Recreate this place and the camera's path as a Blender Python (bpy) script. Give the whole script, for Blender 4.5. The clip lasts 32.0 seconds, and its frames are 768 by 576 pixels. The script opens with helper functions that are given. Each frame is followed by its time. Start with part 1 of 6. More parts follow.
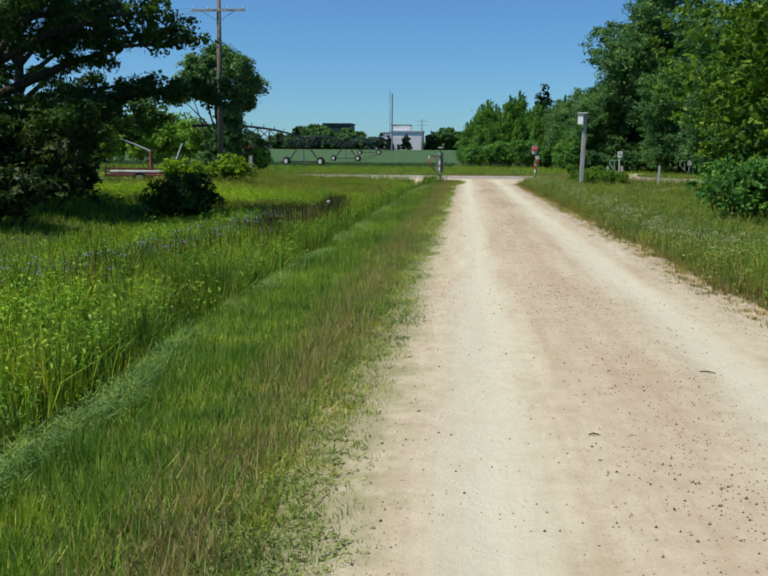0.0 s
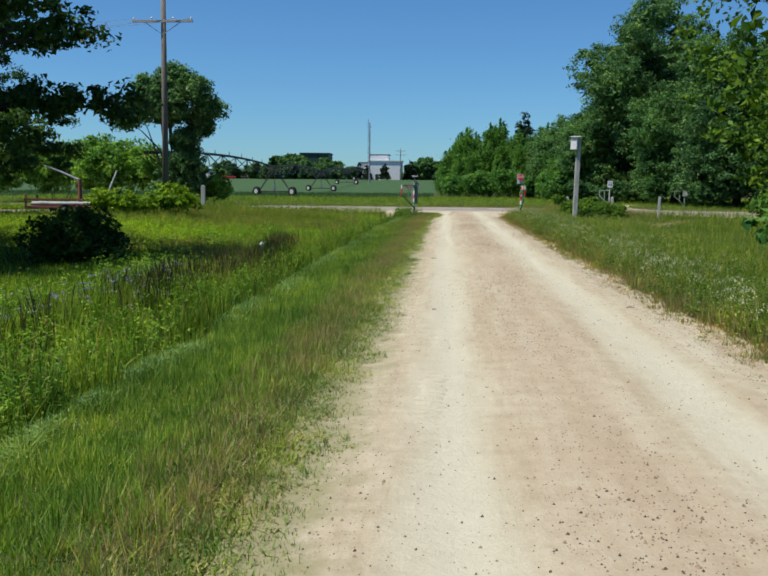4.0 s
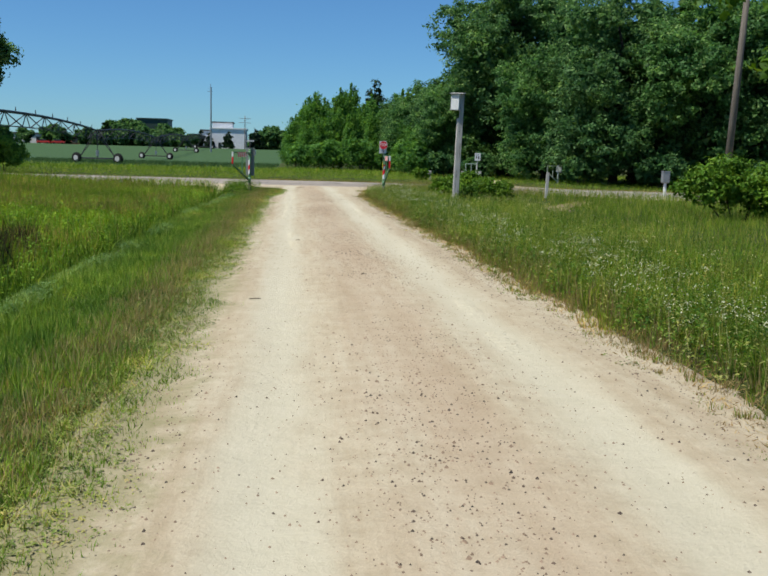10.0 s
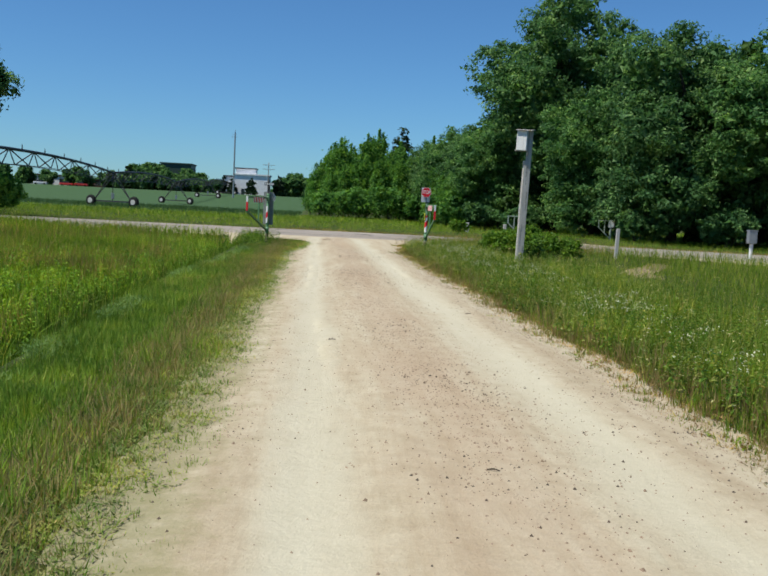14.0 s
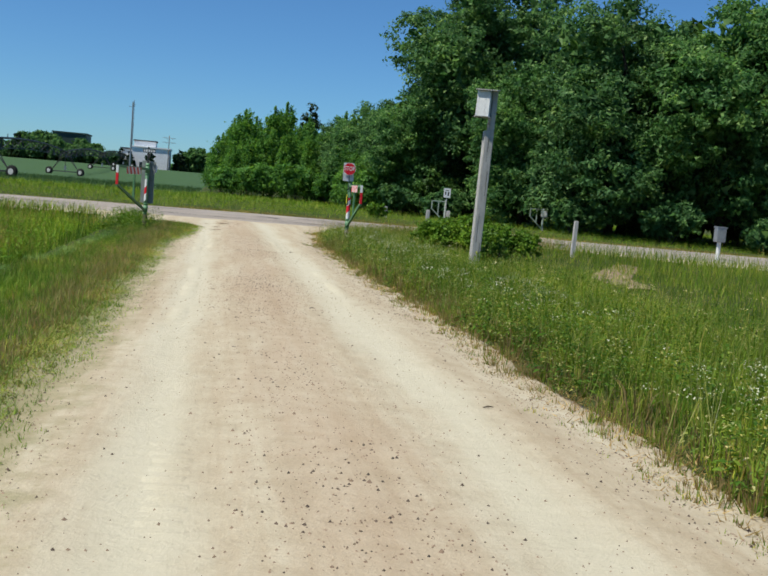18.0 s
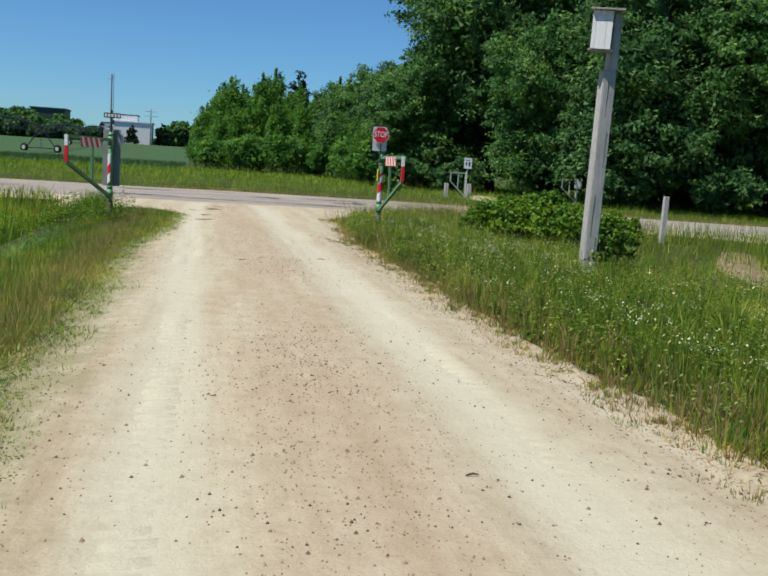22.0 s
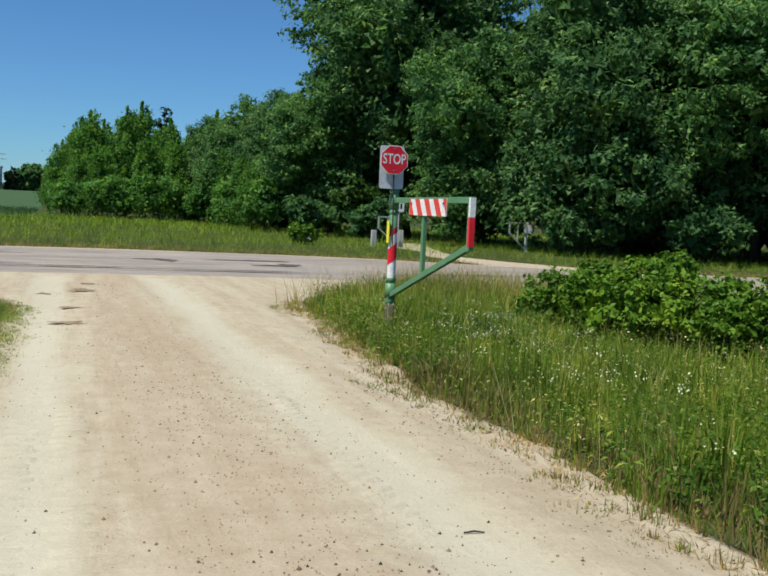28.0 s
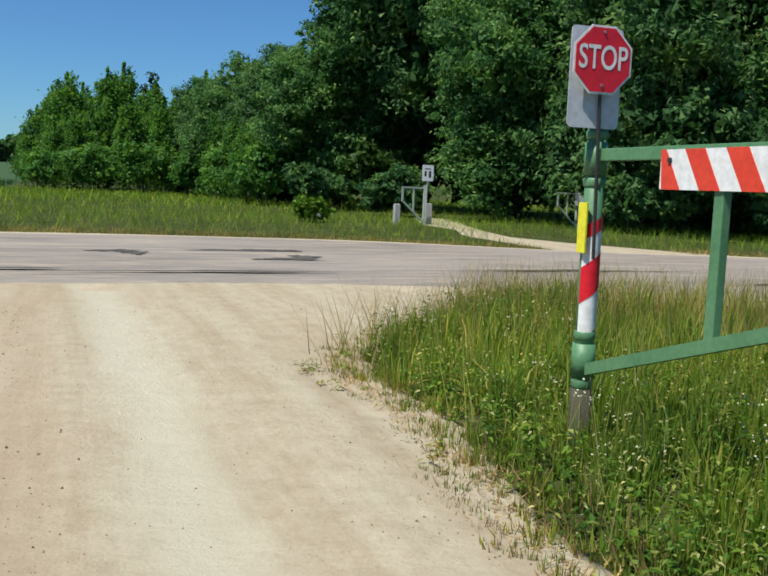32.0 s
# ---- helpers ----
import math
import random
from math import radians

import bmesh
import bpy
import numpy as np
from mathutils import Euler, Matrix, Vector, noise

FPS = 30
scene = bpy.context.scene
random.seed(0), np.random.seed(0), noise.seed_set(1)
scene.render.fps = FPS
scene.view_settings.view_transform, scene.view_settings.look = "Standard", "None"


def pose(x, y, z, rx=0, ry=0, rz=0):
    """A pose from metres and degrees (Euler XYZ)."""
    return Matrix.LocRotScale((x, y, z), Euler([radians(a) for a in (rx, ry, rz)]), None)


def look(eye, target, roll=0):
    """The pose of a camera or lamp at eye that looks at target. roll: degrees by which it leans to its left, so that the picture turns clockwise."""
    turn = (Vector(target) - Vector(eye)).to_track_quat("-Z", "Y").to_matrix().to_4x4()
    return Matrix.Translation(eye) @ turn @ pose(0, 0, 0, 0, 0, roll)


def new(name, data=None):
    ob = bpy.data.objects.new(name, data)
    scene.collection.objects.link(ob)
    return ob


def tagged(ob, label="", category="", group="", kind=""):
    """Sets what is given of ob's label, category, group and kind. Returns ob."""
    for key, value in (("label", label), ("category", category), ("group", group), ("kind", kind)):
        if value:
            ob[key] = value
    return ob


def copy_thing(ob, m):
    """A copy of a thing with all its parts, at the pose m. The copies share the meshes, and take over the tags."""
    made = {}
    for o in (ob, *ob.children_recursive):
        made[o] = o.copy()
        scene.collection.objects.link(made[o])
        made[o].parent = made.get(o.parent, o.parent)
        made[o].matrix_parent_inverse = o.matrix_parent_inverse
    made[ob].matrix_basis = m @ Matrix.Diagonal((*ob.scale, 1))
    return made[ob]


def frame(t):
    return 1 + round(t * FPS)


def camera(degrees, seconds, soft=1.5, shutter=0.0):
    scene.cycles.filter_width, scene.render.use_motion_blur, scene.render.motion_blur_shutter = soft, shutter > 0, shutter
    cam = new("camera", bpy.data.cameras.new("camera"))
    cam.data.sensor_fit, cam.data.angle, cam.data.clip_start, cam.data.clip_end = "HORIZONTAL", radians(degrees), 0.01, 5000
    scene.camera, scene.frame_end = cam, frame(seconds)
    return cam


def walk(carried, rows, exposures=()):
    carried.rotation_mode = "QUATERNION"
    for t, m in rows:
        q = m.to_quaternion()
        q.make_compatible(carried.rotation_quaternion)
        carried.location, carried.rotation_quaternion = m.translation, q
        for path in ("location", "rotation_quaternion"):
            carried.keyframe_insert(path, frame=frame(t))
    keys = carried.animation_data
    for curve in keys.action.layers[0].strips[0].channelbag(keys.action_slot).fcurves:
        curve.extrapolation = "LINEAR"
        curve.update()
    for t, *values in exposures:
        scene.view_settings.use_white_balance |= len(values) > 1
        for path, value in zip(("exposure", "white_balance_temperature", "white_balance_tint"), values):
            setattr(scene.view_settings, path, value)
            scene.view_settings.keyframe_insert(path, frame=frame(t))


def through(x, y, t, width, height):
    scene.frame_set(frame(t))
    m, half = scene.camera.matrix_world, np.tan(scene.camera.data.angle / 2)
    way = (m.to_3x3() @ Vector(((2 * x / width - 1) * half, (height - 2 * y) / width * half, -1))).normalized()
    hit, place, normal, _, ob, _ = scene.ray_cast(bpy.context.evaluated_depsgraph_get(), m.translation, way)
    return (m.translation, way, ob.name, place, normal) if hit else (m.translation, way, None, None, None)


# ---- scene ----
cam = camera(45.8, 32.0, soft=1.8)
PATH = [
    (0, 0.193, -0.151, 1.481, 81.73, -0.43, 5.09),
    (0.5, 0.165, 0.629, 1.490, 82.51, -0.40, 4.99),
    (1, 0.199, 1.404, 1.475, 82.35, -0.56, 4.12),
    (1.5, 0.201, 2.150, 1.468, 82.30, -1.39, 4.11),
    (2, 0.217, 2.943, 1.467, 82.29, -1.23, 3.19),
    (2.5, 0.235, 3.757, 1.476, 82.84, -0.96, 3.43),
    (3, 0.263, 4.583, 1.479, 83.63, -0.65, 3.49),
    (3.5, 0.298, 5.375, 1.473, 83.80, -0.19, 3.67),
    (5.5, 0.317, 8.416, 1.417, 82.52, -2.02, 4.75),
    (6, 0.302, 9.253, 1.411, 82.93, -1.71, 4.66),
    (6.5, 0.313, 10.128, 1.437, 83.93, -1.18, 2.66),
    (7, 0.339, 10.968, 1.439, 82.71, -1.48, 2.42),
    (7.5, 0.389, 11.826, 1.455, 82.51, -2.14, 1.21),
    (8, 0.445, 12.646, 1.441, 82.49, -2.30, 0.28),
    (8.5, 0.430, 13.466, 1.434, 82.59, -2.55, -2.82),
    (9, 0.432, 14.270, 1.375, 82.85, -2.55, -5.83),
    (9.5, 0.388, 15.027, 1.387, 82.58, -1.94, -5.68),
    (10, 0.440, 15.835, 1.372, 81.98, -1.60, -5.69),
    (10.5, 0.492, 16.595, 1.418, 82.33, -2.50, -5.63),
    (11, 0.533, 17.402, 1.427, 82.91, -3.46, -5.65),
    (11.5, 0.545, 18.153, 1.420, 82.87, -3.23, -5.15),
    (12, 0.502, 18.908, 1.410, 83.04, -2.80, -5.03),
    (12.5, 0.464, 19.638, 1.376, 84.01, -2.57, -4.98),
    (13, 0.397, 20.383, 1.374, 85.26, -2.88, -4.31),
    (13.5, 0.363, 21.180, 1.356, 85.15, -2.61, -4.19),
    (14, 0.325, 21.975, 1.339, 85.01, -2.87, -4.32),
    (14.5, 0.321, 22.787, 1.376, 84.89, -2.76, -4.66),
    (15, 0.359, 23.597, 1.397, 84.71, -2.74, -6.09),
    (15.5, 0.407, 24.428, 1.391, 84.92, -2.38, -10.50),
    (17.5, 0.559, 27.437, 1.275, 84.18, -4.47, -10.27),
    (18, 0.597, 28.261, 1.312, 84.21, -4.76, -10.29),
    (18.5, 0.588, 29.068, 1.320, 83.53, -4.49, -9.98),
    (19, 0.537, 29.875, 1.339, 83.24, -4.46, -8.73),
    (19.5, 0.524, 30.628, 1.322, 83.15, -3.98, -8.80),
    (20, 0.482, 31.401, 1.298, 83.08, -3.91, -9.37),
    (20.5, 0.511, 32.182, 1.263, 82.91, -3.21, -10.11),
    (21, 0.510, 32.949, 1.264, 82.92, -3.90, -10.51),
    (21.5, 0.539, 33.792, 1.276, 82.72, -3.97, -11.14),
    (22, 0.514, 34.585, 1.300, 82.45, -3.61, -11.18),
    (22.5, 0.487, 35.386, 1.316, 82.40, -3.76, -11.50),
    (23, 0.471, 36.132, 1.355, 84.58, -3.57, -11.86),
    (23.5, 0.448, 36.921, 1.339, 86.13, -3.39, -12.56),
    (24, 0.437, 37.693, 1.328, 86.38, -2.94, -14.78),
    (24.5, 0.404, 38.434, 1.311, 86.64, -3.05, -15.71),
    (25, 0.432, 39.193, 1.302, 86.47, -2.47, -16.17),
    (25.5, 0.444, 39.913, 1.329, 85.69, -2.84, -16.52),
    (27.5, 0.452, 42.771, 1.335, 85.08, -2.29, -19.19),
    (28, 0.467, 43.514, 1.319, 85.45, -2.69, -19.69),
    (28.5, 0.543, 44.281, 1.326, 85.44, -2.49, -20.21),
    (29, 0.628, 45.030, 1.343, 85.40, -2.54, -20.51),
    (29.5, 0.733, 45.801, 1.369, 85.51, -2.67, -20.74),
    (30, 0.873, 46.601, 1.357, 85.34, -2.73, -20.86),
    (30.5, 1.007, 47.367, 1.344, 84.84, -2.50, -20.68),
    (31, 1.177, 48.074, 1.314, 84.48, -2.23, -21.38),
    (31.5, 1.336, 48.824, 1.291, 84.11, -2.38, -20.08),
    (32, 1.561, 49.580, 1.308, 83.56, -2.25, -20.16),
]
walk(cam, [(t, pose(x, y, z, rx, ry, rz)) for t, x, y, z, rx, ry, rz in PATH])

# ---------- world, sun, exposure ----------
SUN_TO = Vector((-0.47, -0.17, 0.86)).normalized()
world = bpy.data.worlds.new("sky_world")
scene.world = world
world.use_nodes = True
wn = world.node_tree
sky = wn.nodes.new("ShaderNodeTexSky")
sky.sky_type = "NISHITA"
sky.sun_disc = False
sky.sun_elevation = math.asin(SUN_TO.z)
sky.sun_rotation = math.atan2(SUN_TO.x, SUN_TO.y)
sky.altitude, sky.air_density, sky.dust_density, sky.ozone_density = 400.0, 1.0, 0.25, 4.0
wn.nodes["Background"].inputs["Strength"].default_value = 0.081
tint = wn.nodes.new("ShaderNodeMix")
tint.data_type, tint.blend_type = "RGBA", "MULTIPLY"
tint.inputs[0].default_value, tint.inputs[7].default_value = 1.0, (0.53, 0.875, 1.155, 1)
wn.links.new(sky.outputs[0], tint.inputs[6])
wn.links.new(tint.outputs[2], wn.nodes["Background"].inputs[0])
sun = new("sun", bpy.data.lights.new("sun", "SUN"))
sun.data.energy, sun.data.angle, sun.data.color = 5.0, radians(0.53), (1.0, 0.98, 0.885)
sun.matrix_world = look(SUN_TO * 200, (0, 0, 0))
scene.view_settings.exposure = 0.2

# ---------- materials ----------
def material(name, rough=0.8, metal=0.0):
    m = bpy.data.materials.new(name)
    m.use_nodes = True
    nt = m.node_tree
    b = nt.nodes["Principled BSDF"]
    b.inputs["Roughness"].default_value, b.inputs["Metallic"].default_value = rough, metal
    return m, nt, b


def noise_tex(nt, scale, detail=4.0, rough=0.6, stretch=None):
    n = nt.nodes.new("ShaderNodeTexNoise")
    n.inputs["Scale"].default_value, n.inputs["Detail"].default_value, n.inputs["Roughness"].default_value = scale, detail, rough
    if stretch:
        g, mp = nt.nodes.new("ShaderNodeTexCoord"), nt.nodes.new("ShaderNodeMapping")
        mp.inputs["Scale"].default_value = stretch
        nt.links.new(g.outputs["Object"], mp.inputs["Vector"])
        nt.links.new(mp.outputs[0], n.inputs["Vector"])
    else:
        g = nt.nodes.new("ShaderNodeTexCoord")
        nt.links.new(g.outputs["Object"], n.inputs["Vector"])
    return n.outputs["Fac"]


def ramp(nt, fac, stops):
    r = nt.nodes.new("ShaderNodeValToRGB")
    el = r.color_ramp.elements
    while len(el) < len(stops):
        el.new(0.5)
    for e, (p, c) in zip(el, stops):
        e.position, e.color = p, (*c, 1)
    nt.links.new(fac, r.inputs[0])
    return r.outputs[0]


def mix(nt, fac, a, b, mode="MIX"):
    n = nt.nodes.new("ShaderNodeMix")
    n.data_type, n.blend_type = "RGBA", mode
    for sock, v in ((n.inputs[0], fac), (n.inputs[6], a), (n.inputs[7], b)):
        if isinstance(v, bpy.types.NodeSocket):
            nt.links.new(v, sock)
        else:
            sock.default_value = v if isinstance(v, float) else (*v, 1)
    return n.outputs[2]


def calc(nt, op, a, b=0.0, c=0.0):
    n = nt.nodes.new("ShaderNodeMath")
    n.operation = op
    for sock, v in zip(n.inputs, (a, b, c)):
        if isinstance(v, bpy.types.NodeSocket):
            nt.links.new(v, sock)
        else:
            sock.default_value = v
    return n.outputs[0]


def bump(nt, b, height, strength=0.4, distance=0.02):
    n = nt.nodes.new("ShaderNodeBump")
    n.inputs["Strength"].default_value, n.inputs["Distance"].default_value = strength, distance
    nt.links.new(height, n.inputs["Height"])
    nt.links.new(n.outputs[0], b.inputs["Normal"])


def axis(nt, k):
    g, s = nt.nodes.new("ShaderNodeTexCoord"), nt.nodes.new("ShaderNodeSeparateXYZ")
    nt.links.new(g.outputs["Object"], s.inputs[0])
    return s.outputs[k]


def plain(name, c1, c2, scale=6.0, rough=0.75, metal=0.0, stretch=None, relief=0.25, dist=0.01):
    """Two close tones at two scales with fine relief."""
    m, nt, b = material(name, rough, metal)
    f = noise_tex(nt, scale, 5, 0.65, stretch)
    g = noise_tex(nt, scale * 9, 3, 0.6, stretch)
    col = ramp(nt, f, [(0.3, c1), (0.7, c2)])
    dark = ramp(nt, g, [(0.3, (0.78, 0.78, 0.78)), (0.65, (1, 1, 1))])
    nt.links.new(mix(nt, 1.0, col, dark, "MULTIPLY"), b.inputs["Base Color"])
    if rough >= 0.85:
        b.inputs["Specular IOR Level"].default_value = 0.08
    bump(nt, b, g, relief, dist)
    return m


def leafy(name, stops, through=0.35, rough=0.5, dry=None, tufty=2.4, glow=(1.25, 1.2, 0.6)):
    """Leaves and blades: tone by island and by patches of the place; part of the light passes through. dry: (tone, centre x, half width)."""
    m, nt, b = material(name, rough)
    geo = nt.nodes.new("ShaderNodeNewGeometry")
    col = ramp(nt, geo.outputs["Random Per Island"], stops)
    patch = ramp(nt, noise_tex(nt, 0.35, 3), [(0.35, (0.7, 0.75, 0.7)), (0.65, (1.25, 1.15, 1.0))])
    col = mix(nt, 1.0, col, patch, "MULTIPLY")
    small = ramp(nt, noise_tex(nt, tufty, 3, 0.65), [(0.33, (0.58, 0.70, 0.72)), (0.5, (1.0, 1.0, 1.0)), (0.68, (1.42, 1.24, 0.95))])
    col = mix(nt, 1.0, col, small, "MULTIPLY")
    if dry:
        tone, cx, half = dry
        off = calc(nt, "ABSOLUTE", calc(nt, "SUBTRACT", axis(nt, 0), cx))
        near = calc(nt, "SUBTRACT", 1.0, calc(nt, "DIVIDE", off, half))
        patchy = calc(nt, "ADD", calc(nt, "MULTIPLY", noise_tex(nt, 0.9, 4), 1.8), -0.74)
        f = nt.nodes.new("ShaderNodeClamp")
        nt.links.new(calc(nt, "ADD", calc(nt, "MULTIPLY", near, 0.48), calc(nt, "MULTIPLY", patchy, 0.75)), f.inputs[0])
        f2 = calc(nt, "MULTIPLY", f.outputs[0], calc(nt, "GREATER_THAN", near, 0.0))
        pick = calc(nt, "LESS_THAN", calc(nt, "FRACT", calc(nt, "MULTIPLY", geo.outputs["Random Per Island"], 37.0)), f2)
        col = mix(nt, pick, col, tone)
    nt.links.new(col, b.inputs["Base Color"])
    b.inputs["Specular IOR Level"].default_value = 0.10
    tr = nt.nodes.new("ShaderNodeBsdfTranslucent")
    nt.links.new(mix(nt, 1.0, col, glow, "MULTIPLY"), tr.inputs["Color"])
    ms = nt.nodes.new("ShaderNodeMixShader")
    ms.inputs[0].default_value = through
    nt.links.new(b.outputs[0], ms.inputs[1])
    nt.links.new(tr.outputs[0], ms.inputs[2])
    nt.links.new(ms.outputs[0], nt.nodes["Material Output"].inputs[0])
    return m


def gravel_material():
    m, nt, b = material("gravel", 0.95)
    fine = noise_tex(nt, 55, 6, 0.75)
    mid = noise_tex(nt, 5, 5, 0.7)
    big = noise_tex(nt, 0.55, 4, 0.6)
    long = noise_tex(nt, 1.0, 5, 0.7, (3.2, 0.22, 1))
    col = ramp(nt, long, [(0.32, (0.435, 0.345, 0.255)), (0.5, (0.515, 0.43, 0.335)), (0.68, (0.575, 0.505, 0.41))])
    col = mix(nt, calc(nt, "MULTIPLY", big, 0.35), col, (0.49, 0.39, 0.285))
    col = mix(nt, 1.0, col, ramp(nt, fine, [(0.28, (0.72, 0.70, 0.67)), (0.42, (0.97, 0.97, 0.97)), (0.75, (1.06, 1.06, 1.05))]), "MULTIPLY")
    col = mix(nt, 1.0, col, ramp(nt, mid, [(0.3, (0.86, 0.84, 0.8)), (0.6, (1.03, 1.03, 1.03))]), "MULTIPLY")
    wob = calc(nt, "MULTIPLY", calc(nt, "ADD", noise_tex(nt, 1.3, 4, 0.7, (1, 0.3, 1)), -0.5), 0.55)
    xx = calc(nt, "ADD", axis(nt, 0), wob)
    for c, w in ((0.35, 0.36), (2.1, 0.40)):
        off = calc(nt, "ABSOLUTE", calc(nt, "SUBTRACT", xx, c))
        k = nt.nodes.new("ShaderNodeMapRange")
        k.interpolation_type = "SMOOTHSTEP"
        for sock, v in zip(k.inputs[1:5], (w, 0.05, 0.0, 0.62)):
            sock.default_value = v
        nt.links.new(off, k.inputs[0])
        col = mix(nt, k.outputs[0], col, (0.60, 0.555, 0.46))
    off = calc(nt, "ABSOLUTE", calc(nt, "SUBTRACT", calc(nt, "ADD", xx, wob), 1.25))
    k = nt.nodes.new("ShaderNodeMapRange")
    k.interpolation_type = "SMOOTHSTEP"
    for sock, v in zip(k.inputs[1:5], (0.62, 0.1, 0.0, 0.62)):
        sock.default_value = v
    nt.links.new(off, k.inputs[0])
    col = mix(nt, calc(nt, "MULTIPLY", k.outputs[0], noise_tex(nt, 0.8, 4, 0.65, (1, 0.5, 1))), col, (0.43, 0.295, 0.215))
    # dirt washed in along the mown edge, in ragged patches
    k = nt.nodes.new("ShaderNodeMapRange")
    k.interpolation_type = "SMOOTHSTEP"
    for sock, v in zip(k.inputs[1:5], (0.02, -0.42, 0.0, 1.0)):
        sock.default_value = v
    nt.links.new(calc(nt, "ADD", axis(nt, 0), calc(nt, "MULTIPLY", calc(nt, "SUBTRACT", noise_tex(nt, 3.2, 5, 0.75), 0.5), 1.1)), k.inputs[0])
    col = mix(nt, calc(nt, "MULTIPLY", calc(nt, "MULTIPLY", k.outputs[0], calc(nt, "LESS_THAN", axis(nt, 1), 52.0)), 0.8), col, (0.27, 0.245, 0.13))
    col = mix(nt, 1.0, col, (0.835, 0.848, 0.785), "MULTIPLY")
    nt.links.new(col, b.inputs["Base Color"])
    b.inputs["Specular IOR Level"].default_value = 0.2
    ripple = noise_tex(nt, 1.0, 4, 0.6, (5.0, 13.0, 1))
    grit = noise_tex(nt, 24, 4, 0.7)
    bump(nt, b, calc(nt, "ADD", calc(nt, "ADD", fine, calc(nt, "MULTIPLY", grit, 1.2)), calc(nt, "ADD", calc(nt, "MULTIPLY", mid, 2.2), calc(nt, "MULTIPLY", ripple, 1.1))), 0.42, 0.018)
    return m


def asphalt_material():
    m, nt, b = material("asphalt", 0.9)
    fine = noise_tex(nt, 60, 5, 0.7)
    big = noise_tex(nt, 0.4, 4, 0.6, (0.5, 1.6, 1))
    col = ramp(nt, big, [(0.35, (0.225, 0.198, 0.178)), (0.65, (0.315, 0.278, 0.248))])
    col = mix(nt, 1.0, col, ramp(nt, fine, [(0.3, (0.75, 0.75, 0.75)), (0.7, (1.1, 1.1, 1.1))]), "MULTIPLY")
    streak = noise_tex(nt, 1.4, 6, 0.75, (0.35, 2.2, 1))
    col = mix(nt, ramp(nt, streak, [(0.47, (0, 0, 0)), (0.62, (0.7, 0.7, 0.7))]), col, (0.41, 0.345, 0.265))
    col = mix(nt, ramp(nt, noise_tex(nt, 2.2, 7, 0.8, (0.4, 1.8, 1)), [(0.60, (0, 0, 0)), (0.68, (0.7, 0.7, 0.7))]), col, (0.12, 0.105, 0.095))
    nt.links.new(col, b.inputs["Base Color"])
    b.inputs["Specular IOR Level"].default_value = 0.1
    bump(nt, b, fine, 0.4, 0.01)
    return m


GRAVEL = gravel_material()
ASPHALT = asphalt_material()
PATCH = plain("tar_patch", (0.06, 0.056, 0.052), (0.15, 0.14, 0.13), 3, 0.85)
SOIL = plain("soil_and_thatch", (0.030, 0.045, 0.012), (0.085, 0.095, 0.030), 1.5, 0.95, relief=0.8, dist=0.04)
EARTH = plain("bare_earth", (0.19, 0.135, 0.085), (0.33, 0.25, 0.165), 2.0, 0.95, relief=0.6)
SAND = plain("sand", (0.42, 0.34, 0.24), (0.55, 0.47, 0.34), 2.0, 0.95, relief=0.5)
CROP = plain("crop_field_soil", (0.05, 0.095, 0.04), (0.065, 0.12, 0.05), 0.5, 0.9, relief=0.8, dist=0.1)
STONE = plain("pebble", (0.085, 0.060, 0.045), (0.38, 0.27, 0.19), 14, 0.85)
DARKSTONE = plain("dark_pebble", (0.032, 0.030, 0.028), (0.15, 0.105, 0.080), 9, 0.85)
CLIPPINGS = leafy("cut_grass", [(0.0, (0.10, 0.20, 0.05)), (0.6, (0.17, 0.28, 0.085)), (1.0, (0.25, 0.34, 0.13))], 0.2)
MOWN = leafy("mown_grass", [(0.0, (0.070, 0.150, 0.021)), (0.35, (0.146, 0.274, 0.037)), (0.7, (0.228, 0.372, 0.057)), (0.92, (0.324, 0.426, 0.092)), (1.0, (0.456, 0.432, 0.127))], 0.3, 0.55, dry=((0.33, 0.27, 0.115), -0.85, 0.5))
MEADOW = leafy("meadow_grass", [(0.0, (0.068, 0.16, 0.014)), (0.4, (0.155, 0.29, 0.026)), (0.8, (0.265, 0.40, 0.042)), (1.0, (0.45, 0.44, 0.12))], 0.36)
LUSHLEAF = leafy("lush_weed_leaves", [(0.0, (0.075, 0.185, 0.018)), (0.5, (0.145, 0.30, 0.030)), (0.9, (0.235, 0.39, 0.055)), (1.0, (0.34, 0.43, 0.11))], 0.36)
HEDGELEAF = leafy("hedge_leaves", [(0.0, (0.085, 0.21, 0.035)), (0.6, (0.165, 0.34, 0.060)), (1.0, (0.25, 0.43, 0.095))], 0.5, tufty=0.7)
VERGE = leafy("verge_grass", [(0.0, (0.085, 0.175, 0.020)), (0.5, (0.165, 0.275, 0.034)), (0.8, (0.27, 0.345, 0.060)), (1.0, (0.45, 0.40, 0.14))], 0.38, dry=((0.27, 0.2, 0.09), 3.15, 0.65))
VERGEWEED = leafy("verge_weed_leaves", [(0.0, (0.040, 0.098, 0.015)), (0.6, (0.086, 0.178, 0.024)), (0.9, (0.172, 0.265, 0.044)), (1.0, (0.299, 0.322, 0.099))], 0.32)
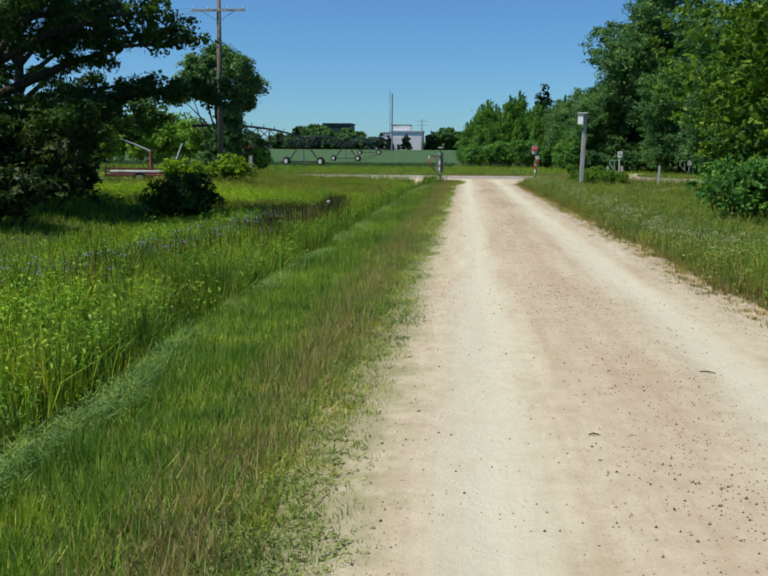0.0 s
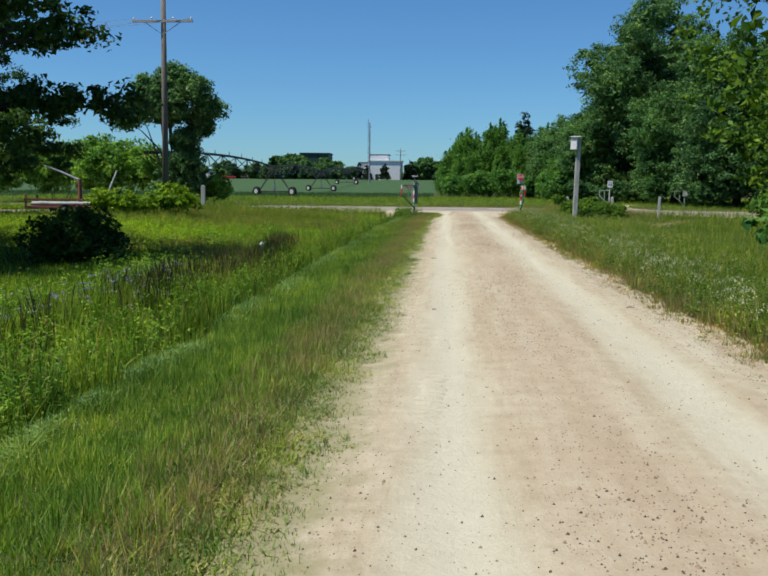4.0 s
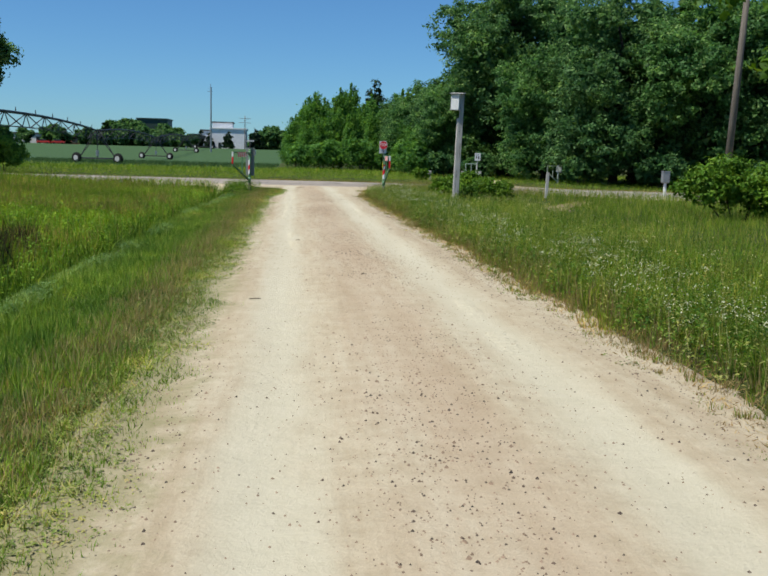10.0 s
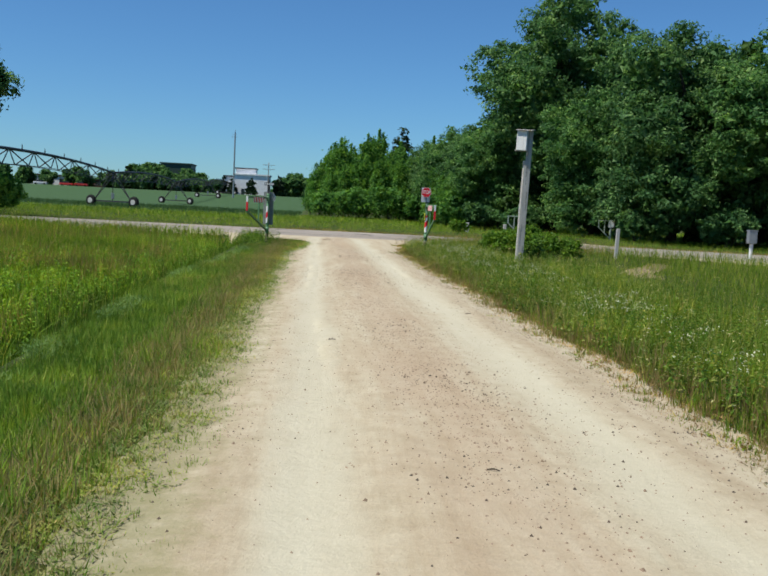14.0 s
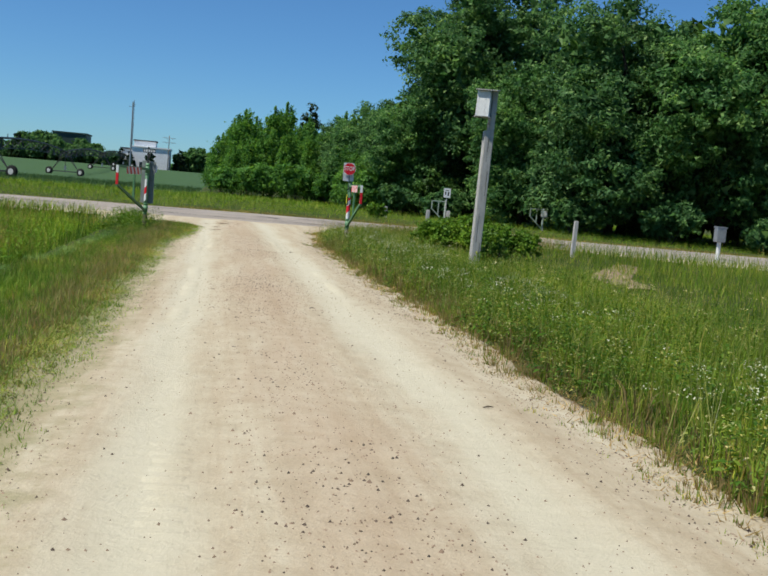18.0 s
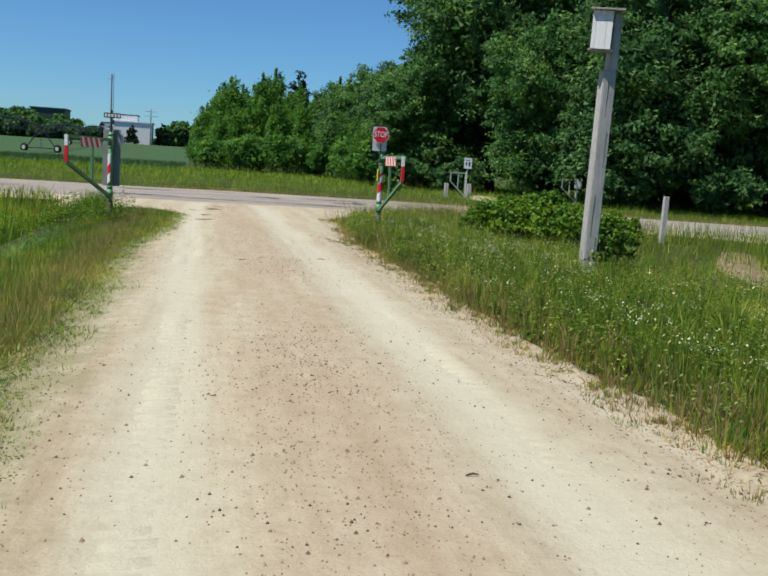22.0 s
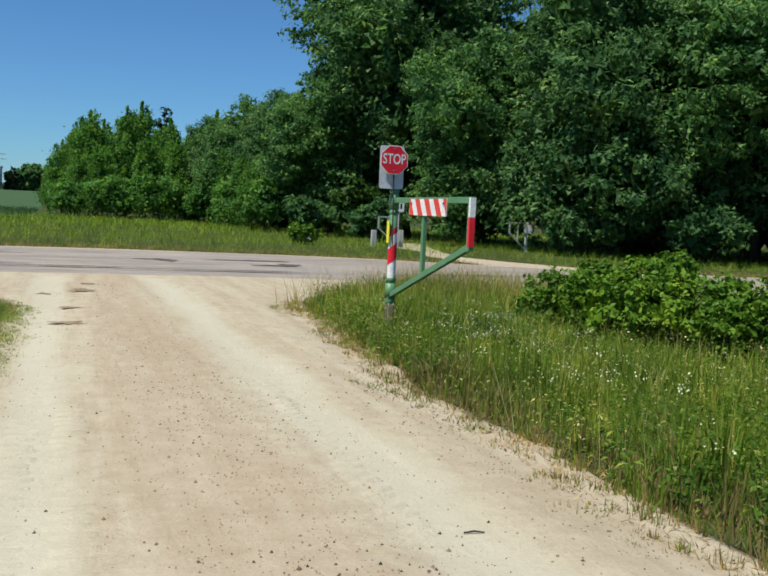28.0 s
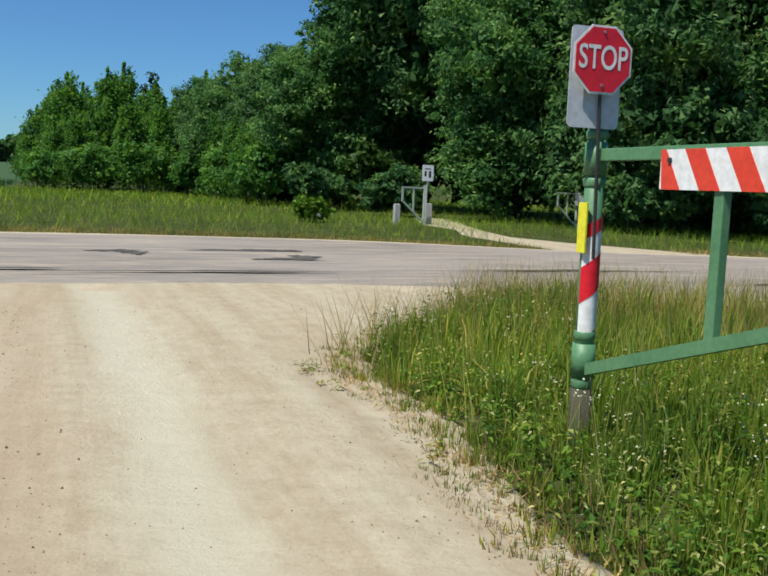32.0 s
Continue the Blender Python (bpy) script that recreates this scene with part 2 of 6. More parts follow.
STALK = leafy("dark_weed_stalks", [(0.0, (0.03, 0.026, 0.018)), (0.5, (0.07, 0.055, 0.035)), (0.85, (0.10, 0.09, 0.04)), (1.0, (0.16, 0.15, 0.09))], 0.15)
DRYGRASS = leafy("seeding_grass", [(0.0, (0.16, 0.21, 0.045)), (0.4, (0.27, 0.25, 0.08)), (0.75, (0.37, 0.25, 0.11)), (1.0, (0.47, 0.37, 0.19))], 0.35)
PALEWEED = leafy("pale_weed_tops", [(0.0, (0.13, 0.20, 0.045)), (0.5, (0.24, 0.29, 0.08)), (0.85, (0.38, 0.38, 0.16)), (1.0, (0.48, 0.47, 0.30))], 0.3)
DRYSTEM = leafy("dry_grass_stems", [(0.0, (0.190, 0.125, 0.055)), (0.5, (0.330, 0.235, 0.108)), (1.0, (0.480, 0.385, 0.200))], 0.2)
EDGELEAF = leafy("creeping_weed_leaves", [(0.0, (0.13, 0.20, 0.045)), (0.5, (0.23, 0.30, 0.085)), (0.9, (0.33, 0.34, 0.14)), (1.0, (0.40, 0.33, 0.18))], 0.25)
CROPLEAF = leafy("crop_leaves", [(0.0, (0.045, 0.10, 0.04)), (1.0, (0.085, 0.15, 0.06))], 0.25)
# oak leaves; also the dark tone that paints shade inside the woods
OAKSHADELEAF = leafy("oak_and_shaded_leaves", [(0.0, (0.025, 0.063, 0.014)), (0.6, (0.043, 0.098, 0.022)), (1.0, (0.071, 0.140, 0.037))], 0.3)
TREELEAF = leafy("tree_leaves", [(0.0, (0.042, 0.103, 0.040)), (0.55, (0.085, 0.194, 0.068)), (0.85, (0.147, 0.277, 0.114)), (1.0, (0.224, 0.374, 0.169))], 0.5, tufty=0.7, glow=(1.05, 1.12, 0.85))
YOUNGLEAF = leafy("young_tree_leaves", [(0.0, (0.060, 0.168, 0.038)), (0.6, (0.106, 0.258, 0.060)), (1.0, (0.161, 0.325, 0.087))], 0.48, tufty=0.7)
WOODLEAF = leafy("woodland_leaves", [(0.0, (0.046, 0.118, 0.042)), (0.55, (0.091, 0.219, 0.066)), (0.85, (0.151, 0.289, 0.108)), (1.0, (0.230, 0.383, 0.157))], 0.5, tufty=0.7, glow=(1.05, 1.12, 0.85))
ASHLEAF = leafy("ash_leaves", [(0.0, (0.035, 0.09, 0.010)), (0.5, (0.078, 0.17, 0.018)), (0.85, (0.13, 0.23, 0.03)), (1.0, (0.18, 0.28, 0.05))], 0.38, tufty=1.2)
LIMELEAF = leafy("light_leaves", [(0.0, (0.103, 0.223, 0.015)), (0.6, (0.190, 0.334, 0.025)), (1.0, (0.293, 0.415, 0.050))], 0.42)
# near-black leaf tone that carries the oak's shade in its colour
SHADELEAF = leafy("shade_dark_leaves", [(0.0, (0.016, 0.036, 0.012)), (0.7, (0.036, 0.068, 0.020)), (1.0, (0.075, 0.115, 0.03))], 0.25)
VINELEAF = leafy("vine_leaves", [(0.0, (0.063, 0.149, 0.018)), (0.6, (0.102, 0.216, 0.024)), (1.0, (0.173, 0.283, 0.043))], 0.3, 0.4)
CONIFER = leafy("conifer_needles", [(0.0, (0.014, 0.035, 0.016)), (1.0, (0.03, 0.06, 0.028))], 0.15)
WHITEFLOWER = plain("white_petals", (0.44, 0.45, 0.27), (0.58, 0.58, 0.40), 30, 0.7)
PALEHEAD = plain("seed_head_down", (0.50, 0.48, 0.40), (0.66, 0.64, 0.56), 30, 0.9)
BLUEFLOWER = plain("blue_petals", (0.13, 0.12, 0.27), (0.23, 0.22, 0.38), 30, 0.7)
YELLOWFLOWER = plain("yellow_petals", (0.7, 0.6, 0.2), (0.75, 0.68, 0.35), 30, 0.7)
BARK = plain("bark", (0.05, 0.04, 0.03), (0.11, 0.09, 0.07), 5, 0.95, stretch=(1, 1, 0.25), relief=0.9, dist=0.04)
OLDWOOD = plain("weathered_wood", (0.38, 0.365, 0.34), (0.56, 0.54, 0.51), 4, 0.85, stretch=(4, 4, 0.35), relief=0.6, dist=0.02)
POLEWOOD = plain("utility_pole_wood", (0.13, 0.11, 0.09), (0.22, 0.19, 0.16), 3, 0.9, stretch=(5, 5, 0.3), relief=0.6, dist=0.02)
DARKWOOD = plain("post_base_wood", (0.05, 0.05, 0.035), (0.11, 0.10, 0.07), 6, 0.95, stretch=(3, 3, 0.5))
WHITEWOOD = plain("white_painted_boards", (0.70, 0.70, 0.69), (0.80, 0.80, 0.78), 3, 0.6, stretch=(6, 6, 0.5), relief=0.2)
GREENPAINT = plain("green_painted_steel", (0.075, 0.20, 0.09), (0.115, 0.26, 0.125), 4, 0.5, relief=0.15)
SIGNRED = plain("sign_red", (0.66, 0.008, 0.022), (0.74, 0.014, 0.03), 3, 0.4, relief=0.05)
SIGNWHITE = plain("sign_white", (0.74, 0.74, 0.74), (0.80, 0.80, 0.80), 3, 0.45, relief=0.05)
PANELRED = plain("panel_red_orange", (0.66, 0.045, 0.02), (0.74, 0.065, 0.03), 3, 0.4, relief=0.05)
SIGNGREY = plain("bare_aluminium_sheet", (0.52, 0.54, 0.58), (0.60, 0.62, 0.66), 3, 0.45, 0.0, relief=0.08)
DULLSHEET = plain("dull_grey_sheet", (0.17, 0.19, 0.18), (0.24, 0.26, 0.25), 3, 0.6, 0.0, relief=0.08)
SIGNYELLOW = plain("yellow_sheet", (0.75, 0.68, 0.02), (0.8, 0.74, 0.04), 3, 0.45, relief=0.05)
BLACKMETAL = plain("black_steel", (0.02, 0.02, 0.02), (0.04, 0.04, 0.04), 6, 0.5)
PALEGREEN = plain("faded_green_steel", (0.27, 0.34, 0.27), (0.40, 0.46, 0.38), 4, 0.6)
GALVANISED = plain("galvanised_steel", (0.25, 0.26, 0.27), (0.38, 0.39, 0.40), 5, 0.5, 0.6)
WHITEPAINT = plain("white_paint", (0.68, 0.68, 0.66), (0.78, 0.78, 0.76), 3, 0.55)
RUST = plain("rusty_red_steel", (0.16, 0.05, 0.03), (0.30, 0.09, 0.06), 6, 0.8)
RUBBER = plain("rubber", (0.015, 0.015, 0.015), (0.03, 0.03, 0.03), 6, 0.85)
WHEELGREY = plain("wheel_rim_paint", (0.36, 0.36, 0.35), (0.48, 0.48, 0.46), 4, 0.6)
TRUSS = plain("dull_truss_steel", (0.028, 0.028, 0.03), (0.055, 0.05, 0.05), 4, 0.6, 0.3)
FACTORY = plain("white_cladding", (0.80, 0.80, 0.80), (0.88, 0.88, 0.88), 0.3, 0.6)
GREENCLAD = plain("dark_green_cladding", (0.02, 0.05, 0.035), (0.035, 0.07, 0.05), 0.3, 0.6)
DARKROOF = plain("dark_roofing", (0.04, 0.04, 0.045), (0.08, 0.08, 0.085), 0.5, 0.7)
BRICKRED = plain("red_brown_cladding", (0.22, 0.10, 0.07), (0.30, 0.15, 0.10), 0.5, 0.8)
GLASS = plain("dark_window_glass", (0.02, 0.025, 0.03), (0.04, 0.045, 0.05), 1, 0.1)
CARRED = plain("red_car_paint", (0.5, 0.03, 0.02), (0.55, 0.04, 0.03), 1, 0.3)


# ---------- mesh helpers ----------
def finish(ob, mat, parent=None, label="", kind="", category="", group=""):
    if mat is not None:
        ob.data.materials.append(mat)
    if parent is not None:
        ob.parent = parent
    return tagged(ob, label, category, group, kind)


def part(name, bm, mat, parent=None, label="", smooth=False):
    me = bpy.data.meshes.new(name)
    bm.to_mesh(me)
    bm.free()
    if smooth:
        me.polygons.foreach_set("use_smooth", [True] * len(me.polygons))
    return finish(new(name, me), mat, parent, label)


def arrays(name, verts, faces, mat, parent=None, label="", kind="", category="", smooth=False):
    """One mesh from an array of places and an array of equal faces, or a list of such face arrays."""
    me = bpy.data.meshes.new(name)
    verts = np.asarray(verts, np.float32)
    sets = faces if isinstance(faces, list) else [faces]
    sets = [np.asarray(f, np.int32) for f in sets if len(f)]
    loops = np.concatenate([f.ravel() for f in sets])
    sizes = np.concatenate([np.full(len(f), f.shape[1], np.int32) for f in sets])
    starts = np.concatenate([[0], np.cumsum(sizes)[:-1]]).astype(np.int32)
    me.vertices.add(len(verts))
    me.vertices.foreach_set("co", verts.ravel())
    me.loops.add(len(loops))
    me.loops.foreach_set("vertex_index", loops)
    me.polygons.add(len(sizes))
    me.polygons.foreach_set("loop_start", starts)
    me.polygons.foreach_set("loop_total", sizes)
    me.update(calc_edges=True)
    me.validate()
    if smooth:
        me.polygons.foreach_set("use_smooth", np.ones(len(sizes), bool))
    return finish(new(name, me), mat, parent, label, kind, category)


def empty(name, m, label, category, group="", kind=""):
    ob = new(name)
    ob.matrix_world = m
    return tagged(ob, label, category, group, kind)


def box(bm, sx, sy, sz, m=Matrix(), bevel=0.0):
    vs = bmesh.ops.create_cube(bm, size=1.0, matrix=m @ Matrix.Diagonal((sx, sy, sz, 1)))["verts"]
    if bevel:
        bmesh.ops.bevel(bm, geom=list({e for v in vs for e in v.link_edges}), offset=bevel, segments=2, affect="EDGES", profile=0.7)
    return bm


def boxed(name, size, m, mat, parent=None, label="", bevel=0.0):
    return part(name, box(bmesh.new(), *size, m, bevel), mat, parent, label)


def tube(bm, pts, radii, sides=10, caps=True):
    """A tapered tube along points."""
    pts = [Vector(p) for p in pts]
    rings = []
    for i, p in enumerate(pts):
        d = (pts[min(i + 1, len(pts) - 1)] - pts[max(i - 1, 0)]).normalized()
        q = d.to_track_quat("Z", "Y")
        rings.append([bm.verts.new(p + q @ Vector((math.cos(a) * radii[i], math.sin(a) * radii[i], 0))) for a in (2 * math.pi * k / sides for k in range(sides))])
    for a, b in zip(rings, rings[1:]):
        for k in range(sides):
            bm.faces.new((a[k], a[(k + 1) % sides], b[(k + 1) % sides], b[k]))
    if caps:
        bm.faces.new(rings[0][::-1])
        bm.faces.new(rings[-1])
    return bm


def beam(bm, a, b, w, h=None):
    """A square bar from a to b."""
    a, b = Vector(a), Vector(b)
    q = (b - a).to_track_quat("Y", "Z").to_matrix().to_4x4()
    return box(bm, w, (b - a).length, h or w, Matrix.Translation((a + b) / 2) @ q)


def prism(bm, outline, depth, m=Matrix()):
    """A flat plate in the xz plane, depth thick along y, its front at y = 0."""
    f = [bm.verts.new(m @ Vector((x, 0, z))) for x, z in outline]
    g = [bm.verts.new(m @ Vector((x, depth, z))) for x, z in outline]
    bm.faces.new(f)
    bm.faces.new(g[::-1])
    n = len(f)
    for i in range(n):
        bm.faces.new((f[(i + 1) % n], f[i], g[i], g[(i + 1) % n]))
    return bm


def words(name, text, size, m, mat, parent, label="", narrow=1.0):
    cu = bpy.data.curves.new(name, "FONT")
    cu.body, cu.size, cu.extrude, cu.align_x, cu.align_y = text, size, 0.0004, "CENTER", "CENTER"
    cu.offset = 0.0012 * size / 0.1
    tmp = bpy.data.objects.new(name, cu)
    me = bpy.data.meshes.new_from_object(tmp)
    bpy.data.objects.remove(tmp)
    me.transform(m @ pose(0, 0, 0, 90) @ Matrix.Diagonal((narrow, 1, 1, 1)))
    return finish(new(name, me), mat, parent, label)


RNG = np.random.default_rng(7)


def smooth(a, b, v):
    k = np.clip((v - a) / (b - a), 0, 1)
    return k * k * (3 - 2 * k)


def wavy(x, y, f, s):
    """A cheap smooth field between -1 and 1."""
    return (np.sin(x * f + s) + np.sin(y * f * 1.3 + 2.1 * s) + np.sin((x + y) * f * 0.7 + 0.7 * s) + np.sin((x - 1.7 * y) * f * 0.5 + s * 3)) / 4


# ---------- the lie of the land ----------
LEFT_EDGE, RIGHT_EDGE = -0.38, 2.95


def road_left(y):
    return LEFT_EDGE + 0.035 * np.sin(y * 0.9) + 0.03 * np.sin(y * 2.3 + 1) + 0.5 * smooth(47, 54, y) - 3.5 * smooth(55.5, 60.5, y)


def road_right(y):
    return RIGHT_EDGE + 0.04 * np.sin(y * 0.8 + 2) + 0.03 * np.sin(y * 2.1) + 0.45 * smooth(49, 55, y) + 3.2 * smooth(54.8, 60.0, y) ** 1.5


def cross_mid(x):
    """Centre line of the paved cross road: nearly straight on one side, bending towards the walker on the other."""
    return 65.5 - 0.02 * (x + 2) - 0.30 * np.maximum(0, x - 3) * smooth(2, 14, x) + 0.02 * np.maximum(0, -x - 10)


CROSS_HALF = 4.8


def lie(x, y):
    """Height of the ground."""
    x, y = np.asarray(x, float), np.asarray(y, float)
    near = 1 - smooth(51, 57, y)
    low = 1 - smooth(57.2, 60.4, y)
    z = -0.10 * smooth(-0.5, -2.1, x)
    z = z + low * (-0.86 * smooth(-2.24, -2.50, x) + 0.54 * smooth(-2.72, -4.4, x) + 0.36 * smooth(-8.0, -12.5, x))
    z = z + near * (-0.10 * smooth(3.1, 5.0, x) - 0.10 * smooth(6, 11, x))
    off_road = np.maximum(smooth(-0.5, -1.0, x), smooth(3.1, 3.6, x))
    z = z + 0.025 * wavy(x, y, 1.7, 1.0) * off_road + 0.03 * wavy(x, y, 0.5, 4.0) * off_road
    z = z - 0.04
    z = z + 3.5 * smooth(150, 330, y)
    z = z + 0.15 * smooth(69, 76, y)
    return z


def grid(xs, ys, hf):
    X, Y = np.meshgrid(xs, ys)
    v = np.stack([X, Y, hf(X, Y)], -1).reshape(-1, 3)
    n, m = len(xs), len(ys)
    i = (np.arange(m - 1)[:, None] * n + np.arange(n - 1)[None]).ravel()
    return v, np.stack([i, i + 1, i + n + 1, i + n], -1)


def spaced(*runs):
    return np.unique(np.concatenate([np.arange(a, b, s) for a, b, s in runs]))


gx = spaced((-1500, -100, 100), (-100, -20, 8), (-20, -6, 0.8), (-6, -3.2, 0.2), (-3.2, -2.0, 0.06), (-2.0, 6, 0.2), (6, 24, 0.7), (24, 100, 8), (100, 1501, 100))
gy = spaced((-300, -20, 40), (-20, 0, 2), (0, 62, 0.5), (62, 100, 2), (100, 350, 10), (350, 2001, 110))
arrays("ground", *grid(gx, gy, lie), SOIL, None, "green and brown grassy ground with a shallow roadside ditch", "structure", "ground", True)

# gravel road with two worn wheel tracks
ry = np.arange(-14, 60.9, 0.12)
cols = np.linspace(0, 1, 57)
L, Rr = road_left(ry), road_right(ry)
X = (L - 0.28)[:, None] + (Rr - L + 0.62)[:, None] * cols[None]
Y = np.repeat(ry[:, None], len(cols), 1)
rag = 0.12 * np.sin(Y * 2.1 + 1) + 0.10 * np.sin(Y * 5.1) + 0.08 * np.sin(Y * 11.7 + 2) + 0.05 * np.sin(Y * 23)
X = X + rag * (np.abs(cols[None] * 2 - 1) > 0.97)


def rut(x, c, w):
    return np.exp(-((x - c) / w) ** 2)


def lane_height(x, y):
    """Height of the gravel: a low crown, two ruts and small unevenness."""
    u = (x - road_left(y)) / (road_right(y) - road_left(y))
    z = 0.02 * (1 - (u * 2 - 1) ** 2) - 0.022 * rut(x, 0.35 + 0.08 * np.sin(y * 0.11), 0.3) - 0.022 * rut(x, 2.05 + 0.08 * np.sin(y * 0.13), 0.3)
    z = z + 0.005 * wavy(x, y, 6.0, 2) + 0.004 * wavy(x, y, 17.0, 5)
    k = smooth(-0.02, 0.5, np.minimum(x - road_left(y), road_right(y) - x))
    return k * z + (1 - k) * (lie(x, y) + 0.012 + 0.006 * wavy(x, y, 5, 1))


Z = lane_height(X, Y) + RNG.normal(0, 0.0011, X.shape)
over = np.minimum(X - L[:, None], Rr[:, None] - X)
Z = Z - 0.05 * (np.abs(cols[None] * 2 - 1) > 0.985)
n, m = len(cols), len(ry)
ii = (np.arange(m - 1)[:, None] * n + np.arange(n - 1)[None]).ravel()
arrays("road", np.stack([X, Y, Z], -1).reshape(-1, 3), np.stack([ii, ii + 1, ii + n + 1, ii + n], -1), GRAVEL, None, "pale beige gravel lane with worn wheel tracks and loose stones", "structure", "road", True)

# paved cross road
cx = spaced((-120, -24, 4), (-24, 30, 0.5), (30, 120, 4))
cw = np.linspace(-1, 1, 25)
X = np.repeat(cx[:, None], len(cw), 1)
Y = cross_mid(cx)[:, None] + cw[None] * CROSS_HALF
Z = 0.035 * (1 - cw[None] ** 2) + 0.022 + 0.003 * wavy(X, Y, 2.0, 3) - 0.08 * (np.abs(cw[None]) > 0.99) + np.maximum(0, lie(X, Y) + 0.02) * 0.5
SH = np.where(np.abs(cw[None]) > 0.99, -0.10, -0.004) + 0 * X
nn, mm = len(cw), len(cx)
jj = (np.arange(mm - 1)[:, None] * nn + np.arange(nn - 1)[None]).ravel()
wide = cross_mid(cx)[:, None] + cw[None] * (CROSS_HALF + 0.75 + 0.12 * np.sin(cx * 0.9)[:, None])
arrays("road_shoulder", np.stack([X, wide, SH + 0.012], -1).reshape(-1, 3), np.stack([jj, jj + 1, jj + nn + 1, jj + nn], -1)[:, ::-1], SAND, None, "pale sandy shoulder along the cross road", "structure", "road", True)
n, m = len(cw), len(cx)
ii = (np.arange(m - 1)[:, None] * n + np.arange(n - 1)[None]).ravel()
arrays("cross_road", np.stack([X, Y, Z], -1).reshape(-1, 3), np.stack([ii, ii + 1, ii + n + 1, ii + n], -1)[:, ::-1], ASPHALT, None, "worn grey asphalt cross road with dark tar patches", "structure", "road", True)


def blot(name, x, y, sx, sy, z, mat, label, seed, kind="structure", category="road", n=44):
    """A ragged flat patch."""
    r = np.random.default_rng(seed)
    a = np.linspace(0, 2 * math.pi, n, endpoint=False)
    k = (1 + 0.25 * np.sin(3 * a + r.uniform(0, 6)) + 0.2 * np.sin(7 * a + r.uniform(0, 6))) * (1 + 0.22 * r.normal(0, 1, n).clip(-2, 2))
    X, Y = x + sx * k * np.cos(a), y + sy * k * np.sin(a)
    z0 = np.maximum(lie(X, Y), z if np.isscalar(z) else 0) if z is None else np.full(n, z)
    v = np.vstack([np.stack([X, Y, z0], -1), [[x, y, float(np.mean(z0)) + 0.006]]])
    f = np.array([[i, (i + 1) % n, n] for i in range(n)])
    return arrays(name, v, f, mat, None, label, kind, category, True)

# tar patches on the asphalt
for k, (x, y, sx, sy) in enumerate([(2.6, 65.2, 0.4, 0.22), (2.9, 64.8, 0.16, 0.3), (5.0, 65.6, 0.9, 0.2), (5.2, 63.9, 0.5, 0.22), (5.6, 64.3, 0.2, 0.35), (3.6, 61.9, 1.6, 0.09), (0.6, 62.2, 1.3, 0.08), (-1.6, 62.8, 1.5, 0.09), (-1.5, 66.5, 0.8, 0.14), (9.5, 62.2, 1.4, 0.12), (12.6, 60.3, 1.6, 0.14), (-6.5, 64.5, 1.4, 0.18)]):
    blot("tar_patch", x, y, sx, sy, 0.066, PATCH, "dark ragged tar repair patch on the asphalt", 40 + k)

# gravel beyond the cross road, and the sandy washout beside the verge
def trail(name, pts, widths, mat, label, z=0.05):
    v, f = [], []
    for k, ((x, y), w) in enumerate(zip(pts, widths)):
        a, b = pts[max(k - 1, 0)], pts[min(k + 1, len(pts) - 1)]
        d = Vector((b[0] - a[0], b[1] - a[1], 0)).normalized()
        for s in (-1, -0.5, 0, 0.5, 1):
            px, py = x + s * w * d.y, y - s * w * d.x
            v.append((px, py, max(float(lie(px, py)), -0.6) + z * (1 - abs(s) ** 3) + 0.005))
        if k:
            for j in range(4):
                i = 5 * k + j
                f.append((i - 5, i - 4, i + 1, i))
    return arrays(name, v, np.array(f), mat, None, label, "structure", "path", True)


trail("path_far", [(14.8, 64.5), (14.4, 67.5), (13.6, 70.2), (13.0, 72.2), (13.4, 76), (15.5, 82)], [3.4, 1.6, 0.9, 0.7, 0.7, 0.7], GRAVEL, "pale gravel trail leading into the dark woods", 0.03)
trail("path_side", [(12.8, 53.6), (11.4, 51.4), (10.3, 49.4), (9.8, 47.4), (9.6, 46.0)], [0.4, 0.45, 0.5, 0.55, 0.3], EARTH, "bare brown earthy washout in the grass", 0.03)
trail("driveway", [(-40, 52), (-32, 52.5), (-26, 53), (-20.5, 53.5), (-18, 56), (-17, 60.6)], [4.2, 4.2, 4.0, 3.4, 2.6, 2.4], SAND, "sandy farm driveway beside the bushes", 0.10)

# crop field
fx, fy = spaced((-160, 2.5, 4.0)), spaced((112, 320, 4.0))
arrays("field", *grid(fx, fy, lambda x, y: lie(x, y) + 0.10 + 0.05 * wavy(x, y, 0.3, 2) - 0.25 * (x > -2) - 0.25 * (x < -158)), CROP, None, "flat green field of low crop", "structure", "field", True)

